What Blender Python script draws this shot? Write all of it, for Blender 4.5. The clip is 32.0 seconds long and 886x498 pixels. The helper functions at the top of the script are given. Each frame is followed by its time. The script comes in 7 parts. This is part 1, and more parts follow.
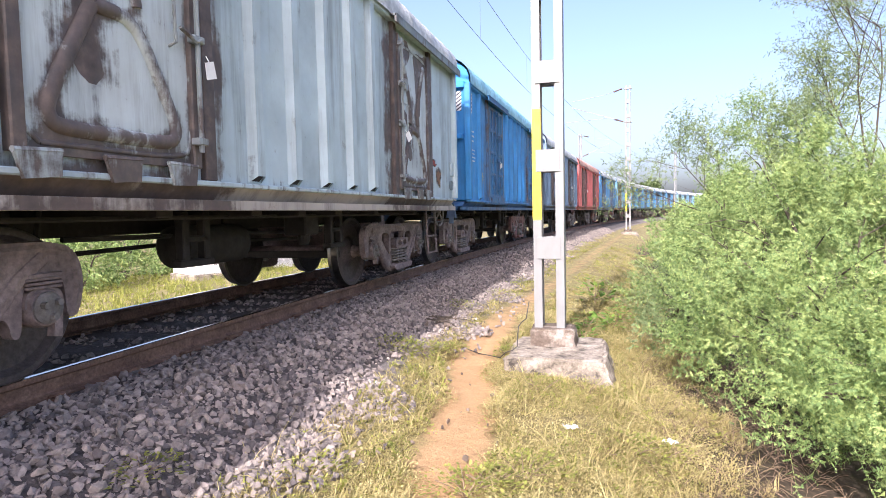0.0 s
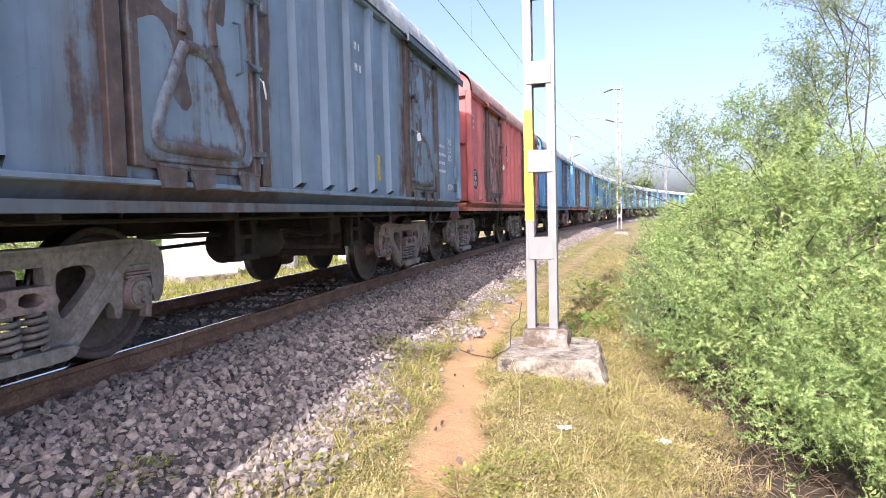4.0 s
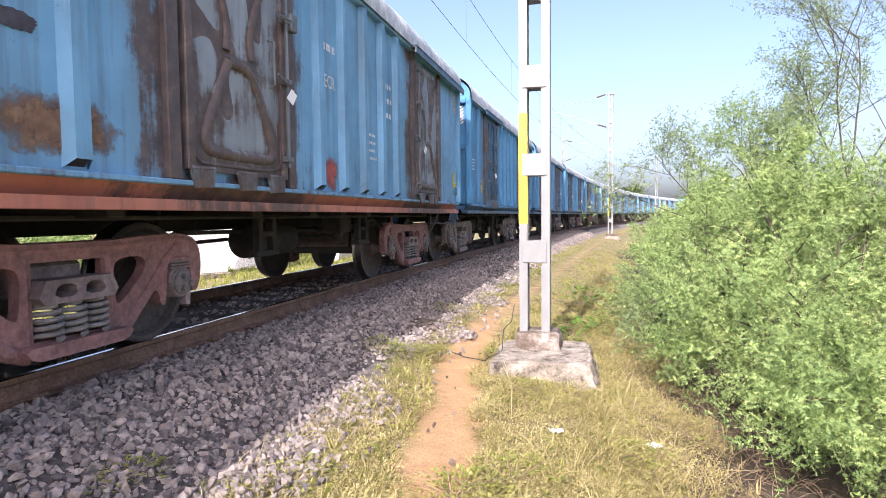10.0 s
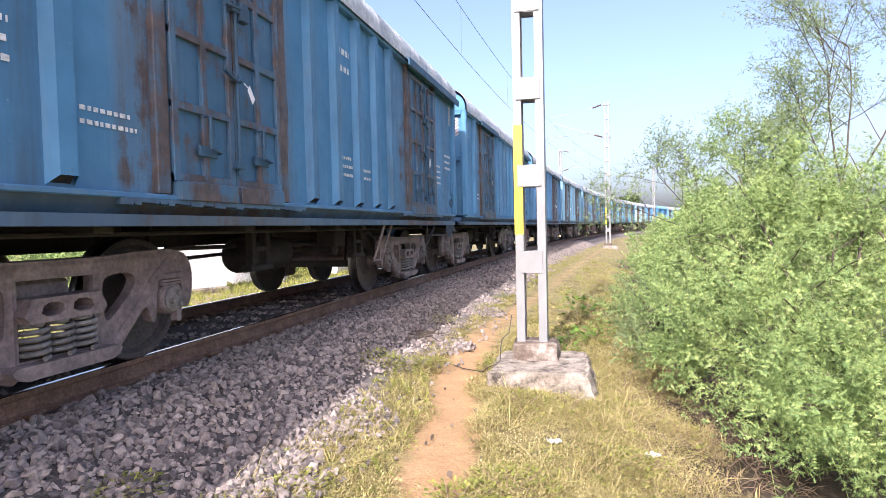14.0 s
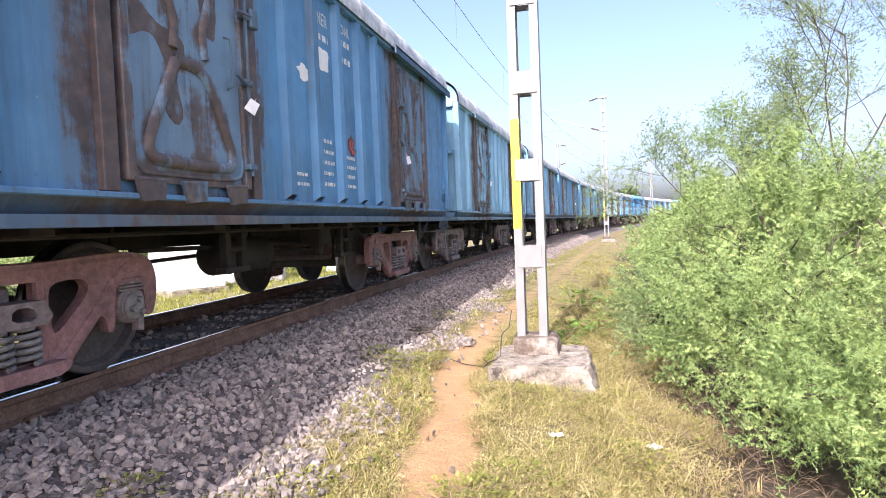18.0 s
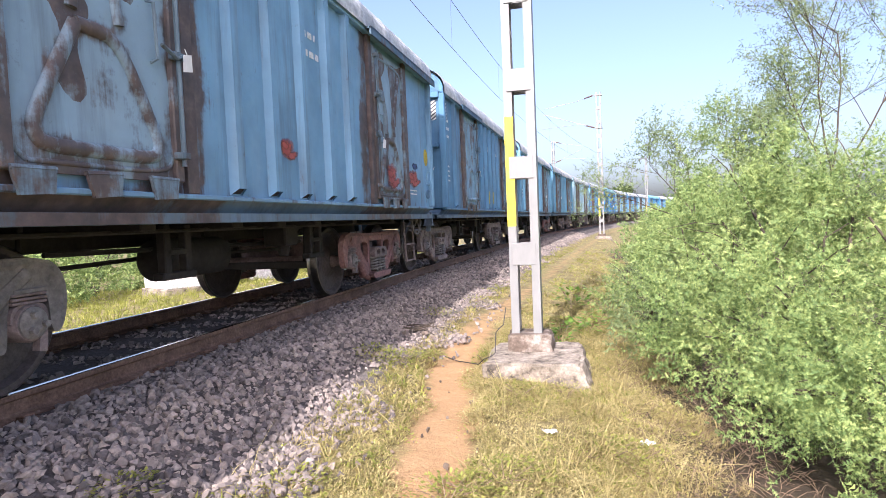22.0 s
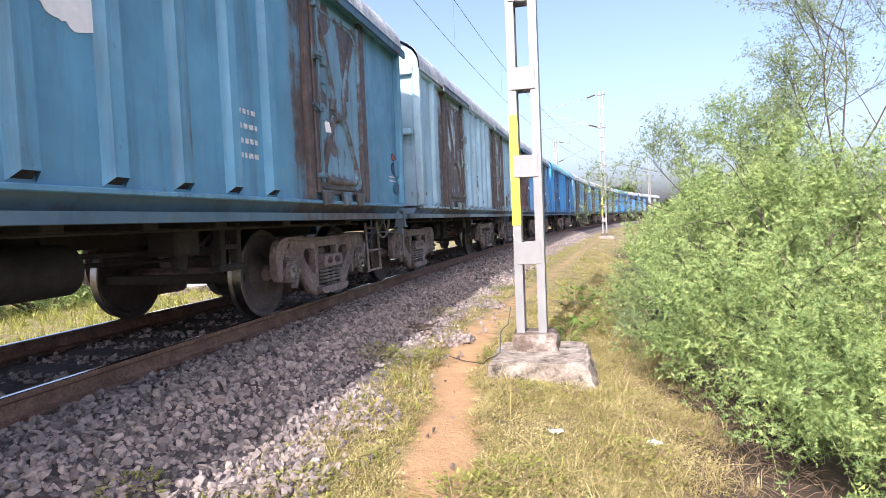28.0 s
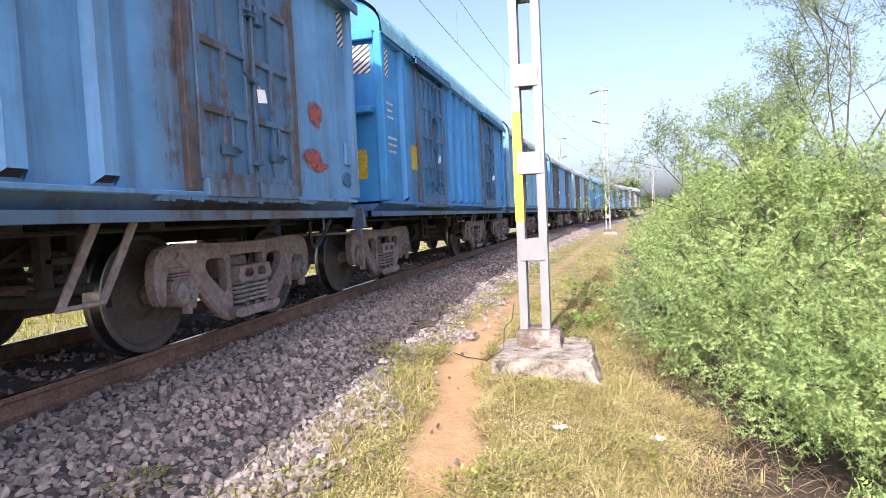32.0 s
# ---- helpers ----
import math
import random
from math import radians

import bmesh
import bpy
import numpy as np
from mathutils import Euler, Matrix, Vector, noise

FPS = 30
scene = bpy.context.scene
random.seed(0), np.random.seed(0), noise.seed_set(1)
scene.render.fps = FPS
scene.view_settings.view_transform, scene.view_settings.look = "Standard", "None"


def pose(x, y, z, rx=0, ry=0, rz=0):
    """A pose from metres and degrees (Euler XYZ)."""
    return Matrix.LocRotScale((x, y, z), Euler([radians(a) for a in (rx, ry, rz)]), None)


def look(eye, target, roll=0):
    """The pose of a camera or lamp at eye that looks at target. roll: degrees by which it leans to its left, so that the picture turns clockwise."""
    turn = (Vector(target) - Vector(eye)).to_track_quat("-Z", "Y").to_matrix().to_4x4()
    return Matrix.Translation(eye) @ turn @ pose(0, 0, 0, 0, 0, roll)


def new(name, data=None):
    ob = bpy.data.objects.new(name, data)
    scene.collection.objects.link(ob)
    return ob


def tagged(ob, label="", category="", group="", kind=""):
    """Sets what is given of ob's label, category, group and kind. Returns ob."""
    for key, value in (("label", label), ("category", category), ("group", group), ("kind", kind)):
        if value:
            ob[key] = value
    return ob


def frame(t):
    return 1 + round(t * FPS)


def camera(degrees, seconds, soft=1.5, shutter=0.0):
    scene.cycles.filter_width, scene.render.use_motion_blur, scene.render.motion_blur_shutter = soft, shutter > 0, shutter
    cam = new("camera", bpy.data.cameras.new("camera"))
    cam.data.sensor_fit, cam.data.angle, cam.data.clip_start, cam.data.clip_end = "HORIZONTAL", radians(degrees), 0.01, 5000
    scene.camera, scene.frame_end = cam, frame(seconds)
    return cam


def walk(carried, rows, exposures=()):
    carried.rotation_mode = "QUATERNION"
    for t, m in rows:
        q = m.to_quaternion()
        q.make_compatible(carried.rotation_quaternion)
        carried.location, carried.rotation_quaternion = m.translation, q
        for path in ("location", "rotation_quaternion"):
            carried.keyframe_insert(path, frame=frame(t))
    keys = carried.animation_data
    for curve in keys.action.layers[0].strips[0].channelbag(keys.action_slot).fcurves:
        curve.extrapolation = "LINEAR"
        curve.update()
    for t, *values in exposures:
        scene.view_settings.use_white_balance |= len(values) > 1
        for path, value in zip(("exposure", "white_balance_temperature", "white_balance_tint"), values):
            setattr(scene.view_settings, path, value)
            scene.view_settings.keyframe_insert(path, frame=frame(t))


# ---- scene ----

# ---------------------------------------------------------------- camera
cam = camera(72.8, 32.0, soft=0.4)
PATH = [
    (0, 4.451, -0.001, 0.986, 86.66, 1.22, 15.01), (0.5, 4.449, 0.005, 0.992, 87.05, 1.07, 15.01),
    (1, 4.452, 0.005, 0.990, 87.45, 1.12, 14.55), (1.5, 4.453, -0.001, 0.987, 87.28, 1.56, 14.31),
    (2, 4.456, -0.004, 0.982, 86.99, 1.76, 14.47), (2.5, 4.455, 0.001, 0.986, 87.08, 1.63, 14.42),
    (3, 4.452, -0.000, 0.988, 87.00, 1.85, 14.28), (3.5, 4.449, 0.009, 0.990, 86.61, 1.59, 14.36),
    (5.5, 4.433, 0.001, 0.990, 87.24, 1.50, 13.92), (6, 4.433, -0.006, 0.984, 86.95, 1.88, 13.98),
    (6.5, 4.433, 0.009, 0.982, 86.66, 1.68, 13.91), (7, 4.438, 0.002, 0.982, 86.77, 1.62, 13.31),
    (7.5, 4.436, 0.009, 0.984, 86.69, 1.62, 13.45), (8, 4.432, 0.008, 0.984, 86.47, 1.52, 13.48),
    (8.5, 4.424, 0.002, 0.988, 86.67, 0.94, 13.39), (9, 4.429, 0.007, 0.986, 86.82, 0.88, 13.41),
    (9.5, 4.419, 0.007, 0.985, 86.97, 0.58, 13.45), (10, 4.415, 0.002, 0.987, 86.89, 0.59, 13.40),
    (10.5, 4.417, -0.004, 0.988, 87.32, 0.24, 13.49), (11, 4.417, -0.013, 0.988, 87.62, 0.50, 13.31),
    (11.5, 4.419, -0.002, 0.986, 87.58, 0.94, 13.30), (12, 4.430, -0.003, 0.988, 87.77, 1.00, 13.40),
    (12.5, 4.438, -0.017, 0.989, 88.11, 0.97, 13.20), (13, 4.446, -0.025, 0.986, 87.89, 1.07, 13.24),
    (13.5, 4.445, -0.018, 0.987, 87.85, 1.07, 13.28), (14, 4.444, -0.016, 0.990, 87.99, 1.33, 13.26),
    (14.5, 4.445, -0.015, 0.990, 88.01, 1.36, 13.34), (16.5, 4.448, -0.009, 0.987, 88.07, 2.27, 13.01),
    (17, 4.444, -0.004, 0.988, 87.71, 2.47, 12.81), (17.5, 4.444, -0.008, 0.988, 87.75, 2.24, 13.14),
    (18, 4.440, -0.005, 0.987, 87.60, 2.25, 13.09), (18.5, 4.441, -0.005, 0.983, 87.47, 2.36, 13.13),
    (19, 4.450, -0.009, 0.984, 87.55, 2.41, 12.92), (19.5, 4.454, -0.012, 0.986, 87.43, 2.32, 12.84),
    (20, 4.459, -0.026, 0.986, 87.33, 2.20, 12.95), (20.5, 4.457, -0.016, 0.984, 87.23, 2.16, 12.78),
    (21, 4.457, -0.009, 0.987, 87.42, 2.27, 12.77), (21.5, 4.458, -0.012, 0.986, 87.46, 2.58, 12.94),
    (22, 4.457, -0.011, 0.987, 87.35, 2.35, 12.69), (22.5, 4.459, -0.013, 0.985, 87.30, 2.28, 12.18),
    (23, 4.452, -0.002, 0.980, 87.07, 2.24, 12.32), (23.5, 4.453, 0.008, 0.983, 86.87, 2.35, 12.50),
    (24, 4.446, 0.009, 0.986, 86.94, 1.97, 12.60), (24.5, 4.447, 0.012, 0.981, 87.00, 2.09, 12.49),
    (25, 4.447, -0.001, 0.982, 87.13, 2.06, 12.58), (25.5, 4.443, 0.005, 0.985, 87.00, 2.22, 12.53),
    (27.5, 4.434, -0.001, 0.984, 87.30, 2.52, 12.96), (28, 4.428, 0.005, 0.980, 87.34, 2.42, 12.90),
    (28.5, 4.422, 0.001, 0.983, 87.31, 2.33, 13.26), (29, 4.419, -0.001, 0.983, 87.15, 2.31, 13.32),
    (29.5, 4.416, 0.010, 0.984, 87.18, 2.25, 13.32), (30, 4.413, 0.002, 0.982, 86.91, 2.42, 13.40),
    (30.5, 4.411, -0.005, 0.983, 87.00, 2.22, 13.26), (31, 4.413, -0.007, 0.987, 87.10, 2.28, 13.28),
    (31.5, 4.419, -0.003, 0.982, 87.16, 2.52, 13.26), (32, 4.431, -0.013, 0.985, 87.03, 2.64, 13.21),
]
# The picture darkens a little as pale wagons pass and brightens for dark ones.
EXPOSURES = [(t, e + 0.25, 6020, 22) for t, e in ((0, 1.05), (6.2, 1.05), (7, 0.96), (8, 1.04), (10, 1.02), (13, 1.02), (17, 1.11), (19, 1.09), (22, 1.0), (24, 0.94), (25, 1.03), (28, 0.95), (29, 1.07), (30, 0.93), (31, 1.11), (32, 1.03))]
walk(cam, [(t, pose(*p)) for t, *p in PATH], EXPOSURES)

# ---------------------------------------------------------------- light
SUN_ELEV, SUN_SIDE = radians(40.0), radians(5.8)
world = bpy.data.worlds.new("world")
scene.world = world
world.use_nodes = True
wn = world.node_tree.nodes
sky = wn.new("ShaderNodeTexSky")
sky.sky_type = "NISHITA"
sky.sun_disc = False
sky.sun_elevation, sky.sun_rotation = SUN_ELEV, radians(185.8)
sky.air_density, sky.dust_density, sky.ozone_density = 0.85, 4.4, 0.7
wn["Background"].inputs[1].default_value = 0.15
world.node_tree.links.new(sky.outputs[0], wn["Background"].inputs[0])

sun_dir = Vector((math.sin(SUN_SIDE) * math.cos(SUN_ELEV), math.cos(SUN_SIDE) * math.cos(SUN_ELEV), -math.sin(SUN_ELEV)))
sun = new("sun", bpy.data.lights.new("sun", "SUN"))
sun.data.energy, sun.data.angle, sun.data.color = 3.5, radians(0.55), (1.0, 0.94, 0.83)
sun.matrix_world = look(-60 * sun_dir, (0, 0, 0))

# ---------------------------------------------------------------- plan
R = 413.0            # radius of the bend, whose centre lies at +x
PITCH = 10.963       # from coupling to coupling
HALF = PITCH / 2
WHEEL_R = 0.485


def run(t):
    """Metres that the train has moved by t seconds."""
    return ((4.24353e-06 * t - 2.142785e-04) * t + 1.430058e-02) * t * t + 5.220013 * t - 10.8598


def bend(s, w=0.0):
    """Place on the ground plan at s metres along the track, w metres to its right."""
    a = s / R
    return R - (R - w) * math.cos(a), (R - w) * math.sin(a), -math.degrees(a)


def shift(y):
    """How far the track has swung to the right at y."""
    y = np.asarray(y, float)
    yc = np.clip(y, -230, 230)
    base = R - np.sqrt(R * R - yc * yc)
    return base + (np.abs(y) - np.abs(yc)) * 0.672


# ---------------------------------------------------------------- materials
def material(name, rough=0.8, metal=0.0):
    m = bpy.data.materials.new(name)
    m.use_nodes = True
    b = m.node_tree.nodes["Principled BSDF"]
    b.inputs["Roughness"].default_value, b.inputs["Metallic"].default_value = rough, metal
    return m, m.node_tree.nodes, m.node_tree.links, b


def coords(n, l, scale=(1, 1, 1), spread=True):
    tc = n.new("ShaderNodeTexCoord")
    mp = n.new("ShaderNodeMapping")
    mp.inputs["Scale"].default_value = scale
    if spread:
        oi = n.new("ShaderNodeObjectInfo")
        mu = n.new("ShaderNodeVectorMath")
        mu.operation = "MULTIPLY_ADD"
        cb = n.new("ShaderNodeCombineXYZ")
        for i in range(3):
            l.new(oi.outputs["Random"], cb.inputs[i])
        l.new(cb.outputs[0], mu.inputs[0])
        mu.inputs[1].default_value = (37, 53, 71)
        l.new(tc.outputs["Object"], mu.inputs[2])
        l.new(mu.outputs[0], mp.inputs["Vector"])
    else:
        l.new(tc.outputs["Object"], mp.inputs["Vector"])
    return mp.outputs[0]


def fbm(n, l, vec, scale, detail=4.0, rough=0.6):
    t = n.new("ShaderNodeTexNoise")
    t.inputs["Scale"].default_value, t.inputs["Detail"].default_value, t.inputs["Roughness"].default_value = scale, detail, rough
    l.new(vec, t.inputs["Vector"])
    return t.outputs["Fac"]


def ramp(n, l, fac, stops):
    r = n.new("ShaderNodeValToRGB")
    e = r.color_ramp.elements
    e[0].position, e[1].position = stops[0][0], stops[-1][0]
    while len(e) < len(stops):
        e.new(0.5)
    for el, (p, c) in zip(e, stops):
        el.position = p
    for el, (p, c) in zip(e, stops):
        el.color = (*c, 1) if isinstance(c, tuple) else (c, c, c, 1)
    l.new(fac, r.inputs[0])
    return r.outputs[0]


def mix(n, l, fac, a, b, kind="MIX"):
    m = n.new("ShaderNodeMix")
    m.data_type, m.blend_type = "RGBA", kind
    for sock, v in ((0, fac), (6, a), (7, b)):
        if isinstance(v, (int, float)):
            m.inputs[sock].default_value = v
        elif isinstance(v, tuple):
            m.inputs[sock].default_value = (*v, 1)
        else:
            l.new(v, m.inputs[sock])
    return m.outputs[2]


def arith(n, l, op, a, b=0.0, c=0.0):
    m = n.new("ShaderNodeMath")
    m.operation = op
    for i, v in enumerate((a, b, c)):
        if isinstance(v, (int, float)):
            m.inputs[i].default_value = v
        else:
            l.new(v, m.inputs[i])
    return m.outputs[0]


def bump(n, l, b, height, strength=0.3, dist=0.01):
    k = n.new("ShaderNodeBump")
    k.inputs["Strength"].default_value, k.inputs["Distance"].default_value = strength, dist
    l.new(height, k.inputs["Height"])
    l.new(k.outputs[0], b.inputs["Normal"])


def wagon_paint():
    """Faded paint in the object's colour; its alpha is the share of rust."""
    m, n, l, b = material("wagon_paint", 0.6)
    v = coords(n, l)
    vs = coords(n, l, (2.2, 2.2, 0.16))
    oi = n.new("ShaderNodeObjectInfo")
    tone = ramp(n, l, fbm(n, l, v, 1.1, 5), [(0.3, 1.05), (0.7, 1.65)])
    col = mix(n, l, 1.0, oi.outputs["Color"], tone, "MULTIPLY")
    chalk = ramp(n, l, fbm(n, l, vs, 2.6, 6, 0.65), [(0.54, 0.0), (0.76, 0.15)])
    col = mix(n, l, chalk, col, (0.42, 0.46, 0.47))
    dirt = ramp(n, l, fbm(n, l, vs, 1.7, 6, 0.7), [(0.5, 0.0), (0.72, 0.6)])
    col = mix(n, l, dirt, col, (0.055, 0.05, 0.048))
    grime = n.new("ShaderNodeAttribute")
    grime.attribute_name = "wear"
    dust = arith(n, l, "MULTIPLY", grime.outputs["Fac"], ramp(n, l, fbm(n, l, vs, 4.2, 6, 0.7), [(0.32, 0.12), (0.6, 0.72)]))
    col = mix(n, l, arith(n, l, "MINIMUM", dust, 0.85), col, (0.125, 0.108, 0.092))
    scuff = ramp(n, l, fbm(n, l, v, 13, 7, 0.75), [(0.62, 0.0), (0.72, 0.45)])
    col = mix(n, l, scuff, col, (0.075, 0.07, 0.068))
    scrape = ramp(n, l, fbm(n, l, v, 7.3, 8, 0.8), [(0.66, 0.0), (0.71, 0.6)])
    col = mix(n, l, scrape, col, (0.36, 0.38, 0.38))
    blot = arith(n, l, "ADD", arith(n, l, "MULTIPLY", fbm(n, l, v, 2.3, 7, 0.68), 0.6), arith(n, l, "MULTIPLY", fbm(n, l, vs, 3.4, 6, 0.7), 0.4))
    at = n.new("ShaderNodeAttribute")
    at.attribute_name = "wear"
    worn = arith(n, l, "MULTIPLY", at.outputs["Fac"], arith(n, l, "ADD", 0.5, arith(n, l, "MULTIPLY", oi.outputs["Alpha"], 1.0)))
    edge = arith(n, l, "SUBTRACT", arith(n, l, "SUBTRACT", 0.72, arith(n, l, "MULTIPLY", oi.outputs["Alpha"], 0.34)), arith(n, l, "MULTIPLY", worn, 0.3))
    rust = arith(n, l, "MULTIPLY", arith(n, l, "SUBTRACT", blot, edge), 11.0)
    rust = arith(n, l, "MINIMUM", arith(n, l, "MAXIMUM", rust, 0.0), 0.92)
    rustcol = ramp(n, l, fbm(n, l, v, 9, 5), [(0.3, (0.046, 0.035, 0.033)), (0.55, (0.092, 0.063, 0.054)), (0.75, (0.155, 0.108, 0.088))])
    col = mix(n, l, rust, col, rustcol)
    l.new(col, b.inputs["Base Color"])
    l.new(ramp(n, l, fbm(n, l, v, 6, 4), [(0.3, 0.5), (0.7, 0.78)]), b.inputs["Roughness"])
    bump(n, l, b, arith(n, l, "ADD", arith(n, l, "MULTIPLY", fbm(n, l, v, 1.9, 3), 1.3), arith(n, l, "MULTIPLY", blot, 0.25)), 0.45, 0.03)
    return m


def mottled(name, stops, scale, rough=0.9, metal=0.0, bumps=0.3, dist=0.01, detail=6, stretch=(1, 1, 1), fine=None, spread=True):
    m, n, l, b = material(name, rough, metal)
    v = coords(n, l, stretch, spread)
    f = fbm(n, l, v, scale, detail, 0.65)
    col = ramp(n, l, f, stops)
    if fine:
        g = ramp(n, l, fbm(n, l, v, fine, 4, 0.7), [(0.3, 0.6), (0.7, 1.25)])
        col = mix(n, l, 1.0, col, g, "MULTIPLY")
    l.new(col, b.inputs["Base Color"])
    if bumps:
        bump(n, l, b, fbm(n, l, v, (fine or scale * 6), 5, 0.7), bumps, dist)
    return m


def stone_mat(name, dark, mid, light):
    m, n, l, b = material(name, 0.9)
    g = n.new("ShaderNodeNewGeometry")
    oi = n.new("ShaderNodeObjectInfo")
    r = arith(n, l, "FRACT", arith(n, l, "ADD", g.outputs["Random Per Island"], oi.outputs["Random"]))
    col = ramp(n, l, r, [(0.0, dark), (0.35, mid), (0.75, light), (1.0, mid)])
    v = coords(n, l, (1, 1, 1), False)
    tone = ramp(n, l, fbm(n, l, v, 40, 5), [(0.3, 0.72), (0.7, 1.25)])
    l.new(mix(n, l, 1.0, col, tone, "MULTIPLY"), b.inputs["Base Color"])
    bump(n, l, b, fbm(n, l, v, 90, 4), 0.4, 0.004)
    return m


def leaf_mat(name, stops, through_light=0.35):
    m, n, l, b = material(name, 0.62)
    g = n.new("ShaderNodeNewGeometry")
    v = coords(n, l, (1, 1, 1), False)
    f = arith(n, l, "ADD", arith(n, l, "MULTIPLY", g.outputs["Random Per Island"], 0.38), arith(n, l, "MULTIPLY", fbm(n, l, v, 1.5, 4), 0.62))
    col = ramp(n, l, f, stops)
    l.new(col, b.inputs["Base Color"])
    b.inputs["Specular IOR Level"].default_value = 0.25
    tr = n.new("ShaderNodeBsdfTranslucent")
    l.new(col, tr.inputs["Color"])
    ms = n.new("ShaderNodeMixShader")
    ms.inputs[0].default_value = through_light
    l.new(b.outputs[0], ms.inputs[1])
    l.new(tr.outputs[0], ms.inputs[2])
    l.new(ms.outputs[0], n["Material Output"].inputs["Surface"])
    return m


PAINT = wagon_paint()
ROOF = mottled("roof_paint", [(0.3, (0.30, 0.33, 0.35)), (0.5, (0.52, 0.55, 0.57)), (0.72, (0.66, 0.68, 0.68))], 1.4, 0.7, bumps=0.35, dist=0.02, fine=9)
ROOF_BLUE = mottled("roof_paint_blue", [(0.3, (0.16, 0.42, 0.55)), (0.7, (0.3, 0.58, 0.68))], 1.2, 0.6, fine=8)
ROOF_RED = mottled("roof_paint_red", [(0.3, (0.42, 0.2, 0.15)), (0.7, (0.62, 0.40, 0.32))], 1.2, 0.7, fine=8)
STEEL = mottled("running_gear_steel", [(0.3, (0.15, 0.12, 0.12)), (0.52, (0.255, 0.203, 0.198)), (0.75, (0.38, 0.31, 0.30))], 3.0, 0.8, bumps=0.4, fine=22)
STEEL_RED = mottled("oxide_red_steel", [(0.3, (0.18, 0.105, 0.10)), (0.55, (0.32, 0.17, 0.16)), (0.75, (0.38, 0.24, 0.22))], 2.2, 0.8, bumps=0.4, fine=20)
STEEL_GREY = mottled("grey_steel", [(0.3, (0.14, 0.13, 0.125)), (0.55, (0.24, 0.225, 0.215)), (0.75, (0.31, 0.295, 0.28))], 2.2, 0.8, bumps=0.4, fine=20)
DARK = mottled("underframe_black", [(0.3, (0.014, 0.013, 0.013)), (0.7, (0.042, 0.037, 0.035))], 3.0, 0.85, fine=15)
WHEEL = mottled("wheel_steel", [(0.3, (0.072, 0.062, 0.062)), (0.6, (0.112, 0.094, 0.093)), (0.8, (0.155, 0.13, 0.126))], 4.0, 0.75, metal=0.0, fine=30)
TREAD = mottled("polished_tread", [(0.3, (0.16, 0.15, 0.145)), (0.7, (0.3, 0.29, 0.28))], 12, 0.32, metal=1.0, bumps=0)
RAIL = mottled("rusty_rail", [(0.3, (0.13, 0.075, 0.052)), (0.55, (0.22, 0.13, 0.09)), (0.75, (0.3, 0.195, 0.14))], 5.0, 0.85, bumps=0.5, fine=40, spread=False)
RAIL_TOP = mottled("polished_rail_head", [(0.3, (0.5, 0.5, 0.49)), (0.7, (0.7, 0.69, 0.68))], 8, 0.18, metal=1.0, bumps=0)
CONCRETE = mottled("sleeper_concrete", [(0.3, (0.13, 0.12, 0.115)), (0.7, (0.25, 0.235, 0.22))], 6, 0.95, bumps=0.5, fine=35)
FOUND = mottled("foundation_concrete", [(0.34, (0.06, 0.05, 0.04)), (0.44, (0.20, 0.17, 0.135)), (0.56, (0.32, 0.275, 0.225)), (0.75, (0.42, 0.385, 0.335))], 6, 0.95, bumps=0.6, fine=28)
MUFF = mottled("stained_concrete", [(0.3, (0.07, 0.052, 0.04)), (0.52, (0.15, 0.115, 0.09)), (0.66, (0.34, 0.30, 0.26)), (0.75, (0.44, 0.4, 0.36))], 4, 0.95, bumps=0.6, fine=25)
GALV = mottled("galvanised_paint", [(0.3, (0.21, 0.215, 0.215)), (0.5, (0.235, 0.24, 0.24)), (0.7, (0.265, 0.27, 0.27))], 5, 0.5, metal=0.1, bumps=0.06, stretch=(1, 1, 0.4))
YELLOW = mottled("yellow_band", [(0.3, (0.72, 0.56, 0.02)), (0.7, (0.86, 0.74, 0.06))], 8, 0.6, bumps=0.1)
YELLOW_PATCH = mottled("yellow_paint", [(0.3, (0.42, 0.29, 0.02)), (0.6, (0.62, 0.46, 0.04))], 7, 0.7, bumps=0.1, fine=25)
WHITE_LETTER = mottled("white_stencil", [(0.35, (0.42, 0.45, 0.47)), (0.6, (0.74, 0.76, 0.77))], 30, 0.8, bumps=0)
BLACK_LETTER = mottled("black_stencil", [(0.35, (0.02, 0.02, 0.02)), (0.6, (0.05, 0.05, 0.05))], 30, 0.8, bumps=0)
DARK_PATCH = mottled("dark_paint", [(0.35, (0.035, 0.035, 0.045)), (0.65, (0.07, 0.07, 0.085))], 12, 0.8, bumps=0)


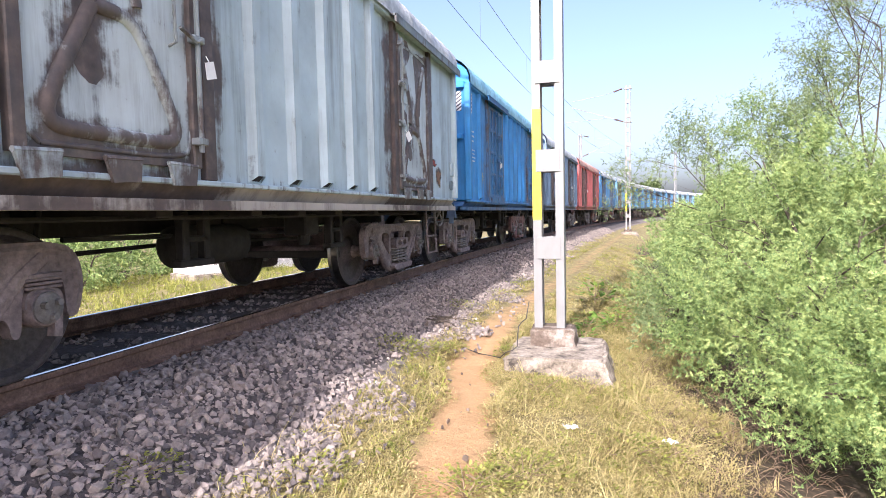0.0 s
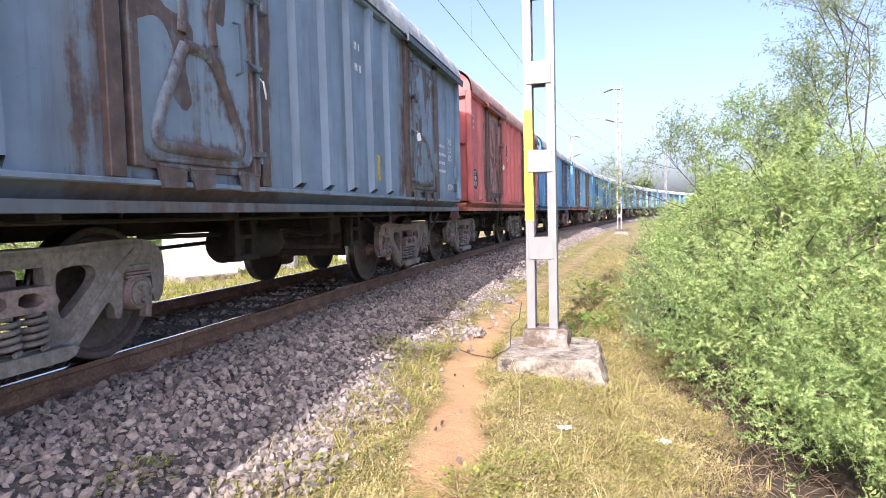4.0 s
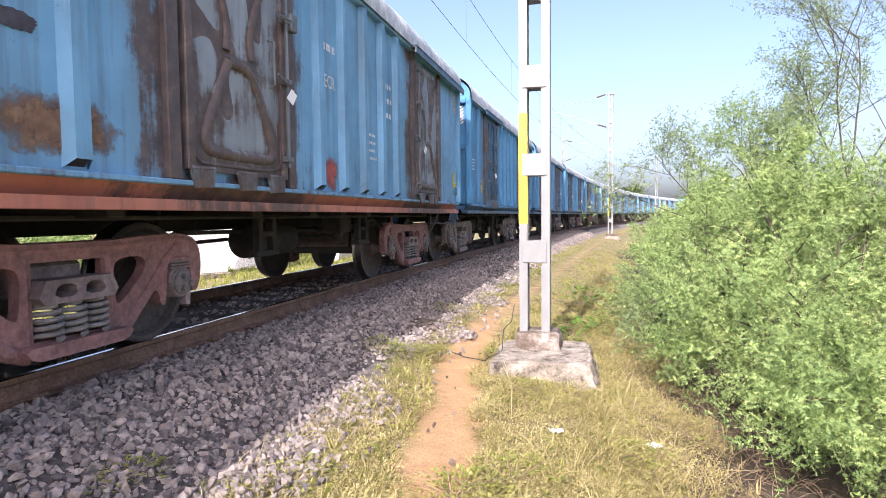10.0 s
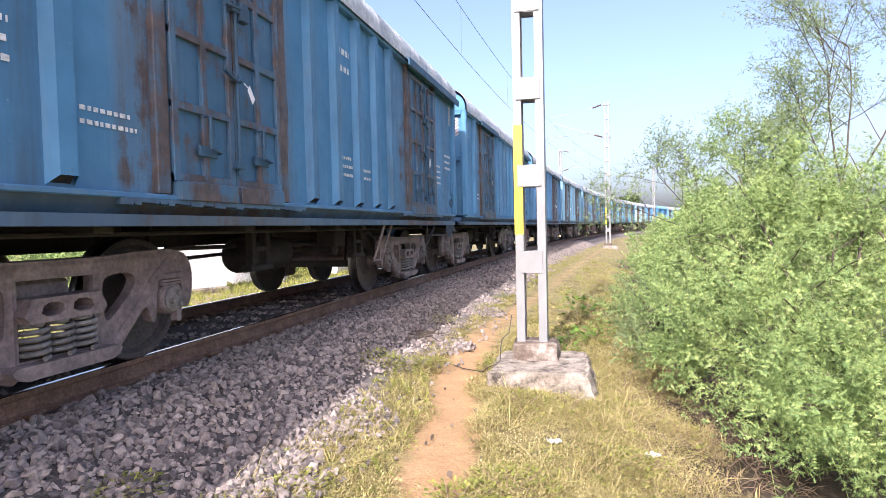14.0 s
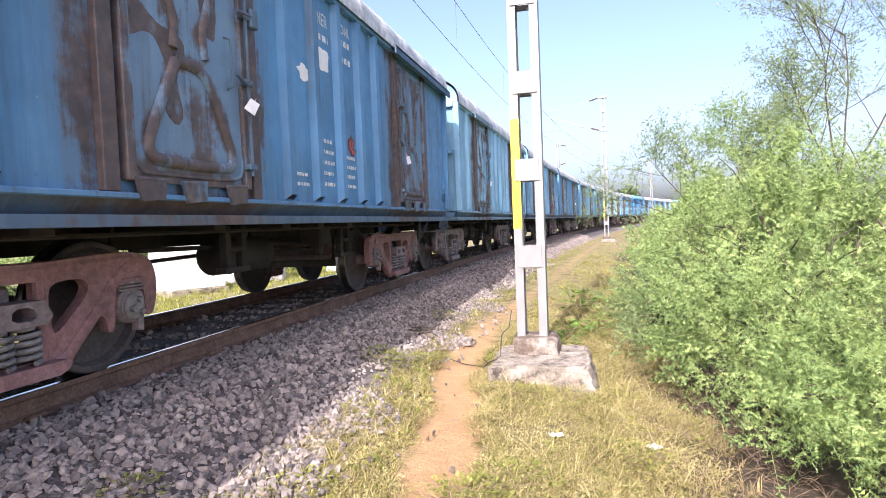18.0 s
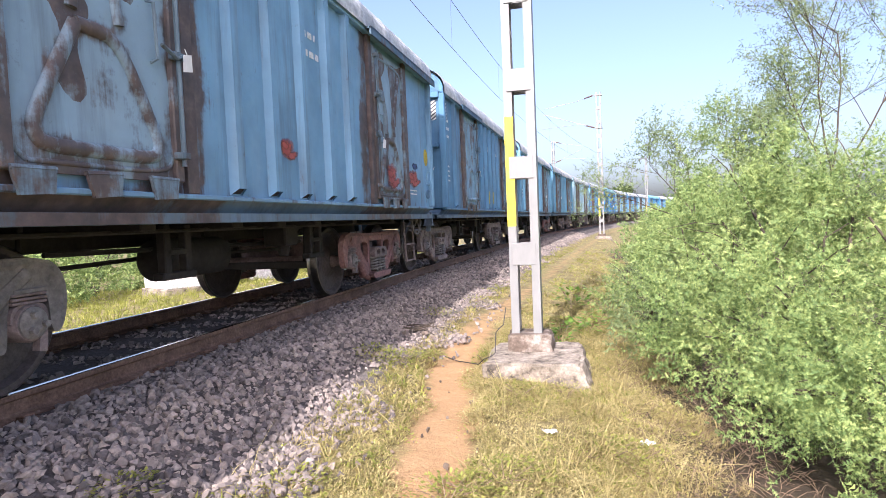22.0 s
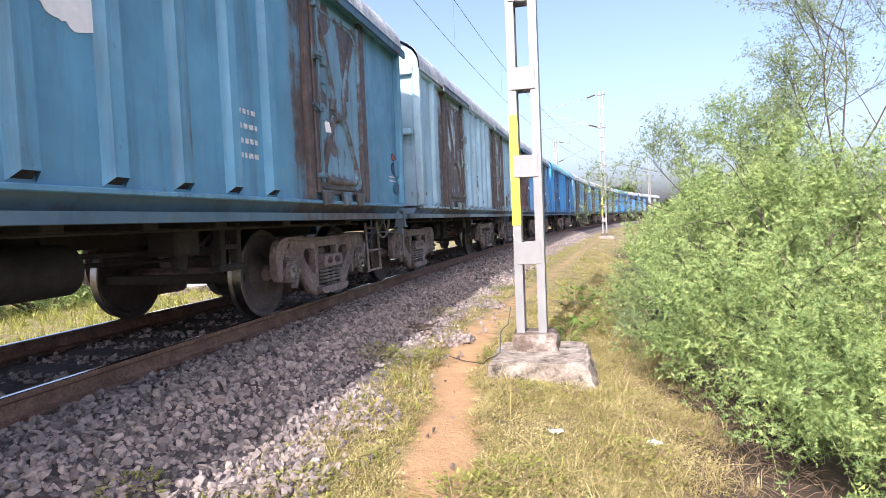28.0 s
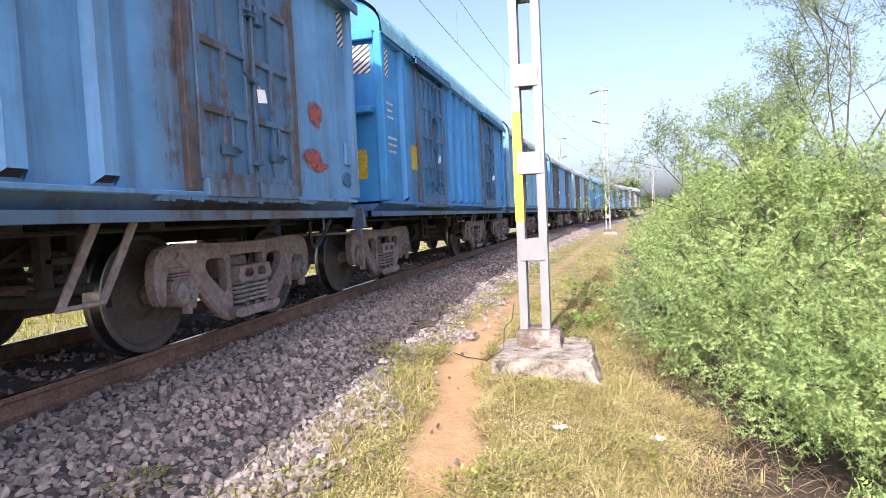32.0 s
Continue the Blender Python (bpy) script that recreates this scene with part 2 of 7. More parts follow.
def soft_paint(name, low, high, cover=0.8):
    """A patch of colour that thins out unevenly towards its rim."""
    m, n, l, b = material(name, 0.85)
    tc = n.new("ShaderNodeTexCoord")
    sub = n.new("ShaderNodeVectorMath")
    sub.operation = "MULTIPLY_ADD"
    sub.inputs[1].default_value, sub.inputs[2].default_value = (0, 2, 2), (0, -1, -1)
    l.new(tc.outputs["Generated"], sub.inputs[0])
    ln = n.new("ShaderNodeVectorMath")
    ln.operation = "LENGTH"
    l.new(sub.outputs[0], ln.inputs[0])
    f = fbm(n, l, tc.outputs["Object"], 7, 6, 0.7)
    a = arith(n, l, "SUBTRACT", arith(n, l, "ADD", arith(n, l, "MULTIPLY", f, 1.3), 0.25), ln.outputs["Value"])
    l.new(ramp(n, l, a, [(0.0, 0.0), (0.5, cover)]), b.inputs["Alpha"])
    l.new(ramp(n, l, fbm(n, l, tc.outputs["Object"], 14, 5), [(0.3, low), (0.7, high)]), b.inputs["Base Color"])
    return m


STAIN = soft_paint("rust_bloom", (0.14, 0.075, 0.045), (0.30, 0.19, 0.12))
RED_SPRAY = soft_paint("red_spray_paint", (0.30, 0.075, 0.068), (0.44, 0.13, 0.115), 0.85)
DARK_BLUE = soft_paint("dark_blue_spray_paint", (0.03, 0.06, 0.16), (0.06, 0.11, 0.25), 0.8)
PAPER = mottled("white_paper", [(0.3, (0.74, 0.74, 0.73)), (0.7, (0.84, 0.84, 0.83))], 20, 0.8, bumps=0.1)
PLASTIC = mottled("grey_film", [(0.3, (0.42, 0.42, 0.43)), (0.7, (0.56, 0.56, 0.57))], 20, 0.4, bumps=0.2)
WIRE = mottled("copper_wire", [(0.3, (0.06, 0.055, 0.05)), (0.7, (0.11, 0.10, 0.09))], 3, 0.6, metal=0.4, bumps=0)
PORCELAIN = mottled("brown_porcelain", [(0.3, (0.10, 0.05, 0.035)), (0.7, (0.14, 0.08, 0.06))], 3, 0.25, bumps=0)
CABLE = mottled("cable_sheath", [(0.3, (0.03, 0.028, 0.026)), (0.7, (0.06, 0.055, 0.05))], 9, 0.6, bumps=0)
WALL_WHITE = mottled("whitewash", [(0.3, (0.74, 0.73, 0.71)), (0.7, (0.84, 0.83, 0.82))], 2.5, 0.9, bumps=0.2, fine=14)
BALLAST = stone_mat("ballast_stone", (0.115, 0.098, 0.094), (0.215, 0.182, 0.168), (0.365, 0.308, 0.268))
BED = mottled("ballast_grit", [(0.3, (0.055, 0.046, 0.043)), (0.7, (0.13, 0.11, 0.10))], 18, 0.95, bumps=0.7, dist=0.02, fine=60, spread=False)
PEBBLE = stone_mat("loose_stone", (0.08, 0.06, 0.05), (0.17, 0.13, 0.10), (0.26, 0.2, 0.17))
BARK = mottled("bark", [(0.3, (0.05, 0.04, 0.03)), (0.7, (0.13, 0.10, 0.075))], 9, 0.9, fine=50)
LEAF = leaf_mat("acacia_leaf", [(0.15, (0.06, 0.115, 0.035)), (0.42, (0.175, 0.265, 0.09)), (0.6, (0.295, 0.385, 0.13)), (0.85, (0.51, 0.57, 0.22))], 0.2)
LEAF_DULL = leaf_mat("acacia_leaf_grey", [(0.2, (0.10, 0.155, 0.065)), (0.5, (0.21, 0.28, 0.125)), (0.8, (0.36, 0.42, 0.21))], 0.35)
LEAF_FAR = leaf_mat("far_leaf", [(0.2, (0.05, 0.085, 0.03)), (0.8, (0.14, 0.19, 0.07))])
DRY = leaf_mat("dry_grass", [(0.2, (0.20, 0.155, 0.065)), (0.5, (0.385, 0.325, 0.14)), (0.8, (0.56, 0.495, 0.24))], 0.25)
GREEN = leaf_mat("green_grass", [(0.2, (0.12, 0.15, 0.03)), (0.5, (0.27, 0.285, 0.065)), (0.8, (0.44, 0.42, 0.12))], 0.3)
BROAD = leaf_mat("broad_leaf", [(0.2, (0.08, 0.16, 0.03)), (0.5, (0.17, 0.29, 0.05)), (0.8, (0.3, 0.42, 0.08))], 0.35)
TWIG = leaf_mat("dead_twig", [(0.2, (0.13, 0.09, 0.06)), (0.8, (0.3, 0.22, 0.15))], 0.0)


def ground_mat():
    """Ballast dust by the track, a trodden earth path, dry turf beyond, and litter darkened for shade under the
    thicket.
    """
    m, n, l, b = material("trackside_ground", 0.95)
    tc = n.new("ShaderNodeTexCoord")
    at = n.new("ShaderNodeAttribute")
    at.attribute_name = "across"
    v = tc.outputs["Object"]
    w = arith(n, l, "ADD", at.outputs["Fac"], arith(n, l, "MULTIPLY", arith(n, l, "SUBTRACT", fbm(n, l, v, 1.6, 5), 0.5), 0.55))
    turf = ramp(n, l, fbm(n, l, v, 2.2, 6, 0.7), [(0.3, (0.17, 0.13, 0.058)), (0.5, (0.30, 0.25, 0.105)), (0.7, (0.26, 0.25, 0.085))])
    turf = mix(n, l, 1.0, turf, ramp(n, l, fbm(n, l, v, 38, 5, 0.75), [(0.3, 0.3), (0.7, 1.35)]), "MULTIPLY")
    turf = mix(n, l, 1.0, turf, ramp(n, l, fbm(n, l, v, 7, 6, 0.75), [(0.36, 0.6), (0.62, 1.1)]), "MULTIPLY")
    earth = ramp(n, l, fbm(n, l, v, 5, 6, 0.7), [(0.3, (0.35, 0.20, 0.092)), (0.7, (0.48, 0.305, 0.155))])
    earth = mix(n, l, 1.0, earth, ramp(n, l, fbm(n, l, v, 60, 4, 0.7), [(0.3, 0.78), (0.7, 1.15)]), "MULTIPLY")
    dust = ramp(n, l, fbm(n, l, v, 14, 6, 0.7), [(0.3, (0.10, 0.085, 0.08)), (0.7, (0.22, 0.19, 0.17))])
    # brown leaf litter, coloured near black to carry the bushes' shade as well
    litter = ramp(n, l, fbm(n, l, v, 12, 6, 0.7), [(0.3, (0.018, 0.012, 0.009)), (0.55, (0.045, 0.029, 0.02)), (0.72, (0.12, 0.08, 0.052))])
    at2 = n.new("ShaderNodeAttribute")
    at2.attribute_name = "path"
    ripple = arith(n, l, "MULTIPLY", arith(n, l, "SUBTRACT", fbm(n, l, v, 5, 5), 0.5), 0.9)
    onpath = ramp(n, l, arith(n, l, "ADD", at2.outputs["Fac"], ripple), [(0.40, 0.0), (0.75, 0.9)])
    col = mix(n, l, onpath, turf, earth)
    near = arith(n, l, "LESS_THAN", arith(n, l, "ABSOLUTE", w), 2.62)
    col = mix(n, l, near, col, dust)
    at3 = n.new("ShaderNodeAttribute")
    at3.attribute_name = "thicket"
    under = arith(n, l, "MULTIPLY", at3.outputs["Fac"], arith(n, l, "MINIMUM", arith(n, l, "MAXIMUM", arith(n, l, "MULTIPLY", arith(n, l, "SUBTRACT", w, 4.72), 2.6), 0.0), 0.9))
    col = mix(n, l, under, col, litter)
    l.new(col, b.inputs["Base Color"])
    bump(n, l, b, arith(n, l, "ADD", fbm(n, l, v, 30, 6, 0.7), fbm(n, l, v, 6, 4)), 0.6, 0.03)
    return m


GROUND = ground_mat()


# ---------------------------------------------------------------- mesh tools
class Shape:
    """Vertices, faces and face materials of one mesh."""

    def __init__(self):
        self.v, self.f, self.m = [], [], []

    def add(self, verts, faces, mat=0):
        k = len(self.v)
        self.v += [tuple(p) for p in verts]
        self.f += [tuple(i + k for i in f) for f in faces]
        self.m += [mat] * len(faces)
        return self

    def box(self, x0, x1, y0, y1, z0, z1, mat=0, c=0.0):
        """A box; c: its bevel."""
        if c <= 0:
            vs = [(x, y, z) for x in (x0, x1) for y in (y0, y1) for z in (z0, z1)]
            return self.add(vs, [(0, 1, 3, 2), (4, 6, 7, 5), (0, 4, 5, 1), (2, 3, 7, 6), (0, 2, 6, 4), (1, 5, 7, 3)], mat)
        bm = bmesh.new()
        bmesh.ops.create_cube(bm, size=1)
        for q in bm.verts:
            q.co = ((x0 + x1) / 2 + q.co.x * (x1 - x0), (y0 + y1) / 2 + q.co.y * (y1 - y0), (z0 + z1) / 2 + q.co.z * (z1 - z0))
        bmesh.ops.bevel(bm, geom=bm.edges[:], offset=c, segments=1, affect="EDGES")
        bm.verts.index_update()
        self.add([q.co[:] for q in bm.verts], [[q.index for q in f.verts] for f in bm.faces], mat)
        bm.free()
        return self

    def slab(self, outline, holes, x0, x1, mat=0):
        """An outline in (y, z), with holes, made thick along x."""
        from mathutils.geometry import tessellate_polygon
        loops = [outline, *holes]
        flat = [p for lp in loops for p in lp]
        tri = tessellate_polygon([[Vector((p[0], p[1], 0)) for p in lp] for lp in loops])
        k = len(flat)
        vs = [(x1, y, z) for y, z in flat] + [(x0, y, z) for y, z in flat]
        fs = [tuple(t) for t in tri] + [tuple(i + k for i in reversed(t)) for t in tri]
        a = 0
        for lp in loops:
            for i in range(len(lp)):
                j = (i + 1) % len(lp)
                fs.append((a + i, a + j, a + j + k, a + i + k))
            a += len(lp)
        return self.add(vs, fs, mat)

    def lathe(self, profile, seg=24, axis="x", centre=(0, 0, 0), mats=None):
        """A profile of (along, radius) turned round an axis."""
        vs, fs, ms = [], [], []
        for a, r in profile:
            for i in range(seg):
                t = 2 * math.pi * i / seg
                c, s = r * math.cos(t), r * math.sin(t)
                p = {"x": (a, c, s), "y": (c, a, s), "z": (c, s, a)}[axis]
                vs.append((p[0] + centre[0], p[1] + centre[1], p[2] + centre[2]))
        for k in range(len(profile) - 1):
            for i in range(seg):
                j = (i + 1) % seg
                fs.append((k * seg + i, k * seg + j, (k + 1) * seg + j, (k + 1) * seg + i))
                ms.append(mats[k] if mats else 0)
        n0 = len(self.v)
        self.v += vs
        self.f += [tuple(q + n0 for q in f) for f in fs]
        self.m += ms
        return self

    def tube(self, pts, r, seg=6, mat=0, r1=None):
        pts = [Vector(p) for p in pts]
        vs, fs = [], []
        for i, p in enumerate(pts):
            d = (pts[min(i + 1, len(pts) - 1)] - pts[max(i - 1, 0)]).normalized()
            u = d.orthogonal().normalized() if i == 0 else (u - d * u.dot(d)).normalized()
            w = d.cross(u)
            rr = r if r1 is None else r + (r1 - r) * i / max(1, len(pts) - 1)
            for k in range(seg):
                a = 2 * math.pi * k / seg
                vs.append(p + rr * (math.cos(a) * u + math.sin(a) * w))
        for i in range(len(pts) - 1):
            for k in range(seg):
                j = (k + 1) % seg
                fs.append((i * seg + k, i * seg + j, (i + 1) * seg + j, (i + 1) * seg + k))
        fs += [tuple(range(seg))[::-1], tuple((len(pts) - 1) * seg + k for k in range(seg))]
        return self.add(vs, fs, mat)

    def mesh(self, name, *mats, smooth=False):
        me = bpy.data.meshes.new(name)
        me.from_pydata(self.v, [], self.f)
        for q in mats:
            me.materials.append(q)
        if len(mats) > 1:
            me.polygons.foreach_set("material_index", self.m)
        bm = bmesh.new()
        bm.from_mesh(me)
        bmesh.ops.recalc_face_normals(bm, faces=bm.faces)
        bm.to_mesh(me)
        bm.free()
        if smooth:
            me.shade_smooth()
            me.set_sharp_from_angle(angle=radians(35))
        return me


def part(name, me, parent, label="", at=None, colour=None):
    ob = new(name, me)
    ob.parent = parent
    if at is not None:
        ob.matrix_basis = at
    if colour:
        ob.color = colour
    if label:
        tagged(ob, label)
    return ob


def empty(name, at, label, category, group=""):
    ob = new(name)
    ob.empty_display_size = 0.3
    ob.matrix_basis = at
    return tagged(ob, label, category, group)


def quads(name, verts, faces, mat, smooth=False):
    """A mesh from numpy arrays of vertices and equal-sided faces."""
    me = bpy.data.meshes.new(name)
    verts, faces = np.asarray(verts, np.float32), np.asarray(faces, np.int32)
    nf, k = faces.shape
    me.vertices.add(len(verts))
    me.vertices.foreach_set("co", verts.ravel())
    me.loops.add(nf * k)
    me.loops.foreach_set("vertex_index", faces.ravel())
    me.polygons.add(nf)
    me.polygons.foreach_set("loop_start", np.arange(nf, dtype=np.int32) * k)
    me.update(calc_edges=True)
    me.materials.append(mat)
    if smooth:
        me.shade_smooth()
    else:
        me.shade_flat()
    return me


# ---------------------------------------------------------------- ground
PROFILE_W = np.array([-3000, -60, -14, -8, -5, -3.2, -2.6, -1.75, -1.3, 1.3, 1.72, 2.5, 2.9, 3.6, 4.2, 4.6, 5.2, 6.5, 9, 20, 60, 3000.0])
PROFILE_Z = np.array([-2, -1.6, -1.1, -0.85, -0.66, -0.58, -0.52, -0.21, -0.18, -0.18, -0.21, -0.5, -0.55, -0.58, -0.64, -0.78, -0.94, -1.28, -1.55, -1.7, -1.8, -2.0])


def lie(w, y=0.0):
    """Height of the ground at w metres right of the track."""
    return np.interp(w, PROFILE_W, PROFILE_Z) + 0.02 * np.sin(np.asarray(y) * 1.7 + np.asarray(w) * 2.3) * (np.abs(w) > 2.7)


def path_w(y):
    """The trodden path's middle."""
    y = np.asarray(y, float)
    return np.interp(y, [-10, 2, 3.3, 4.9, 6.1, 9, 16, 30, 60], [3.7, 3.62, 3.55, 3.32, 3.05, 2.95, 3.3, 3.6, 3.6])


def build_ground():
    ws = np.unique(np.concatenate([np.linspace(-9, 9, 145), np.linspace(-60, 60, 61), [-3000, -1500, -700, -300, -120, 120, 300, 700, 1500, 3000]]))
    ys = np.unique(np.concatenate([np.linspace(-10, 30, 241), np.linspace(-60, 250, 156), [-3000, -1500, -600, -200, 400, 800, 1500, 3000]]))
    W, Y = np.meshgrid(ws, ys)
    Z = lie(W, Y)
    onp = np.exp(-((W - path_w(Y)) / 0.34) ** 2) * np.interp(Y, [-10, 6.5, 9, 14, 60], [1, 1, 0.7, 0.52, 0.5])
    Z = Z - 0.03 * onp
    rough = np.array([noise.noise((a * 1.3, b * 1.3, 0.0)) for a, b in zip(W.ravel()[: W.size], Y.ravel())]).reshape(W.shape)
    Z = Z + 0.03 * rough * ((np.abs(W) > 2.7) & (np.abs(W) < 70)) * (1 - onp)
    X = W + shift(Y)
    verts = np.stack([X, Y, Z], -1).reshape(-1, 3)
    nx, ny = len(ws), len(ys)
    i = (np.arange(ny - 1)[:, None] * nx + np.arange(nx - 1)).ravel()
    me = quads("ground", verts, np.stack([i, i + 1, i + nx + 1, i + nx], -1), GROUND, True)
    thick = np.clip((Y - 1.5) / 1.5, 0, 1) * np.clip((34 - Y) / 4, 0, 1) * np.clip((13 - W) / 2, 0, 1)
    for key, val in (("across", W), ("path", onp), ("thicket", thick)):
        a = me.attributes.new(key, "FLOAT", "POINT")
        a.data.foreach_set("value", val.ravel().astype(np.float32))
    return tagged(new("ground", me), "dry trackside earth with a trodden reddish path", "ground", kind="structure")


build_ground()

# ---------------------------------------------------------------- rails and sleepers
RAIL_OUT = [(-0.075, -0.172), (0.075, -0.172), (0.075, -0.160), (0.018, -0.142), (0.0105, -0.128), (0.0105, -0.052), (0.033, -0.040),
            (0.0355, -0.030), (0.0355, -0.010), (0.030, -0.003), (0.018, 0.0), (-0.018, 0.0), (-0.030, -0.003), (-0.0355, -0.010),
            (-0.0355, -0.030), (-0.033, -0.040), (-0.0105, -0.052), (-0.0105, -0.128), (-0.018, -0.142), (-0.075, -0.160)]


def build_rail(w):
    ss = np.concatenate([np.arange(-40, 60, 1.0), np.arange(60, 291, 3.0)])
    sh = Shape()
    k = len(RAIL_OUT)
    for s in ss:
        for a, z in RAIL_OUT:
            x, y, _ = bend(s, w + a)
            sh.v.append((x, y, z))
    for i in range(len(ss) - 1):
        for j in range(k):
            j2 = (j + 1) % k
            sh.f.append((i * k + j, i * k + j2, (i + 1) * k + j2, (i + 1) * k + j))
            sh.m.append(1 if j in (9, 10, 11) else 0)
    return tagged(new("rail", sh.mesh("rail", RAIL, RAIL_TOP)), "rust-brown flat-bottomed rail with a polished head", "rail", kind="structure")


build_rail(-0.8735)
build_rail(0.8735)

sleeper_me = Shape().slab([(-0.125, -0.36), (0.125, -0.36), (0.10, -0.19), (0.085, -0.178), (-0.085, -0.178), (-0.10, -0.19)], [], -1.37, 1.37).mesh("sleeper", CONCRETE)
clip_me = Shape().box(-0.05, 0.05, -0.06, 0.06, -0.178, -0.160, 0, 0.008).tube(
    [(-0.03, -0.05, -0.15), (0.03, -0.05, -0.135), (0.05, 0.0, -0.13), (0.03, 0.05, -0.135), (-0.03, 0.045, -0.15)], 0.011, 6).mesh("rail_clip", RAIL, smooth=True)
for i in range(-8, 130):
    x, y, a = bend(i * 0.62, 0)
    sl = tagged(new("sleeper", sleeper_me), "dusty grey concrete sleeper bedded in ballast", "sleeper", "track sleepers", "structure")
    sl.matrix_basis = pose(x, y, 0, 0, 0, a)
    if -2 < i < 36:
        for w, flip in ((-0.975, 180), (-0.772, 0), (0.772, 180), (0.975, 0)):
            part("rail_clip", clip_me, sl, at=pose(w, 0, 0, 0, 0, flip))


# ---------------------------------------------------------------- wagons
def arch(x, top=0.72, base=3.62, half=1.70):
    q = max(0.0, 1 - abs(x / half) ** 2.3)
    return base + top * q ** 0.33


RIBS = [1.44, 4.31, 4.90, 5.50, 6.10, 6.68]
DOORS = [(2.25, 3.66), (7.52, 8.90)]
HOODS = [(1.85, 3.95), (7.25, PITCH - 0.50)]
BOGIES = [1.90, PITCH - 1.99]
A0, A1 = 0.555, PITCH - 0.54      # ends of the body, from the leading coupling


def side_wall():
    """The right-hand side sheet with its lip and top rail; ribs and posts are parts of their own."""
    sh = Shape()
    y = lambda u: u - HALF
    us = np.linspace(A0, A1, 140)
    zs = np.linspace(1.235, 3.63, 16)
    k = len(zs)
    sh.add([(1.645, y(u), z) for u in us for z in zs],
           [(i * k + j, i * k + j + 1, (i + 1) * k + j + 1, (i + 1) * k + j) for i in range(len(us) - 1) for j in range(k - 1)])
    sh.box(1.615, 1.643, y(A0), y(A1), 1.235, 3.63)
    sh.box(1.60, 1.695, y(A0), y(A1), 1.222, 1.262, 0, 0.008)
    sh.box(1.60, 1.715, y(A0), y(A1), 3.56, 3.64, 0, 0.01)
    me = sh.mesh("side_wall", PAINT)
    wear = []
    for q in me.vertices:
        u, z = q.co.y + HALF, q.co.z
        d = min(min(abs(u - e + 0.20) * 0.8, abs(u - f - 0.13)) for e, f in DOORS)
        side = math.exp(-(d / 0.165) ** 4)
        foot = math.exp(-((z - 1.24) / 0.13) ** 2) * max(0.35, max(math.exp(-((u - (e + f) / 2) / 1.1) ** 4) for e, f in DOORS))
        wear.append(max(side * (0.72 + 0.15 * math.cos(z * 3)), foot * 0.8))
    me.attributes.new("wear", "FLOAT", "POINT").data.foreach_set("value", wear)
    return me


def rib_mesh(wide):
    """An outward pressed rib, slanted at its foot, where a dark sheet stands for the hollow's shade."""
    o = [(-wide, 1.643), (-wide * 0.62, 1.708), (wide * 0.62, 1.708), (wide, 1.643)]
    vs = [(x, yy, 1.328 if x > 1.7 else 1.27) for yy, x in o] + [(x, yy, 3.60) for yy, x in o]
    sh = Shape().add(vs, [(0, 1, 5, 4), (1, 2, 6, 5), (2, 3, 7, 6), (4, 5, 6, 7)])
    # sheet just inside the open foot, its black painting the shade in there
    sh.add([(x - 0.012, yy * 0.8, z + 0.006) for x, yy, z in vs[:4]], [(0, 3, 2, 1)], 1)
    return sh.mesh("rib", PAINT, DARK)


def corner_post():
    return Shape().box(1.60, 1.715, -0.06, 0.06, 1.27, 3.62, 0, 0.014).mesh("corner_post", PAINT)


def door_post():
    me = Shape().box(1.64, 1.69, -0.06, 0.06, 1.265, 3.60, 0, 0.006).mesh("door_post", PAINT)
    me.attributes.new("wear", "FLOAT", "POINT").data.foreach_set("value", [0.5] * len(me.vertices))
    return me


def sole_bar():
    """Sloping ledge and flange below the side; dirt gathers below the doors."""
    y = lambda u: u - HALF
    sh = Shape()
    sh.slab([(y(0.56), 1.225), (y(0.34), 1.13), (y(0.34), 1.05), (y(PITCH - 0.64), 1.05), (y(PITCH - 0.62), 1.13), (y(PITCH - 0.56), 1.225)], [], 1.50, 1.585)
    us = np.linspace(0.35, PITCH - 0.63, 90)
    for (x0, z0), (x1, z1) in (((1.665, 1.222), (1.597, 1.125)), ((1.6935, 1.121), (1.6935, 1.049))):
        vs = [(x, y(min(max(u, 0.56), PITCH - 0.56) if z > 1.2 else u), z) for u in us for x, z in ((x0, z0), ((x0 + x1) / 2, (z0 + z1) / 2), (x1, z1))]
        sh.add(vs, [(i * 3 + j, i * 3 + j + 1, i * 3 + j + 4, i * 3 + j + 3) for i in range(89) for j in (0, 1)])
    sh.box(1.55, 1.690, y(0.33), y(PITCH - 0.62), 1.048, 1.122, 0, 0.006)
    me = sh.mesh("sole_bar", PAINT)
    wear = [max(math.exp(-((q.co.y + HALF - (e + f) / 2) / 1.15) ** 4) for e, f in DOORS) * (0.85 if q.co.x < 1.68 else 0.6) for q in me.vertices]
    me.attributes.new("wear", "FLOAT", "POINT").data.foreach_set("value", wear)
    return me


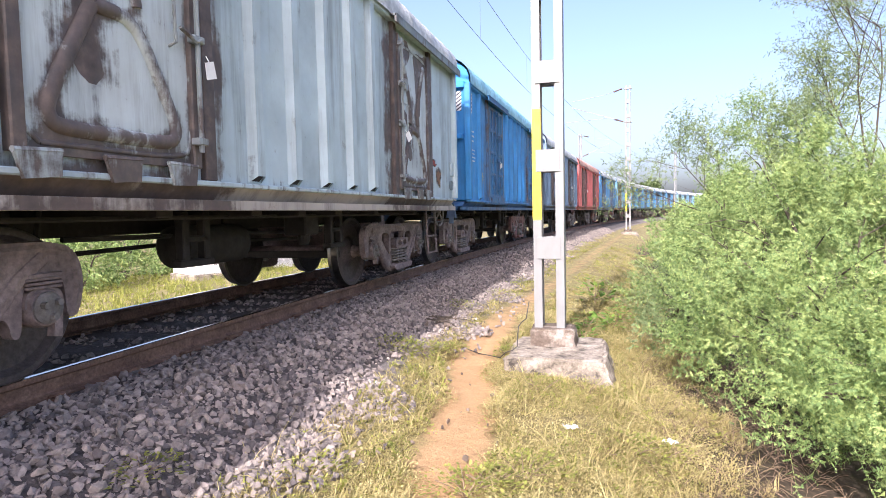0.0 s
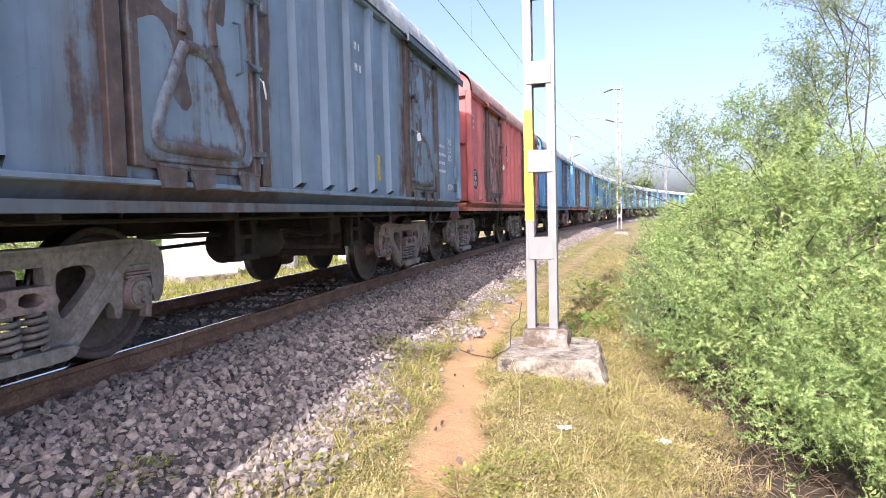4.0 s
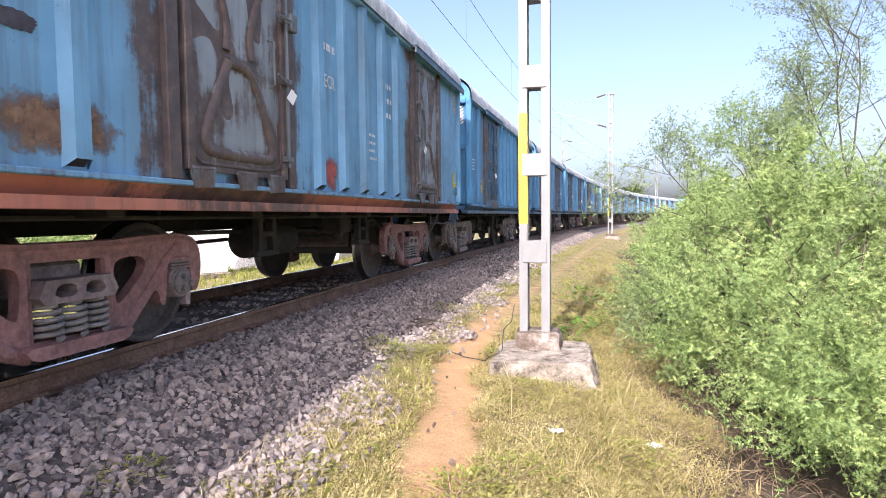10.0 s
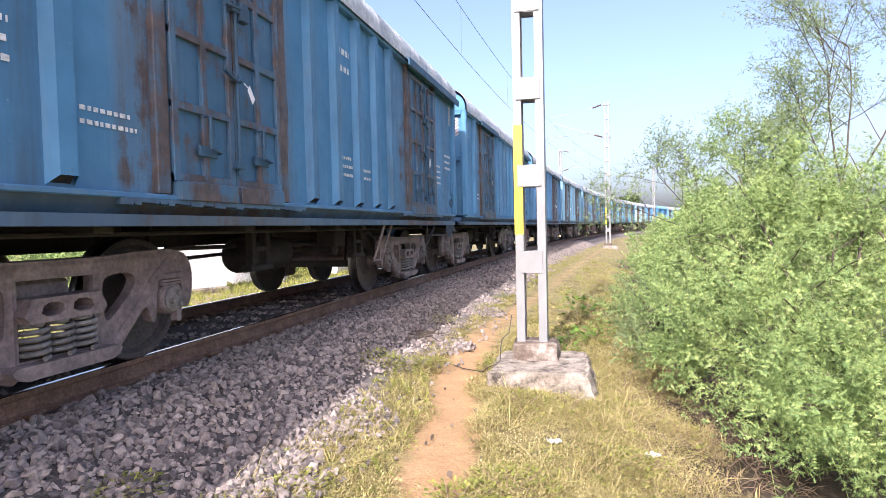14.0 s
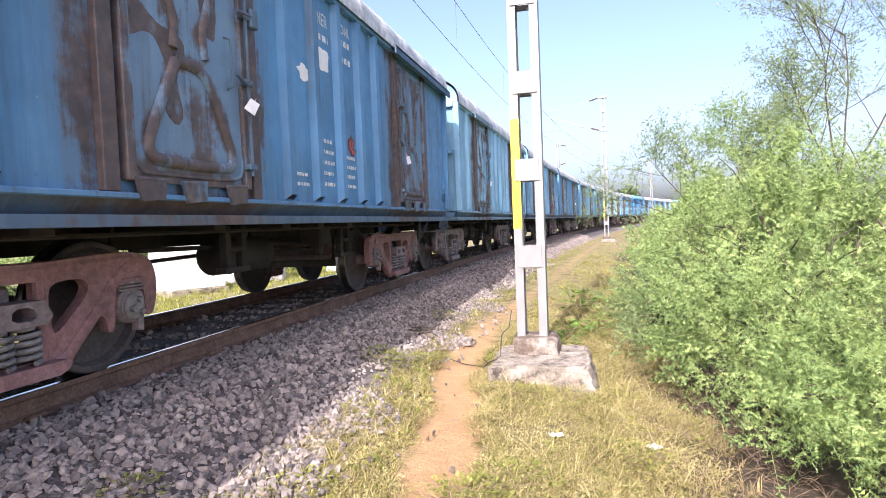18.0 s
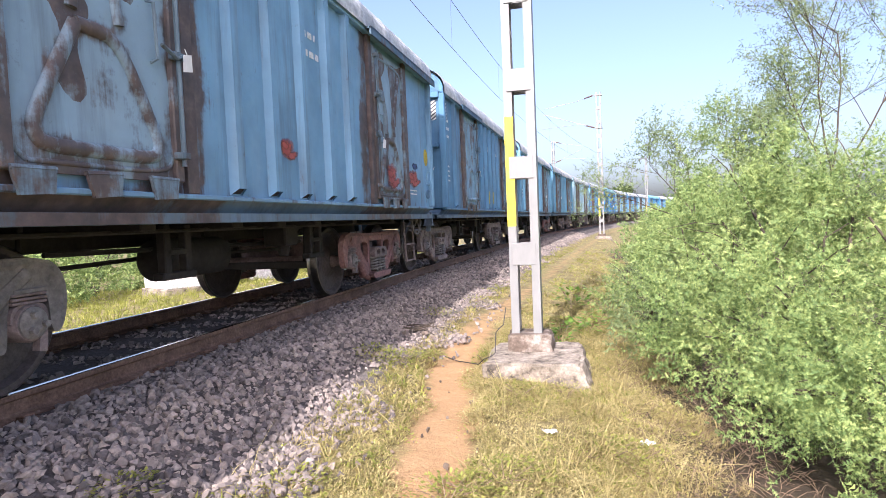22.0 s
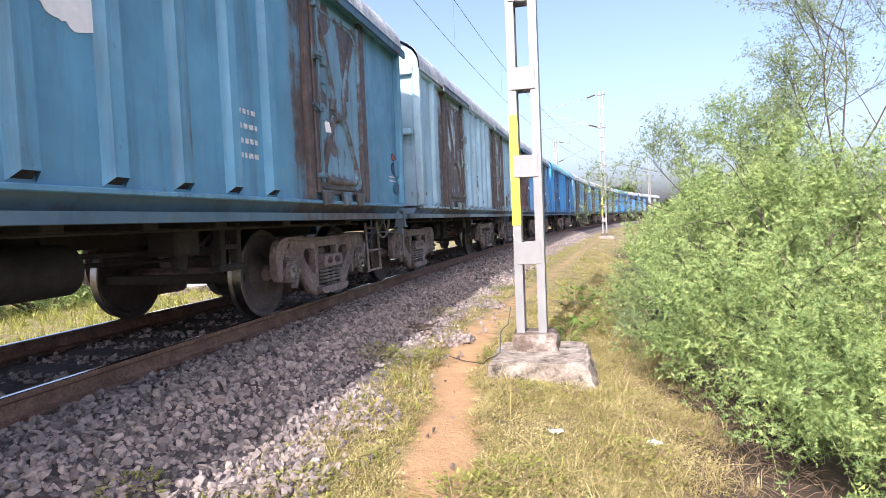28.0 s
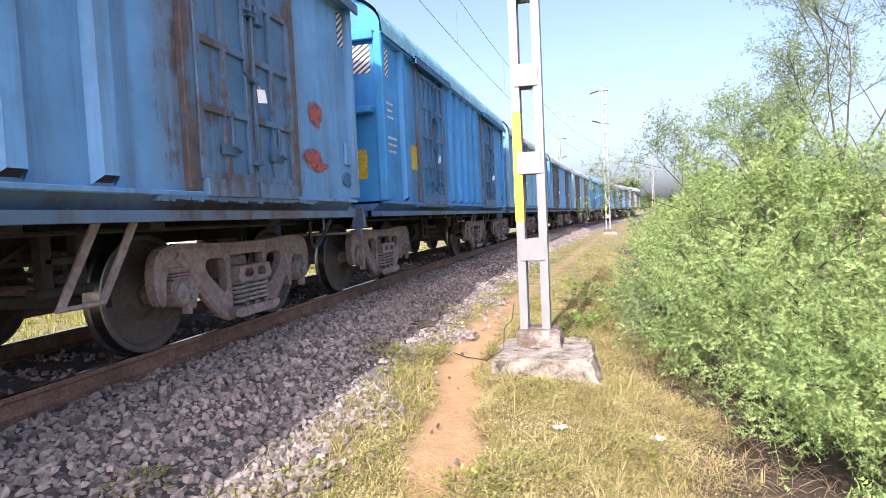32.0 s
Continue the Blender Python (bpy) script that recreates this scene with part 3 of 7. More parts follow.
def end_wall():
    """The end at the leading side, looking towards -y."""
    y = lambda u: u - HALF
    sh = Shape()
    xs = [1.69 * math.sin(math.pi / 2 * (i / 14 - 1)) for i in range(29)]
    top = [(x, arch(x) - 0.03) for x in xs]
    n = len(xs)
    vs = [(x, y(A0 + 0.02), 1.27) for x in xs] + [(x, y(A0 + 0.02), z) for x, z in top] + [(x, y(A0 + 0.06), 1.27) for x in xs] + [(x, y(A0 + 0.06), z) for x, z in top]
    fs = []
    for i in range(n - 1):
        fs += [(i, i + 1, n + i + 1, n + i), (2 * n + i, 3 * n + i, 3 * n + i + 1, 2 * n + i + 1), (n + i, n + i + 1, 3 * n + i + 1, 3 * n + i)]
    sh.add(vs, fs)
    return sh.mesh("end_wall", PAINT)


def end_parts():
    y = lambda u: u - HALF
    stiff = Shape().box(-0.06, 0.06, y(A0 - 0.07), y(A0 + 0.02), 1.3, 3.53, 0, 0.01).mesh("end_stiffener", PAINT)
    beam = Shape().box(-1.58, 1.58, y(A0 - 0.14), y(A0 + 0.015), 2.50, 2.60, 0, 0.015).mesh("end_beam", PAINT)
    rail = Shape().box(-1.62, 1.62, y(A0 - 0.06), y(A0 + 0.025), 3.53, 3.66, 0, 0.01).mesh("end_top_rail", PAINT)
    return stiff, beam, rail


def headstock():
    y = lambda u: u - HALF
    sh = Shape()
    sh.slab([(y(0.34), 1.05), (y(0.56), 1.05), (y(0.58), 1.235), (y(0.55), 1.235), (y(0.34), 1.14)], [], -1.58, 1.58)
    sh.box(-0.32, 0.32, y(0.26), y(0.36), 0.86, 1.12, 0, 0.01)
    return sh.mesh("headstock", PAINT)


def roof():
    y = lambda u: u - HALF
    sh = Shape()
    us = [A0 - 0.06]
    while us[-1] < A1:
        us += [us[-1] + 0.04, us[-1] + 0.06, us[-1] + 0.94]
    us = [u for u in us if u < A1] + [A1 + 0.06]
    xs = [1.74 * math.sin(math.pi / 2 * math.sin(math.pi / 2 * (i / 16 - 1))) for i in range(33)]
    k = len(xs)
    for i, u in enumerate(us):
        lift = 0.006 if i % 3 == 1 else 0.0
        for x in xs:
            sh.v.append((x * (1 + lift * 0.4), y(u), arch(x, 0.74, 3.60, 1.74) + lift))
    for i in range(len(us) - 1):
        for j in range(k - 1):
            sh.f.append((i * k + j, i * k + j + 1, (i + 1) * k + j + 1, (i + 1) * k + j))
            sh.m.append(0)
    return sh.mesh("roof", ROOF, smooth=True)


def hood(u0, u1):
    """Rain hood along the eave over a door."""
    sh = Shape()
    y0, y1 = u0 - HALF, u1 - HALF
    sh.slab([(y0, 3.615), (y1, 3.615), (y1, 3.585), (y0, 3.585)], [], 1.70, 1.79)
    sh.box(1.765, 1.79, y0, y1, 3.50, 3.615, 0, 0.004)
    return sh.mesh("door_hood", PAINT)


def grid_leaf(wide=0.69):
    sh = Shape()
    z0, z1 = 1.36, 3.46
    sh.box(1.655, 1.672, -wide / 2, wide / 2, z0, z1)
    for y0 in (-wide / 2, -0.03, wide / 2 - 0.06):
        sh.box(1.67, 1.702, y0, y0 + 0.06, z0, z1, 0, 0.005)
    for i in range(5):
        z = z0 + (z1 - z0 - 0.06) * i / 4
        sh.box(1.67, 1.700, -wide / 2, wide / 2, z, z + 0.06, 0, 0.005)
    sh.box(1.66, 1.73, -wide / 2 + 0.02, wide / 2 - 0.02, 1.225, 1.36, 0, 0.006)
    me = sh.mesh("door_leaf", PAINT)
    wear = [0.42 if q.co.x > 1.68 else 0.14 for q in me.vertices]
    me.attributes.new("wear", "FLOAT", "POINT").data.foreach_set("value", wear)
    return me


def press_door():
    """A door sheet with a pressed A-frame, a splayed cross above it and a rounded border; rust gathers on the pressings."""
    border = [(-0.50, 1.40), (-0.62, 1.50), (-0.62, 3.24), (-0.48, 3.36), (0.48, 3.36), (0.62, 3.24), (0.62, 1.50), (0.50, 1.40), (-0.50, 1.40)]
    frame_a = [(-0.15, 2.22), (-0.47, 1.60), (-0.43, 1.51), (-0.34, 1.49), (0.34, 1.49), (0.43, 1.51), (0.47, 1.60), (0.15, 2.22), (-0.15, 2.22)]
    arms = [[(s * 0.17, 2.30), (s * 0.14, 2.5), (s * 0.30, 2.9), (s * 0.46, 3.24)] for s in (-1, 1)]
    sh = Shape()
    sh.box(1.640, 1.668, -0.665, 0.665, 1.34, 3.46)
    ys, zs = np.linspace(-0.665, 0.665, 29), np.linspace(1.34, 3.46, 41)
    k = len(zs)
    sh.add([(1.6695 + 0.006 * noise.noise((a * 2.3, b * 2.3, 4.0)), a, b) for a in ys for b in zs], [(i * k + j, i * k + j + 1, (i + 1) * k + j + 1, (i + 1) * k + j) for i in range(len(ys) - 1) for j in range(k - 1)])
    for y0 in (-0.665, 0.585):
        sh.box(1.66, 1.70, y0, y0 + 0.08, 1.34, 3.46, 0, 0.008)
    for pts, r in ((border, 0.017), (frame_a, 0.046), (arms[0], 0.040), (arms[1], 0.040)):
        k0 = len(sh.v)
        fine = []
        for p, q in zip(pts[:-1], pts[1:]):
            fine += [(p[0] + (q[0] - p[0]) * t, p[1] + (q[1] - p[1]) * t) for t in (0.0, 0.25, 0.5, 0.75)]
        fine.append(pts[-1])
        for _ in range(2):
            fine = [fine[0]] + [((p[0] + 2 * q[0] + s[0]) / 4, (p[1] + 2 * q[1] + s[1]) / 4) for p, q, s in zip(fine[:-2], fine[1:-1], fine[2:])] + [fine[-1]]
        sh.tube([(0, a, b) for a, b in fine], r, 14)
        for v in range(k0, len(sh.v)):
            x, a, b = sh.v[v]
            sh.v[v] = (1.668 + x * 0.72, a, b)
    me = sh.mesh("door_panel", PAINT, smooth=True)

    def away(a, b, line):
        best = 9.0
        for (p, q), (r, s) in zip(line[:-1], line[1:]):
            t = max(0.0, min(1.0, ((a - p) * (r - p) + (b - q) * (s - q)) / ((r - p) ** 2 + (s - q) ** 2)))
            best = min(best, math.hypot(a - p - t * (r - p), b - q - t * (s - q)))
        return best
    wear = []
    for q in me.vertices:
        a, b = q.co.y, q.co.z
        legs = math.exp(-(min(away(a, b, frame_a), away(a, b, arms[0]), away(a, b, arms[1])) / 0.07) ** 2)
        rim = math.exp(-(away(a, b, border) / 0.05) ** 2)
        edge = math.exp(-((0.665 - abs(a)) / 0.10) ** 2)
        foot = math.exp(-((b - 1.34) / 0.16) ** 2)
        heart = math.exp(-((a / 0.22) ** 2 + ((b - 1.85) / 0.25) ** 2))
        wear.append(max(0.62 * legs, 0.3 * rim, 0.7 * edge, 0.7 * foot, 0.38 * heart))
    me.attributes.new("wear", "FLOAT", "POINT").data.foreach_set("value", wear)
    return me


def flap():
    sh = Shape()
    sh.slab([(-0.13, 1.36), (0.13, 1.36), (0.11, 1.22), (-0.09, 1.21)], [], 1.69, 1.712)
    sh.tube([(1.70, -0.13, 1.355), (1.70, 0.13, 1.355)], 0.016, 6)
    return sh.mesh("door_flap", PAINT)


def lock_gear():
    sh = Shape()
    sh.tube([(1.73, 0, 1.45), (1.73, 0, 3.4)], 0.016, 6)
    for z in (1.5, 2.2, 2.75, 3.3):
        sh.box(1.69, 1.75, -0.05, 0.05, z, z + 0.05, 0, 0.006)
    sh.tube([(1.74, -0.17, 2.26), (1.745, -0.03, 2.20), (1.75, 0.02, 2.23)], 0.014, 6)
    sh.tube([(1.74, -0.14, 2.78), (1.745, 0.13, 2.80)], 0.018, 6)
    sh.box(1.70, 1.76, 0.04, 0.15, 2.70, 2.86, 0, 0.01)
    return sh.mesh("lock_bar", PAINT)


def hasp():
    sh = Shape()
    sh.tube([(1.70, -0.02, 1.86), (1.745, -0.02, 1.86), (1.745, -0.02, 1.62), (1.745, 0.10, 1.60), (1.70, 0.12, 1.60)], 0.012, 6)
    sh.box(1.69, 1.715, -0.09, 0.11, 1.56, 1.64, 0, 0.004)
    sh.box(1.69, 1.71, 0.03, 0.09, 1.72, 1.84, 0, 0.004)
    return sh.mesh("hasp", PAINT)


def tag_mesh():
    sh = Shape()
    sh.slab([(-0.05, -0.065), (0.05, -0.055), (0.045, 0.062), (-0.04, 0.052)], [], 0, 0.004)
    sh.tube([(0.002, 0.0, 0.055), (-0.02, 0.01, 0.10)], 0.003, 4)
    return sh.mesh("paper_tag", PAPER)


def rounded(pts, times=2):
    """A closed outline with its corners cut round."""
    for _ in range(times):
        out = []
        for p, q in zip(pts, pts[1:] + pts[:1]):
            d = math.hypot(q[0] - p[0], q[1] - p[1])
            k = min(0.25, 0.05 / max(d, 1e-6))
            out += [(p[0] + (q[0] - p[0]) * k, p[1] + (q[1] - p[1]) * k), (q[0] + (p[0] - q[0]) * k, q[1] + (p[1] - q[1]) * k)]
        pts = out
    return pts


def side_frame():
    """A cast bogie side frame: bowed top chord, slanting legs, rounded windows and a spring nest."""
    half = [(0.30, 0.155), (0.44, 0.19), (0.74, 0.47), (0.79, 0.42), (0.80, 0.33), (0.86, 0.33), (0.875, 0.58), (0.93, 0.665), (1.12, 0.665), (1.155, 0.60), (1.16, 0.40),
            (1.24, 0.40), (1.29, 0.56), (1.285, 0.72), (1.22, 0.83), (1.06, 0.875), (0.70, 0.87), (0.30, 0.845)]
    out = rounded(half + [(-a, b) for a, b in reversed(half)])
    win = rounded([(0.36, 0.42), (0.40, 0.40), (0.63, 0.60), (0.66, 0.68), (0.60, 0.73), (0.40, 0.72), (0.345, 0.67)], 2)
    nest = [(-0.275, 0.26), (0.275, 0.26), (0.275, 0.735), (-0.275, 0.735)]
    sh = Shape()
    sh.slab(out, [win, [(-a, b) for a, b in reversed(win)], nest], 1.085, 1.165)
    for a in (1, -1):
        sh.tube([(1.135, a * 0.30, 0.185), (1.135, a * 0.46, 0.245), (1.135, a * 0.72, 0.50), (1.135, a * 0.86, 0.66), (1.135, a * 1.02, 0.78)], 0.055, 10)
        sh.tube([(1.135, a * 0.31, 0.22), (1.135, a * 0.31, 0.78)], 0.04, 8)
        sh.tube([(1.13, a * 1.20, 0.42), (1.13, a * 1.245, 0.58), (1.13, a * 1.235, 0.73), (1.13, a * 1.16, 0.815)], 0.045, 8)
        sh.box(1.06, 1.19, min(a * 0.90, a * 1.13), max(a * 0.90, a * 1.13), 0.66, 0.69, 0, 0.006)
    sh.tube([(1.13, -1.20, 0.80), (1.13, -1.02, 0.835), (1.13, -0.4, 0.81), (1.13, 0.4, 0.81), (1.13, 1.02, 0.835), (1.13, 1.20, 0.80)], 0.045, 8)
    sh.slab(rounded([(-0.36, 0.165), (0.36, 0.165), (0.42, 0.25), (-0.42, 0.25)], 1), [], 1.02, 1.265)
    return sh.mesh("side_frame", STEEL, smooth=True)


def bolster_end():
    """The bolster, whose ends sit on the springs."""
    sh = Shape()
    o = [(-0.26, 0.485), (0.26, 0.485), (0.30, 0.53), (0.25, 0.63), (-0.25, 0.63), (-0.30, 0.53)]
    pockets = [rounded([(-0.20, 0.52), (-0.03, 0.52), (-0.04, 0.60), (-0.17, 0.60)], 1), rounded([(0.03, 0.52), (0.20, 0.52), (0.17, 0.60), (0.04, 0.60)], 1)]
    sh.slab(o, pockets, 1.16, 1.335)
    sh.slab(o, pockets, -1.335, -1.16)
    sh.box(-1.12, 1.12, -0.22, 0.22, 0.50, 0.72, 0, 0.02)
    sh.lathe([(0.70, 0.0), (0.70, 0.22), (0.84, 0.22), (0.84, 0.0)], 16, "z")
    for x in (-0.7, 0.7):
        sh.box(x - 0.12, x + 0.12, -0.12, 0.12, 0.72, 0.80, 0, 0.02)
    return sh.mesh("bolster", STEEL)


def spring(r=0.078, turns=5):
    sh = Shape()
    pts = []
    for i in range(turns * 12 + 1):
        a = 2 * math.pi * i / 12
        pts.append((r * math.cos(a), r * math.sin(a), 0.265 + 0.215 * i / (turns * 12)))
    sh.tube(pts, 0.0165, 6)
    return sh.mesh("spring", STEEL_GREY, smooth=True)


def axle_box():
    """Bearing adapter with its shims, the round bearing housing and a hanging keeper."""
    sh = Shape()
    for k in range(3):
        sh.box(1.05, 1.195 + 0.006 * (k % 2), -0.115, 0.115, 0.598 + 0.024 * k, 0.616 + 0.024 * k, 0, 0.004)
    sh.slab(rounded([(-0.13, 0.47), (0.13, 0.47), (0.12, 0.57), (0.07, 0.60), (-0.07, 0.60), (-0.12, 0.57)], 1), [], 1.05, 1.185)
    sh.lathe([(1.02, 0.0), (1.02, 0.118), (1.18, 0.118), (1.20, 0.105), (1.20, 0.0)], 24, "x", (0, 0, WHEEL_R))
    sh.slab([(0.03, 0.31), (0.085, 0.30), (0.10, 0.46), (0.05, 0.46)], [], 1.15, 1.205)
    return sh.mesh("axle_box", STEEL, smooth=True)


def wheel_mesh():
    """A dished disc wheel; the tread is bright."""
    pr = [(0.80, 0.09), (0.80, 0.16), (0.835, 0.22), (0.845, 0.40), (0.805, 0.435), (0.80, 0.485), (0.803, 0.508), (0.815, 0.513), (0.828, 0.505), (0.84, 0.489),
          (0.932, 0.483), (0.938, 0.474), (0.938, 0.432), (0.925, 0.425), (0.885, 0.40), (0.875, 0.22), (0.92, 0.15), (0.95, 0.13), (0.95, 0.085)]
    mats = [0] * 5 + [1] * 6 + [0] * 7
    sh = Shape()
    sh.lathe(pr, 48, "x", (0, 0, 0), mats)
    return sh.mesh("wheel", WHEEL, TREAD, smooth=True)


def axle_mesh():
    sh = Shape()
    sh.lathe([(-1.2, 0.0), (-1.2, 0.065), (-1.0, 0.07), (-0.97, 0.09), (-0.5, 0.088), (0.5, 0.088), (0.97, 0.09), (1.0, 0.07), (1.2, 0.065), (1.2, 0.0)], 16, "x")
    return sh.mesh("axle", STEEL, smooth=True)


def cap_mesh():
    sh = Shape()
    sh.lathe([(1.18, 0.0), (1.18, 0.098), (1.215, 0.095), (1.225, 0.08), (1.235, 0.045), (1.235, 0.0)], 22, "x")
    for k in range(3):
        a = 2 * math.pi * k / 3
        sh.lathe([(1.215, 0.0), (1.215, 0.024), (1.262, 0.022), (1.262, 0.0)], 6, "x", (0, 0.052 * math.cos(a), 0.052 * math.sin(a)))
    return sh.mesh("end_cap", STEEL_GREY)


def underframe():
    y = lambda u: u - HALF
    sh = Shape()
    sh.box(-1.58, 1.58, y(0.6), y(PITCH - 0.45), 1.17, 1.22)
    sh.box(-0.26, 0.26, y(0.30), y(PITCH - 0.30), 0.86, 1.17, 0, 0.01)
    return sh.mesh("underframe", DARK)


def brake_rigging():
    y = lambda u: u - HALF
    sh = Shape()
    sh.tube([(0.75, y(3.5), 0.86), (0.75, y(7.4), 0.80)], 0.022, 6)
    sh.tube([(0.45, y(3.2), 0.72), (0.45, y(5.0), 0.76), (0.5, y(7.6), 0.70)], 0.02, 6)
    sh.tube([(1.30, y(1.0), 1.0), (1.30, y(9.9), 1.0)], 0.018, 6)
    for u in (3.3, 7.6):
        sh.box(-0.9, 0.9, y(u - 0.05), y(u + 0.05), 0.42, 0.52, 0, 0.01)
        sh.tube([(0.7, y(u), 0.5), (0.7, y(u + 0.08), 1.1)], 0.02, 6)
    for u in (4.35, 6.95):
        sh.box(1.12, 1.20, y(u - 0.16), y(u - 0.08), 0.62, 1.05, 0, 0.008)
        sh.box(1.12, 1.20, y(u + 0.10), y(u + 0.18), 0.62, 1.05, 0, 0.008)
        sh.box(1.10, 1.21, y(u - 0.2), y(u + 0.22), 0.60, 0.66, 0, 0.01)
        sh.box(1.12, 1.20, y(u - 0.14), y(u + 0.16), 0.80, 0.85, 0, 0.01)
    return sh.mesh("brake_rigging", DARK)


def tank():
    sh = Shape()
    sh.lathe([(-0.55, 0.0), (-0.53, 0.10), (-0.45, 0.19), (0.45, 0.19), (0.53, 0.10), (0.55, 0.0)], 20, "y")
    sh.box(-0.02, 0.02, -0.30, -0.26, 0.1, 0.34)
    sh.box(-0.02, 0.02, 0.26, 0.30, 0.1, 0.34)
    return sh.mesh("air_tank", DARK, smooth=True)


def valve_box():
    sh = Shape()
    sh.box(-0.14, 0.14, -0.16, 0.16, 0.78, 1.02, 0, 0.02)
    sh.lathe([(0.66, 0.0), (0.66, 0.05), (0.72, 0.07), (0.80, 0.07)], 12, "z", (0, 0.05, 0))
    sh.tube([(0.0, 0.1, 0.86), (0.0, 0.3, 0.84), (0.0, 0.5, 0.95)], 0.02, 6)
    return sh.mesh("brake_valve", DARK)


def ladder():
    """Steps with three rungs by the trailing corner."""
    sh = Shape()
    for a, z in ((-0.24, 1.0), (0.24, 1.08)):
        sh.tube([(0, a, z), (0.02, a, 0.5), (0.03, a, 0.33)], 0.019, 6)
    for z in (0.345, 0.62, 0.93):
        sh.tube([(0.03, -0.24, z), (0.03, 0.24, z)], 0.015, 6)
    return sh.mesh("step_ladder", STEEL)


def hand_wheel():
    """The parking brake's spoked wheel on the sill."""
    sh = Shape()
    ring = [(0, 0.27 * math.cos(math.pi * i / 14), 0.27 * math.sin(math.pi * i / 14)) for i in range(29)]
    sh.tube(ring, 0.017, 6)
    for k in range(4):
        a = math.pi * (0.22 + k / 2)
        sh.tube([(0, 0, 0), (0.012, 0.13 * math.cos(a), 0.13 * math.sin(a)), (0, 0.265 * math.cos(a), 0.265 * math.sin(a))], 0.012, 6)
    sh.lathe([(-0.12, 0.0), (-0.12, 0.03), (0.03, 0.035), (0.03, 0.0)], 10, "x")
    return sh.mesh("hand_wheel", STEEL_GREY, smooth=True)


def coupler():
    sh = Shape()
    sh.box(-0.09, 0.09, -0.02, 0.5, 0.72, 0.92, 0, 0.02)
    sh.slab([(-0.24, 0.68), (0.02, 0.68), (0.06, 0.74), (0.06, 0.92), (0.0, 0.98), (-0.2, 0.98), (-0.24, 0.9)], [], -0.14, 0.16)
    return sh.mesh("coupler", STEEL)


def hose():
    sh = Shape()
    pts = [(1.28 - 0.1 * math.sin(math.pi * i / 10), -0.32 + 0.06 * i, 1.02 - 0.32 * math.sin(math.pi * i / 10)) for i in range(11)]
    sh.tube(pts, 0.022, 6)
    return sh.mesh("brake_hose", CABLE, smooth=True)


def lever():
    """A tapered bolted bracket on the headstock's face, with a lug for the uncoupling rod."""
    sh = Shape()
    o, q = [(-0.045, 1.19), (0.045, 1.19), (0.075, 0.92), (-0.075, 0.92)], -0.012
    sh.add([(1.40 + x, y, z) for y in (q, q - 0.012) for x, z in o], [(0, 1, 2, 3), (7, 6, 5, 4), (0, 4, 5, 1), (1, 5, 6, 2), (2, 6, 7, 3), (3, 7, 4, 0)])
    for s in (-1, 1):
        sh.add([(1.40 + s * x + dx, y, z) for dx in (-0.006, 0.006) for x, z, y in ((0.045, 1.19, 0), (0.075, 0.92, 0), (0.075, 0.92, -0.09), (0.045, 1.19, -0.035))], [(0, 1, 2, 3), (7, 6, 5, 4), (0, 4, 5, 1), (1, 5, 6, 2), (2, 6, 7, 3), (3, 7, 4, 0)])
    sh.box(1.31, 1.49, -0.11, 0.02, 0.905, 0.922, 0, 0.004)
    sh.box(1.36, 1.44, -0.085, -0.02, 0.79, 0.91, 0, 0.01)
    for x in (-0.022, 0.022):
        for z in (1.08, 1.16):
            sh.lathe([(-0.022, 0.0), (-0.036, 0.012), (-0.024, 0.014)], 6, "y", (1.40 + x, 0, z))
    return sh.mesh("lever_bracket", PAINT)


def lever_rod():
    sh = Shape()
    sh.tube([(0.1, 0.0, 0.83), (1.38, 0.0, 0.84), (1.50, 0.01, 0.845), (1.545, 0.02, 0.81), (1.555, 0.03, 0.44)], 0.016, 6)
    sh.tube([(1.02, 0.02, 1.16), (1.02, 0.0, 0.82)], 0.016, 6)
    return sh.mesh("uncoupling_rod", STEEL_GREY, smooth=True)


def box_plate():
    sh = Shape()
    sh.box(1.70, 1.735, -0.11, 0.11, -0.13, 0.13, 0, 0.012)
    return sh.mesh("label_holder", PAINT)


def round_plate():
    sh = Shape()
    sh.lathe([(1.645, 0.0), (1.645, 0.1), (1.665, 0.1), (1.668, 0.085), (1.66, 0.08), (1.66, 0.0)], 24, "x")
    for v in range(len(sh.v)):
        x, a, b = sh.v[v]
        sh.v[v] = (x, a * 1.3, b * 0.85)
    return sh.mesh("maker_plate", PAINT)


def ledge_mesh():
    """A buckled ledge with a torn lower edge along the foot of the barred doors."""
    rng = random.Random(4)
    low, u = [], -1.15
    while u < 1.1:
        n = u + rng.uniform(0.05, 0.16)
        z = 1.196 + rng.uniform(-0.014, 0.010)
        low += [(u, z), (n - 0.015, z - rng.uniform(0.0, 0.012)), (n - 0.008, z + 0.016)]
        u = n
    return Shape().slab([(low[-1][0], 1.226), (-1.15, 1.226)] + low, [], 1.64, 1.715).mesh("hinge_ledge", PAINT)


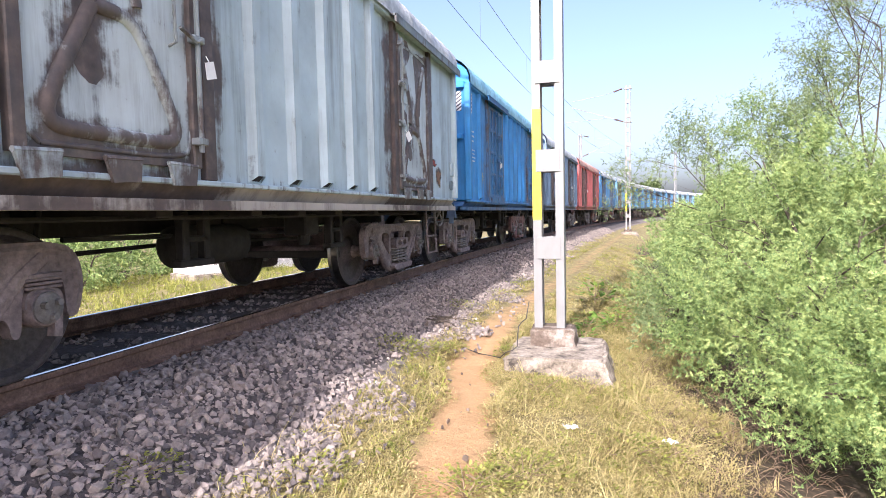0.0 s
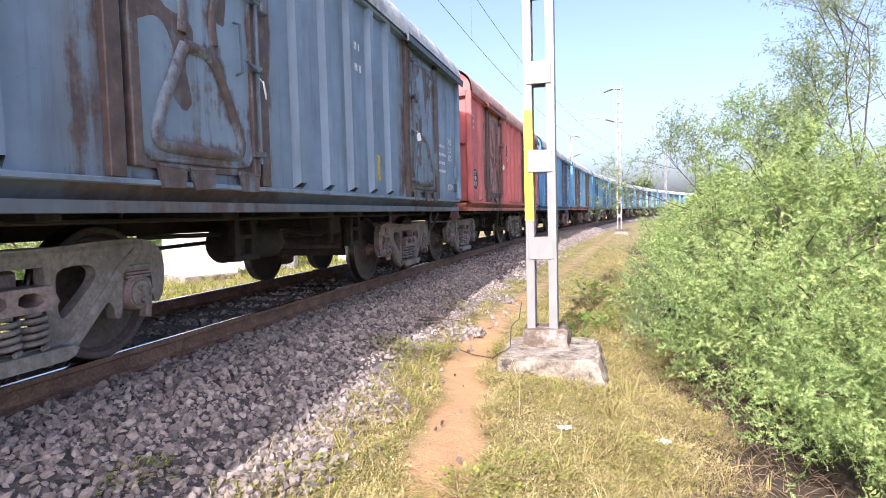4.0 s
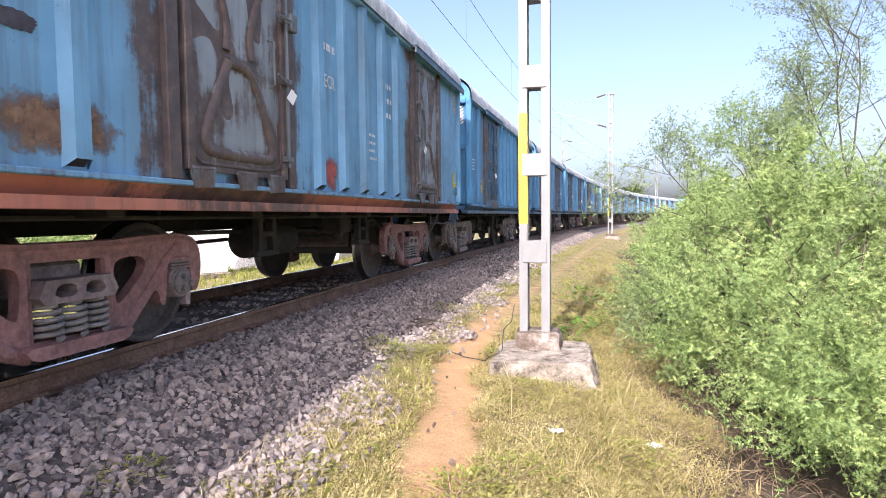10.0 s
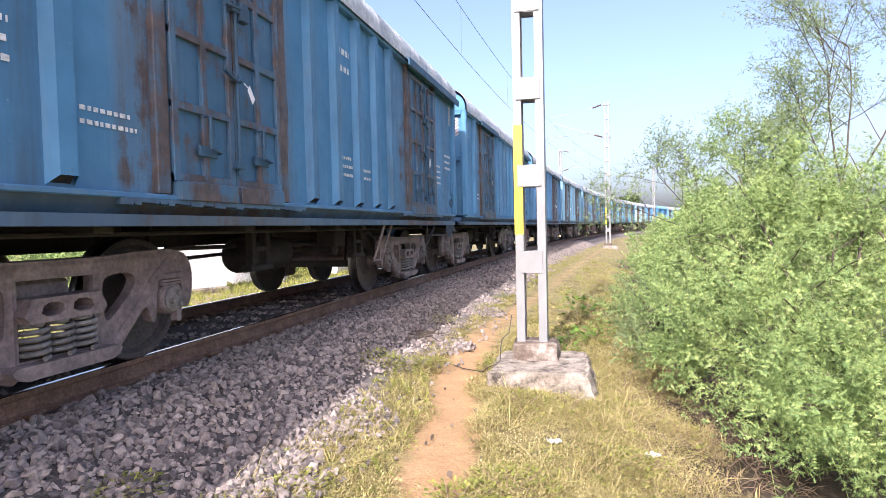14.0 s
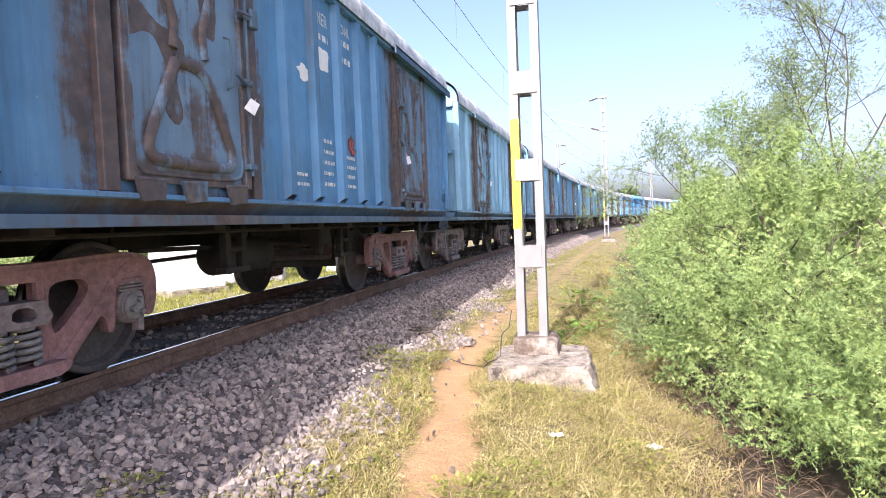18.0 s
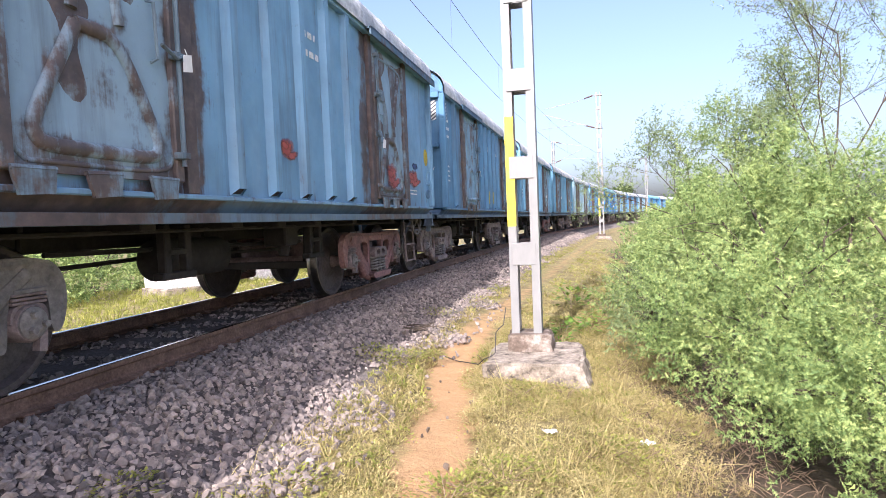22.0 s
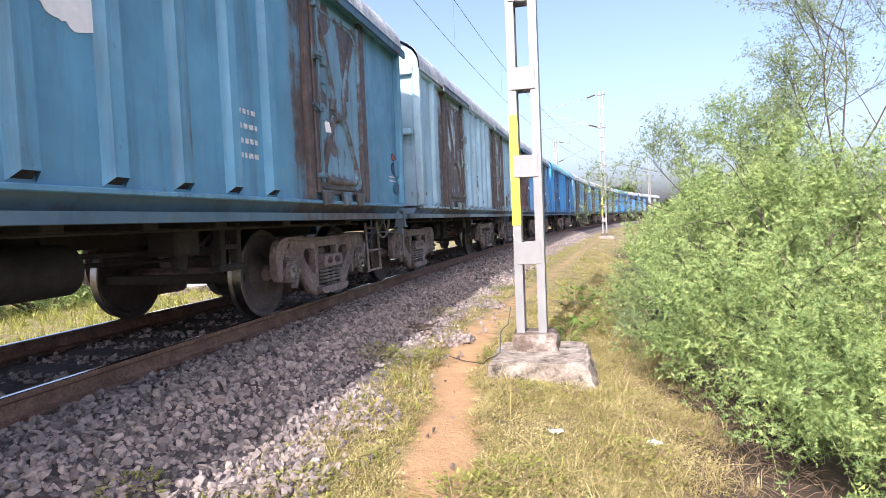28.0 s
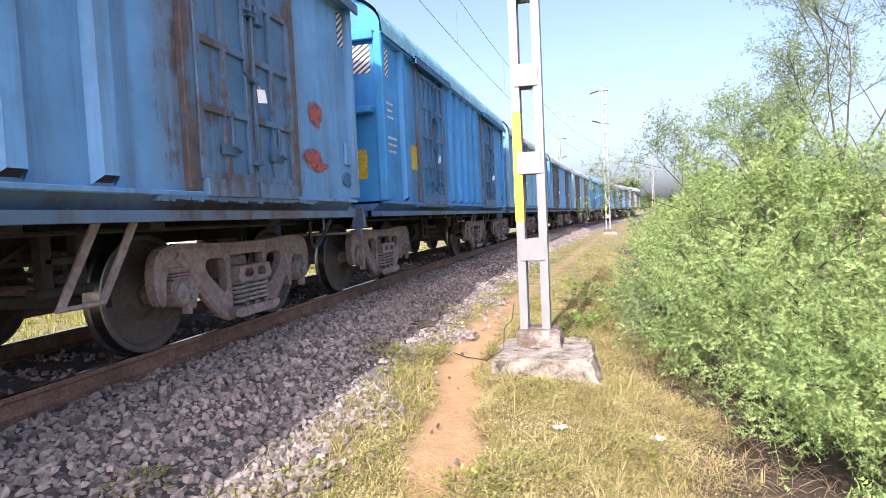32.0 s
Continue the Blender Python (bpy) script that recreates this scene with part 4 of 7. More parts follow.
def strut_mesh():
    """Two slanting flat hangers with a rung below the sill."""
    sh = Shape()
    for u in (0.0, 0.30):
        vs = [(x + d, y + u, z) for y, z, x in ((0.0, 1.06, 1.56), (-0.20, 0.56, 1.46)) for d, y, x, z in ((0.0, y, x, z),)]
        (x0, y0, z0), (x1, y1, z1) = vs
        sh.add([(x0, y0 - 0.035, z0), (x0, y0 + 0.035, z0), (x1, y1 + 0.03, z1), (x1, y1 - 0.03, z1), (x0 + 0.014, y0 - 0.035, z0), (x0 + 0.014, y0 + 0.035, z0), (x1 + 0.014, y1 + 0.03, z1), (x1 + 0.014, y1 - 0.03, z1)],
               [(0, 1, 2, 3), (7, 6, 5, 4), (0, 4, 5, 1), (1, 5, 6, 2), (2, 6, 7, 3), (3, 7, 4, 0)])
    sh.tube([(1.47, -0.22, 0.57), (1.47, 0.12, 0.57)], 0.016, 6)
    return sh.mesh("hanger", STEEL)


LEDGE, HANGER = ledge_mesh(), strut_mesh()
PULL = Shape().tube([(1.67, 0, 2.55), (1.72, 0, 2.53), (1.725, 0, 2.3), (1.72, 0.012, 2.16), (1.67, 0.012, 2.14)], 0.011, 6).mesh("door_handle", PAINT)
BEARER = Shape().box(-1.55, 1.55, -0.08, 0.08, 1.0, 1.165, 0, 0.01).mesh("cross_bearer", DARK)
STIFF, BEAM, RAILING = end_parts()
ME = dict(side=side_wall(), rib_grid=rib_mesh(0.09), rib_press=rib_mesh(0.085), post=corner_post(), door_post=door_post(), sole=sole_bar(), end=end_wall(), head=headstock(), roof=roof(), hood0=hood(*HOODS[0]), hood1=hood(*HOODS[1]), leaf=grid_leaf(),
          press=press_door(), flap=flap(), lock=lock_gear(), hasp=hasp(), tag=tag_mesh(), frame=side_frame(), bolster=bolster_end(), spring=spring(), axle_box=axle_box(),
          wheel=wheel_mesh(), axle=axle_mesh(), cap=cap_mesh(), under=underframe(), rig=brake_rigging(), tank=tank(), valve=valve_box(), ladder=ladder(), hand_wheel=hand_wheel(), coupler=coupler(),
          hose=hose(), lever=lever(), rod=lever_rod(), plate=box_plate(), maker=round_plate())


def variant(key, *mats):
    """The same shape in other paint."""
    name = key + "".join(m.name for m in mats)
    if name not in ME:
        me = ME[key].copy()
        for i, m in enumerate(mats):
            me.materials[i] = m
        ME[name] = me
    return ME[name]


def blob(wide, high, ragged, seed, n=44):
    """A painted patch with an uneven edge, 3 mm thick."""
    rng = random.Random(seed)
    pts = []
    for i in range(n):
        a = 2 * math.pi * i / n
        c, s = math.cos(a), math.sin(a)
        sq = 1 / max(abs(c), abs(s)) if ragged < 0 else 1
        k = noise.noise((c * 1.7 + seed, s * 1.7, 0.3)) + 0.5 * noise.noise((c * 5 + seed, s * 5, 2.0))
        r = sq * (1 + abs(ragged) * (1.6 * k + 0.25 * rng.uniform(-1, 1)))
        pts.append((wide / 2 * c * r, high / 2 * s * r))
    return Shape().slab(pts, [], 0, 0.003)


def words(text, size, mat, squeeze=1.0):
    """Lettering as a thin mesh in the (y, z) plane, read from +x."""
    cu = bpy.data.curves.new("lettering", "FONT")
    cu.body, cu.size, cu.extrude, cu.align_x, cu.align_y, cu.space_line = text, size, 0.001, "CENTER", "CENTER", 0.9
    cu.resolution_u = 2
    ob = bpy.data.objects.new("lettering", cu)
    me = bpy.data.meshes.new_from_object(ob)
    bpy.data.objects.remove(ob)
    me.transform(Matrix(((0, 0, 1, 0), (squeeze, 0, 0, 0), (0, 1, 0, 0), (0, 0, 0, 1))))
    me.materials.clear()
    me.materials.append(mat)
    return me


def bars(rows, wide, high, mat, seed):
    """Writing too worn to read, as short bars."""
    rng = random.Random(seed)
    sh = Shape()
    for i in range(rows):
        z = high / 2 - high * (i + 0.5) / rows
        a = -wide / 2
        end = wide / 2 * rng.uniform(0.6, 1.0)
        while a < end:
            b = a + rng.uniform(0.2, 0.55) * high / rows
            sh.box(0, 0.003, a, min(b, end), z - 0.17 * high / rows, z + 0.17 * high / rows)
            a = b + 0.2 * high / rows
    return sh.mesh("lettering", mat)


def hazard_mat():
    """White paint with slanting dark stripes, 75 mm apart."""
    m, n, l, b = material("hazard_paint", 0.7)
    tc = n.new("ShaderNodeTexCoord")
    xyz = n.new("ShaderNodeSeparateXYZ")
    l.new(tc.outputs["Object"], xyz.inputs[0])
    slant = arith(n, l, "SUBTRACT", xyz.outputs["Z"], arith(n, l, "MULTIPLY", xyz.outputs["Y"], 0.8))
    band = arith(n, l, "LESS_THAN", arith(n, l, "FRACT", arith(n, l, "ADD", arith(n, l, "DIVIDE", slant, 0.075), 20.0)), 0.45)
    chip = ramp(n, l, fbm(n, l, tc.outputs["Object"], 22, 6, 0.7), [(0.3, 0.7), (0.6, 1.0)])
    col = mix(n, l, band, (0.72, 0.73, 0.72), (0.06, 0.06, 0.075))
    l.new(mix(n, l, 1.0, col, chip, "MULTIPLY"), b.inputs["Base Color"])
    return m


HAZARD = hazard_mat()


def stripes(wide, high):
    """White patch with slanting dark stripes."""
    return Shape().box(0, 0.004, -wide / 2, wide / 2, -high / 2, high / 2).mesh("hazard_patch", HAZARD)


X_SHEET = 1.648
# the body stands out over the running gear: 3.7 m over its corner posts
BODY = Matrix.Translation((0, 0, 0.0576)) @ Matrix.Diagonal((1.088, 1, 0.9416, 1))


def body(name, me, parent, label="", at=None, colour=None):
    """A part of the wagon's body."""
    return part(name, me, parent, label, BODY @ (at if at is not None else Matrix()), colour)


def build_wagon(spec, index):
    """A covered bogie wagon with all its parts."""
    kind, col, rust = spec["kind"], spec["colour"], spec.get("rust", 0.25)
    w = empty("covered_wagon", pose(*[*bend(PITCH * (index - 1.5) - run(0), 0)[:2], 0]), spec["label"], "freight wagon", "wagons of the train")
    rng = random.Random(index * 7 + 1)
    c = (*col, rust)
    door_c = (*spec.get("door", [q * 0.62 for q in col]), spec.get("door_rust", min(0.9, rust + 0.2)))
    sill_c = (*spec.get("sill", [q * 0.36 + 0.026 for q in col]), 0.2 + rust * 0.6)
    flip = pose(0, 0, 0, 0, 0, 180)
    for turn in (None, flip):
        t = turn or Matrix()
        body("side_wall", ME["side"], w, at=turn, colour=c)
        for u in RIBS:
            body("rib", ME["rib_" + kind], w, at=t @ pose(0, u - HALF, 0), colour=c)
        for u in (A0 + 0.03, A1 - 0.03):
            body("corner_post", ME["post"], w, at=t @ pose(0, u - HALF, 0), colour=c)
        body("sole_bar", ME["sole"], w, at=turn, colour=sill_c)
        body("end_wall", ME["end"], w, at=turn, colour=c)
        for x in (-1.05, -0.36, 0.36, 1.05):
            body("end_stiffener", STIFF, w, at=t @ pose(x, 0, 0), colour=c)
        body("end_beam", BEAM, w, at=turn, colour=c)
        body("end_top_rail", RAILING, w, at=turn, colour=c)
        body("headstock", ME["head"], w, at=turn, colour=sill_c)
        for d, (u0, u1) in enumerate(DOORS):
            mid = (u0 + u1) / 2 - HALF
            body("door_hood", ME["hood%d" % d], w, at=t, colour=(*[q * 0.45 for q in col], min(0.9, rust + 0.25)))
            for u in (u0 - 0.07, u1 + 0.07):
                body("door_post", ME["door_post"], w, "rust-streaked door post", t @ pose(0, u - HALF, 0), (*[q * 0.5 + 0.01 for q in col], min(1.05, rust + (0.5 if kind == "press" else 0.22))))
            if kind == "grid":
                for k, a in enumerate((-0.35, 0.35)):
                    dc = door_c
                    if turn is None and d == 0 and k == 0 and "odd_leaf" in spec:
                        dc = (*spec["odd_leaf"], 0.45)
                    lf = body("door_leaf", ME["leaf"], w, at=t @ pose(0, mid + a, 0), colour=dc)
                    if turn is None:
                        part("hasp", ME["hasp"], lf, colour=(*[q * 0.6 for q in dc[:3]], 0.3))
                if turn is None:
                    body("lock_bar", ME["lock"], w, at=pose(0, mid, 0), colour=(*[q * 0.55 for q in door_c[:3]], 0.45))
                    body("hinge_ledge", LEDGE, w, at=pose(0, mid, 0), colour=(*[q * 0.4 + 0.02 for q in col], 0.5))
            else:
                dr = body("door_panel", ME["press"], w, at=t @ pose(0, mid, 0), colour=door_c)
                if turn is None:
                    part("lock_bar", ME["lock"], dr, at=pose(0, 0.62 if d == 0 else -0.62, 0), colour=(*[q * 0.5 for q in door_c[:3]], 0.6))
                    part("door_handle", PULL, dr, at=pose(0, 0.42 if d == 0 else -0.42, 0), colour=(*[q * 0.6 for q in door_c[:3]], 0.4))
            if turn is None:
                for k, a in enumerate((-0.45, 0.05, 0.48)):
                    body("door_flap", ME["flap"], w, at=pose(0.0, mid + a + rng.uniform(-0.05, 0.05), 0, rng.uniform(-3, 3)), colour=(*[q * 0.7 for q in door_c[:3]], 0.85))
                ta = 0.04 if kind == "grid" else (0.60, -0.54)[d]
                body("paper_tag", ME["tag"], w, "white paper label on the door", pose(1.77, mid + ta + rng.uniform(-0.04, 0.08), 2.1 + rng.uniform(-0.12, 0.1), rng.uniform(-38, 38), rng.uniform(-12, 12), rng.uniform(-25, 25)))
    rm = {"white": ROOF, "blue": ROOF_BLUE, "red": ROOF_RED}[spec.get("roof", "white")]
    body("roof", variant("roof", rm), w, {"white": "chalky white roof", "blue": "light blue roof", "red": "faded rust-red roof"}[spec.get("roof", "white")])
    part("underframe", ME["under"], w)
    for u in (1.975, 3.6, 4.7, 5.48, 6.3, 7.4, PITCH - 1.975):
        part("cross_bearer", BEARER, w, at=pose(0, u - HALF, 0))
    part("brake_rigging", ME["rig"], w)
    if kind == "grid":
        part("hanger", HANGER, w, at=pose(0.12, 6.72 - HALF, 0))
    part("air_tank", ME["tank"], w, at=pose(0.72, 5.1 - HALF, 0.74))
    part("brake_valve", ME["valve"], w, at=pose(1.05, 6.35 - HALF, 0))
    if index in (0, 1, 4, 11, 12, 15, 16):
        part("step_ladder", ME["ladder"], w, at=pose(1.50, PITCH - 1.03 - HALF, 0))
        body("hand_wheel", ME["hand_wheel"], w, at=pose(1.46, PITCH - 0.80 - HALF, 1.04))
    part("brake_hose", ME["hose"], w, at=pose(0, PITCH - 0.35 - HALF, 0))
    for t in (Matrix(), flip):
        part("coupler", ME["coupler"], w, at=t @ pose(0, 0.02 - HALF + 0.22, 0))
        body("lever_bracket", ME["lever"], w, at=t @ pose(0, 0.34 - HALF, 0), colour=(*[q * 0.22 + 0.075 for q in col], 0.35))
    part("uncoupling_rod", ME["rod"], w, at=pose(0, 0.28 - HALF, 0))
    body("label_holder", ME["plate"], w, at=pose(-0.06, PITCH - 0.66 - HALF, 1.80), colour=c)
    body("maker_plate", ME["maker"], w, at=pose(0, PITCH - 0.72 - HALF, 1.50), colour=(*[q * 0.5 for q in col], 0.2))
    axles = []
    fm = spec.get("bogie", [STEEL, STEEL])
    for b, u in enumerate(BOGIES):
        bo = part("bolster", ME["bolster"], w, at=pose(0, u - HALF, 0))
        for t in (Matrix(), flip):
            fr = part("side_frame", variant("frame", fm[b]), w, at=pose(0, u - HALF, 0) @ t @ pose(0.085, 0, 0))
            for a in (-0.175, 0.0, 0.175):
                part("spring", ME["spring"], fr, at=pose(1.16, a, 0))
            for a in (-1.0, 1.0):
                part("axle_box", ME["axle_box"], fr, at=pose(0, a, 0))
        for a in (-1.0, 1.0):
            ax = part("axle", ME["axle"], w, at=pose(0, u - HALF + a, WHEEL_R))
            for t in (Matrix(), flip):
                part("wheel", ME["wheel"], ax, at=t)
                part("end_cap", ME["cap"], ax, at=t @ pose(0.085, 0, 0))
            axles.append(ax)
    for k, (what, u, z, wide, high, *rest) in enumerate([*spec.get("marks", ()), *(CORNERS if END[0] in spec.get("end_marks", ()) else ())]):
        at = pose(rest[1] if len(rest) > 1 else X_SHEET, u - HALF, z, rest[2] if len(rest) > 2 else 0)
        seed = index * 31 + k
        if what == "stripes":
            body("hazard_patch", stripes(wide, high), w, at=at)
            continue
        if what in MARKS:
            ragged, mat, nm = MARKS[what]
            body(nm, blob(wide, high, ragged, seed).mesh(nm, mat), w, at=at)
            if what == "red":
                for q in range(2):
                    body(nm, blob(wide * (0.9 - 0.3 * q), high * 0.34, 0.2, seed + 50 + q).mesh(nm, mat), w, at=at @ pose(0.001 + 0.001 * q, wide * (0.35 - 0.5 * q), high * (0.3 * q - 0.25), 12 - 25 * q))
        elif what.startswith("dark_bars"):
            tagged(body("scrawl", bars(int(what[9:]), wide, high, DARK_PATCH, seed), w, at=at), kind="stuff")
        elif what.startswith("bars"):
            tagged(body("lettering", bars(int(what[4:]), wide, high, WHITE_LETTER, seed), w, at=at), kind="stuff")
        else:
            body("lettering", words(what, high, rest[0] if rest and rest[0] else WHITE_LETTER, wide), w, at=at)
    for what, x, z, wide, high in spec.get("end_marks", ()):
        at = pose(x, A0 - HALF + 0.016, z, 0, 0, -90)
        if what == "stripes":
            body("hazard_patch", stripes(wide, high), w, at=at)
            continue
        if what in MARKS:
            ragged, mat, nm = MARKS[what]
            body(nm, blob(wide, high, ragged, index).mesh(nm, mat), w, at=at)
        elif what.startswith("bars"):
            tagged(body("lettering", bars(int(what[4:]), wide, high, WHITE_LETTER, index), w, at=at), kind="stuff")
        else:
            body("lettering", words(what, high, WHITE_LETTER if "AIR" in what else BLACK_LETTER, wide), w, at=at @ pose(0.004, 0, 0))
    return w, axles


MARKS = {"blue": (0.16, DARK_BLUE, "spray_paint"), "stain": (0.08, STAIN, "rust_stain"), "dark": (0.2, DARK_PATCH, "dark_patch"),
         "yellow_disc": (0.02, YELLOW_PATCH, "yellow_patch"), "yellow_square": (-0.015, YELLOW_PATCH, "yellow_patch"), "black_disc": (0.02, DARK_PATCH, "dark_patch"),
         "black_square": (-0.02, DARK_PATCH, "dark_patch"), "red": (0.22, RED_SPRAY, "spray_paint"), "red_square": (-0.1, RED_SPRAY, "spray_paint"),
         "paper": (-0.12, PAPER, "paper_scrap"), "white_ragged": (0.3, PAPER, "peeled_patch"), "white_square": (-0.02, WHITE_LETTER, "white_patch")}
BLUE, BRIGHT, TEAL, GREY, SLATE, RED = (0.06, 0.18, 0.345), (0.025, 0.185, 0.42), (0.165, 0.32, 0.43), (0.33, 0.41, 0.44), (0.125, 0.185, 0.26), (0.39, 0.105, 0.10)
OLD = "chalked and rust-streaked %s covered goods wagon with pressed steel doors"
NEWER = "%s covered goods wagon with barred steel double doors"
END = [("stripes", 1.34, 3.28, 0.42, 0.40)]
CORNERS = [("stripes", 0.85, 3.28, 0.2, 0.4), ("stripes", 10.28, 3.28, 0.2, 0.4)]
KB = [("yellow_square", 1.22, 1.58, 0.42, 0.36), ("KB", 1.22, 1.58, 1.0, 0.22)]
DATA = [("bars3", 10.05, 2.3, 0.5, 0.36), ("bars4", 9.3, 2.0, 0.4, 0.42)]


def twin(u, z):
    """The round yellow notice beside the door."""
    return [("yellow_disc", u, z, 0.42, 0.40), ("WITH TWIN\nPIPE", u, z + 0.02, 0.58, 0.085, BLACK_LETTER, X_SHEET + 0.005)]



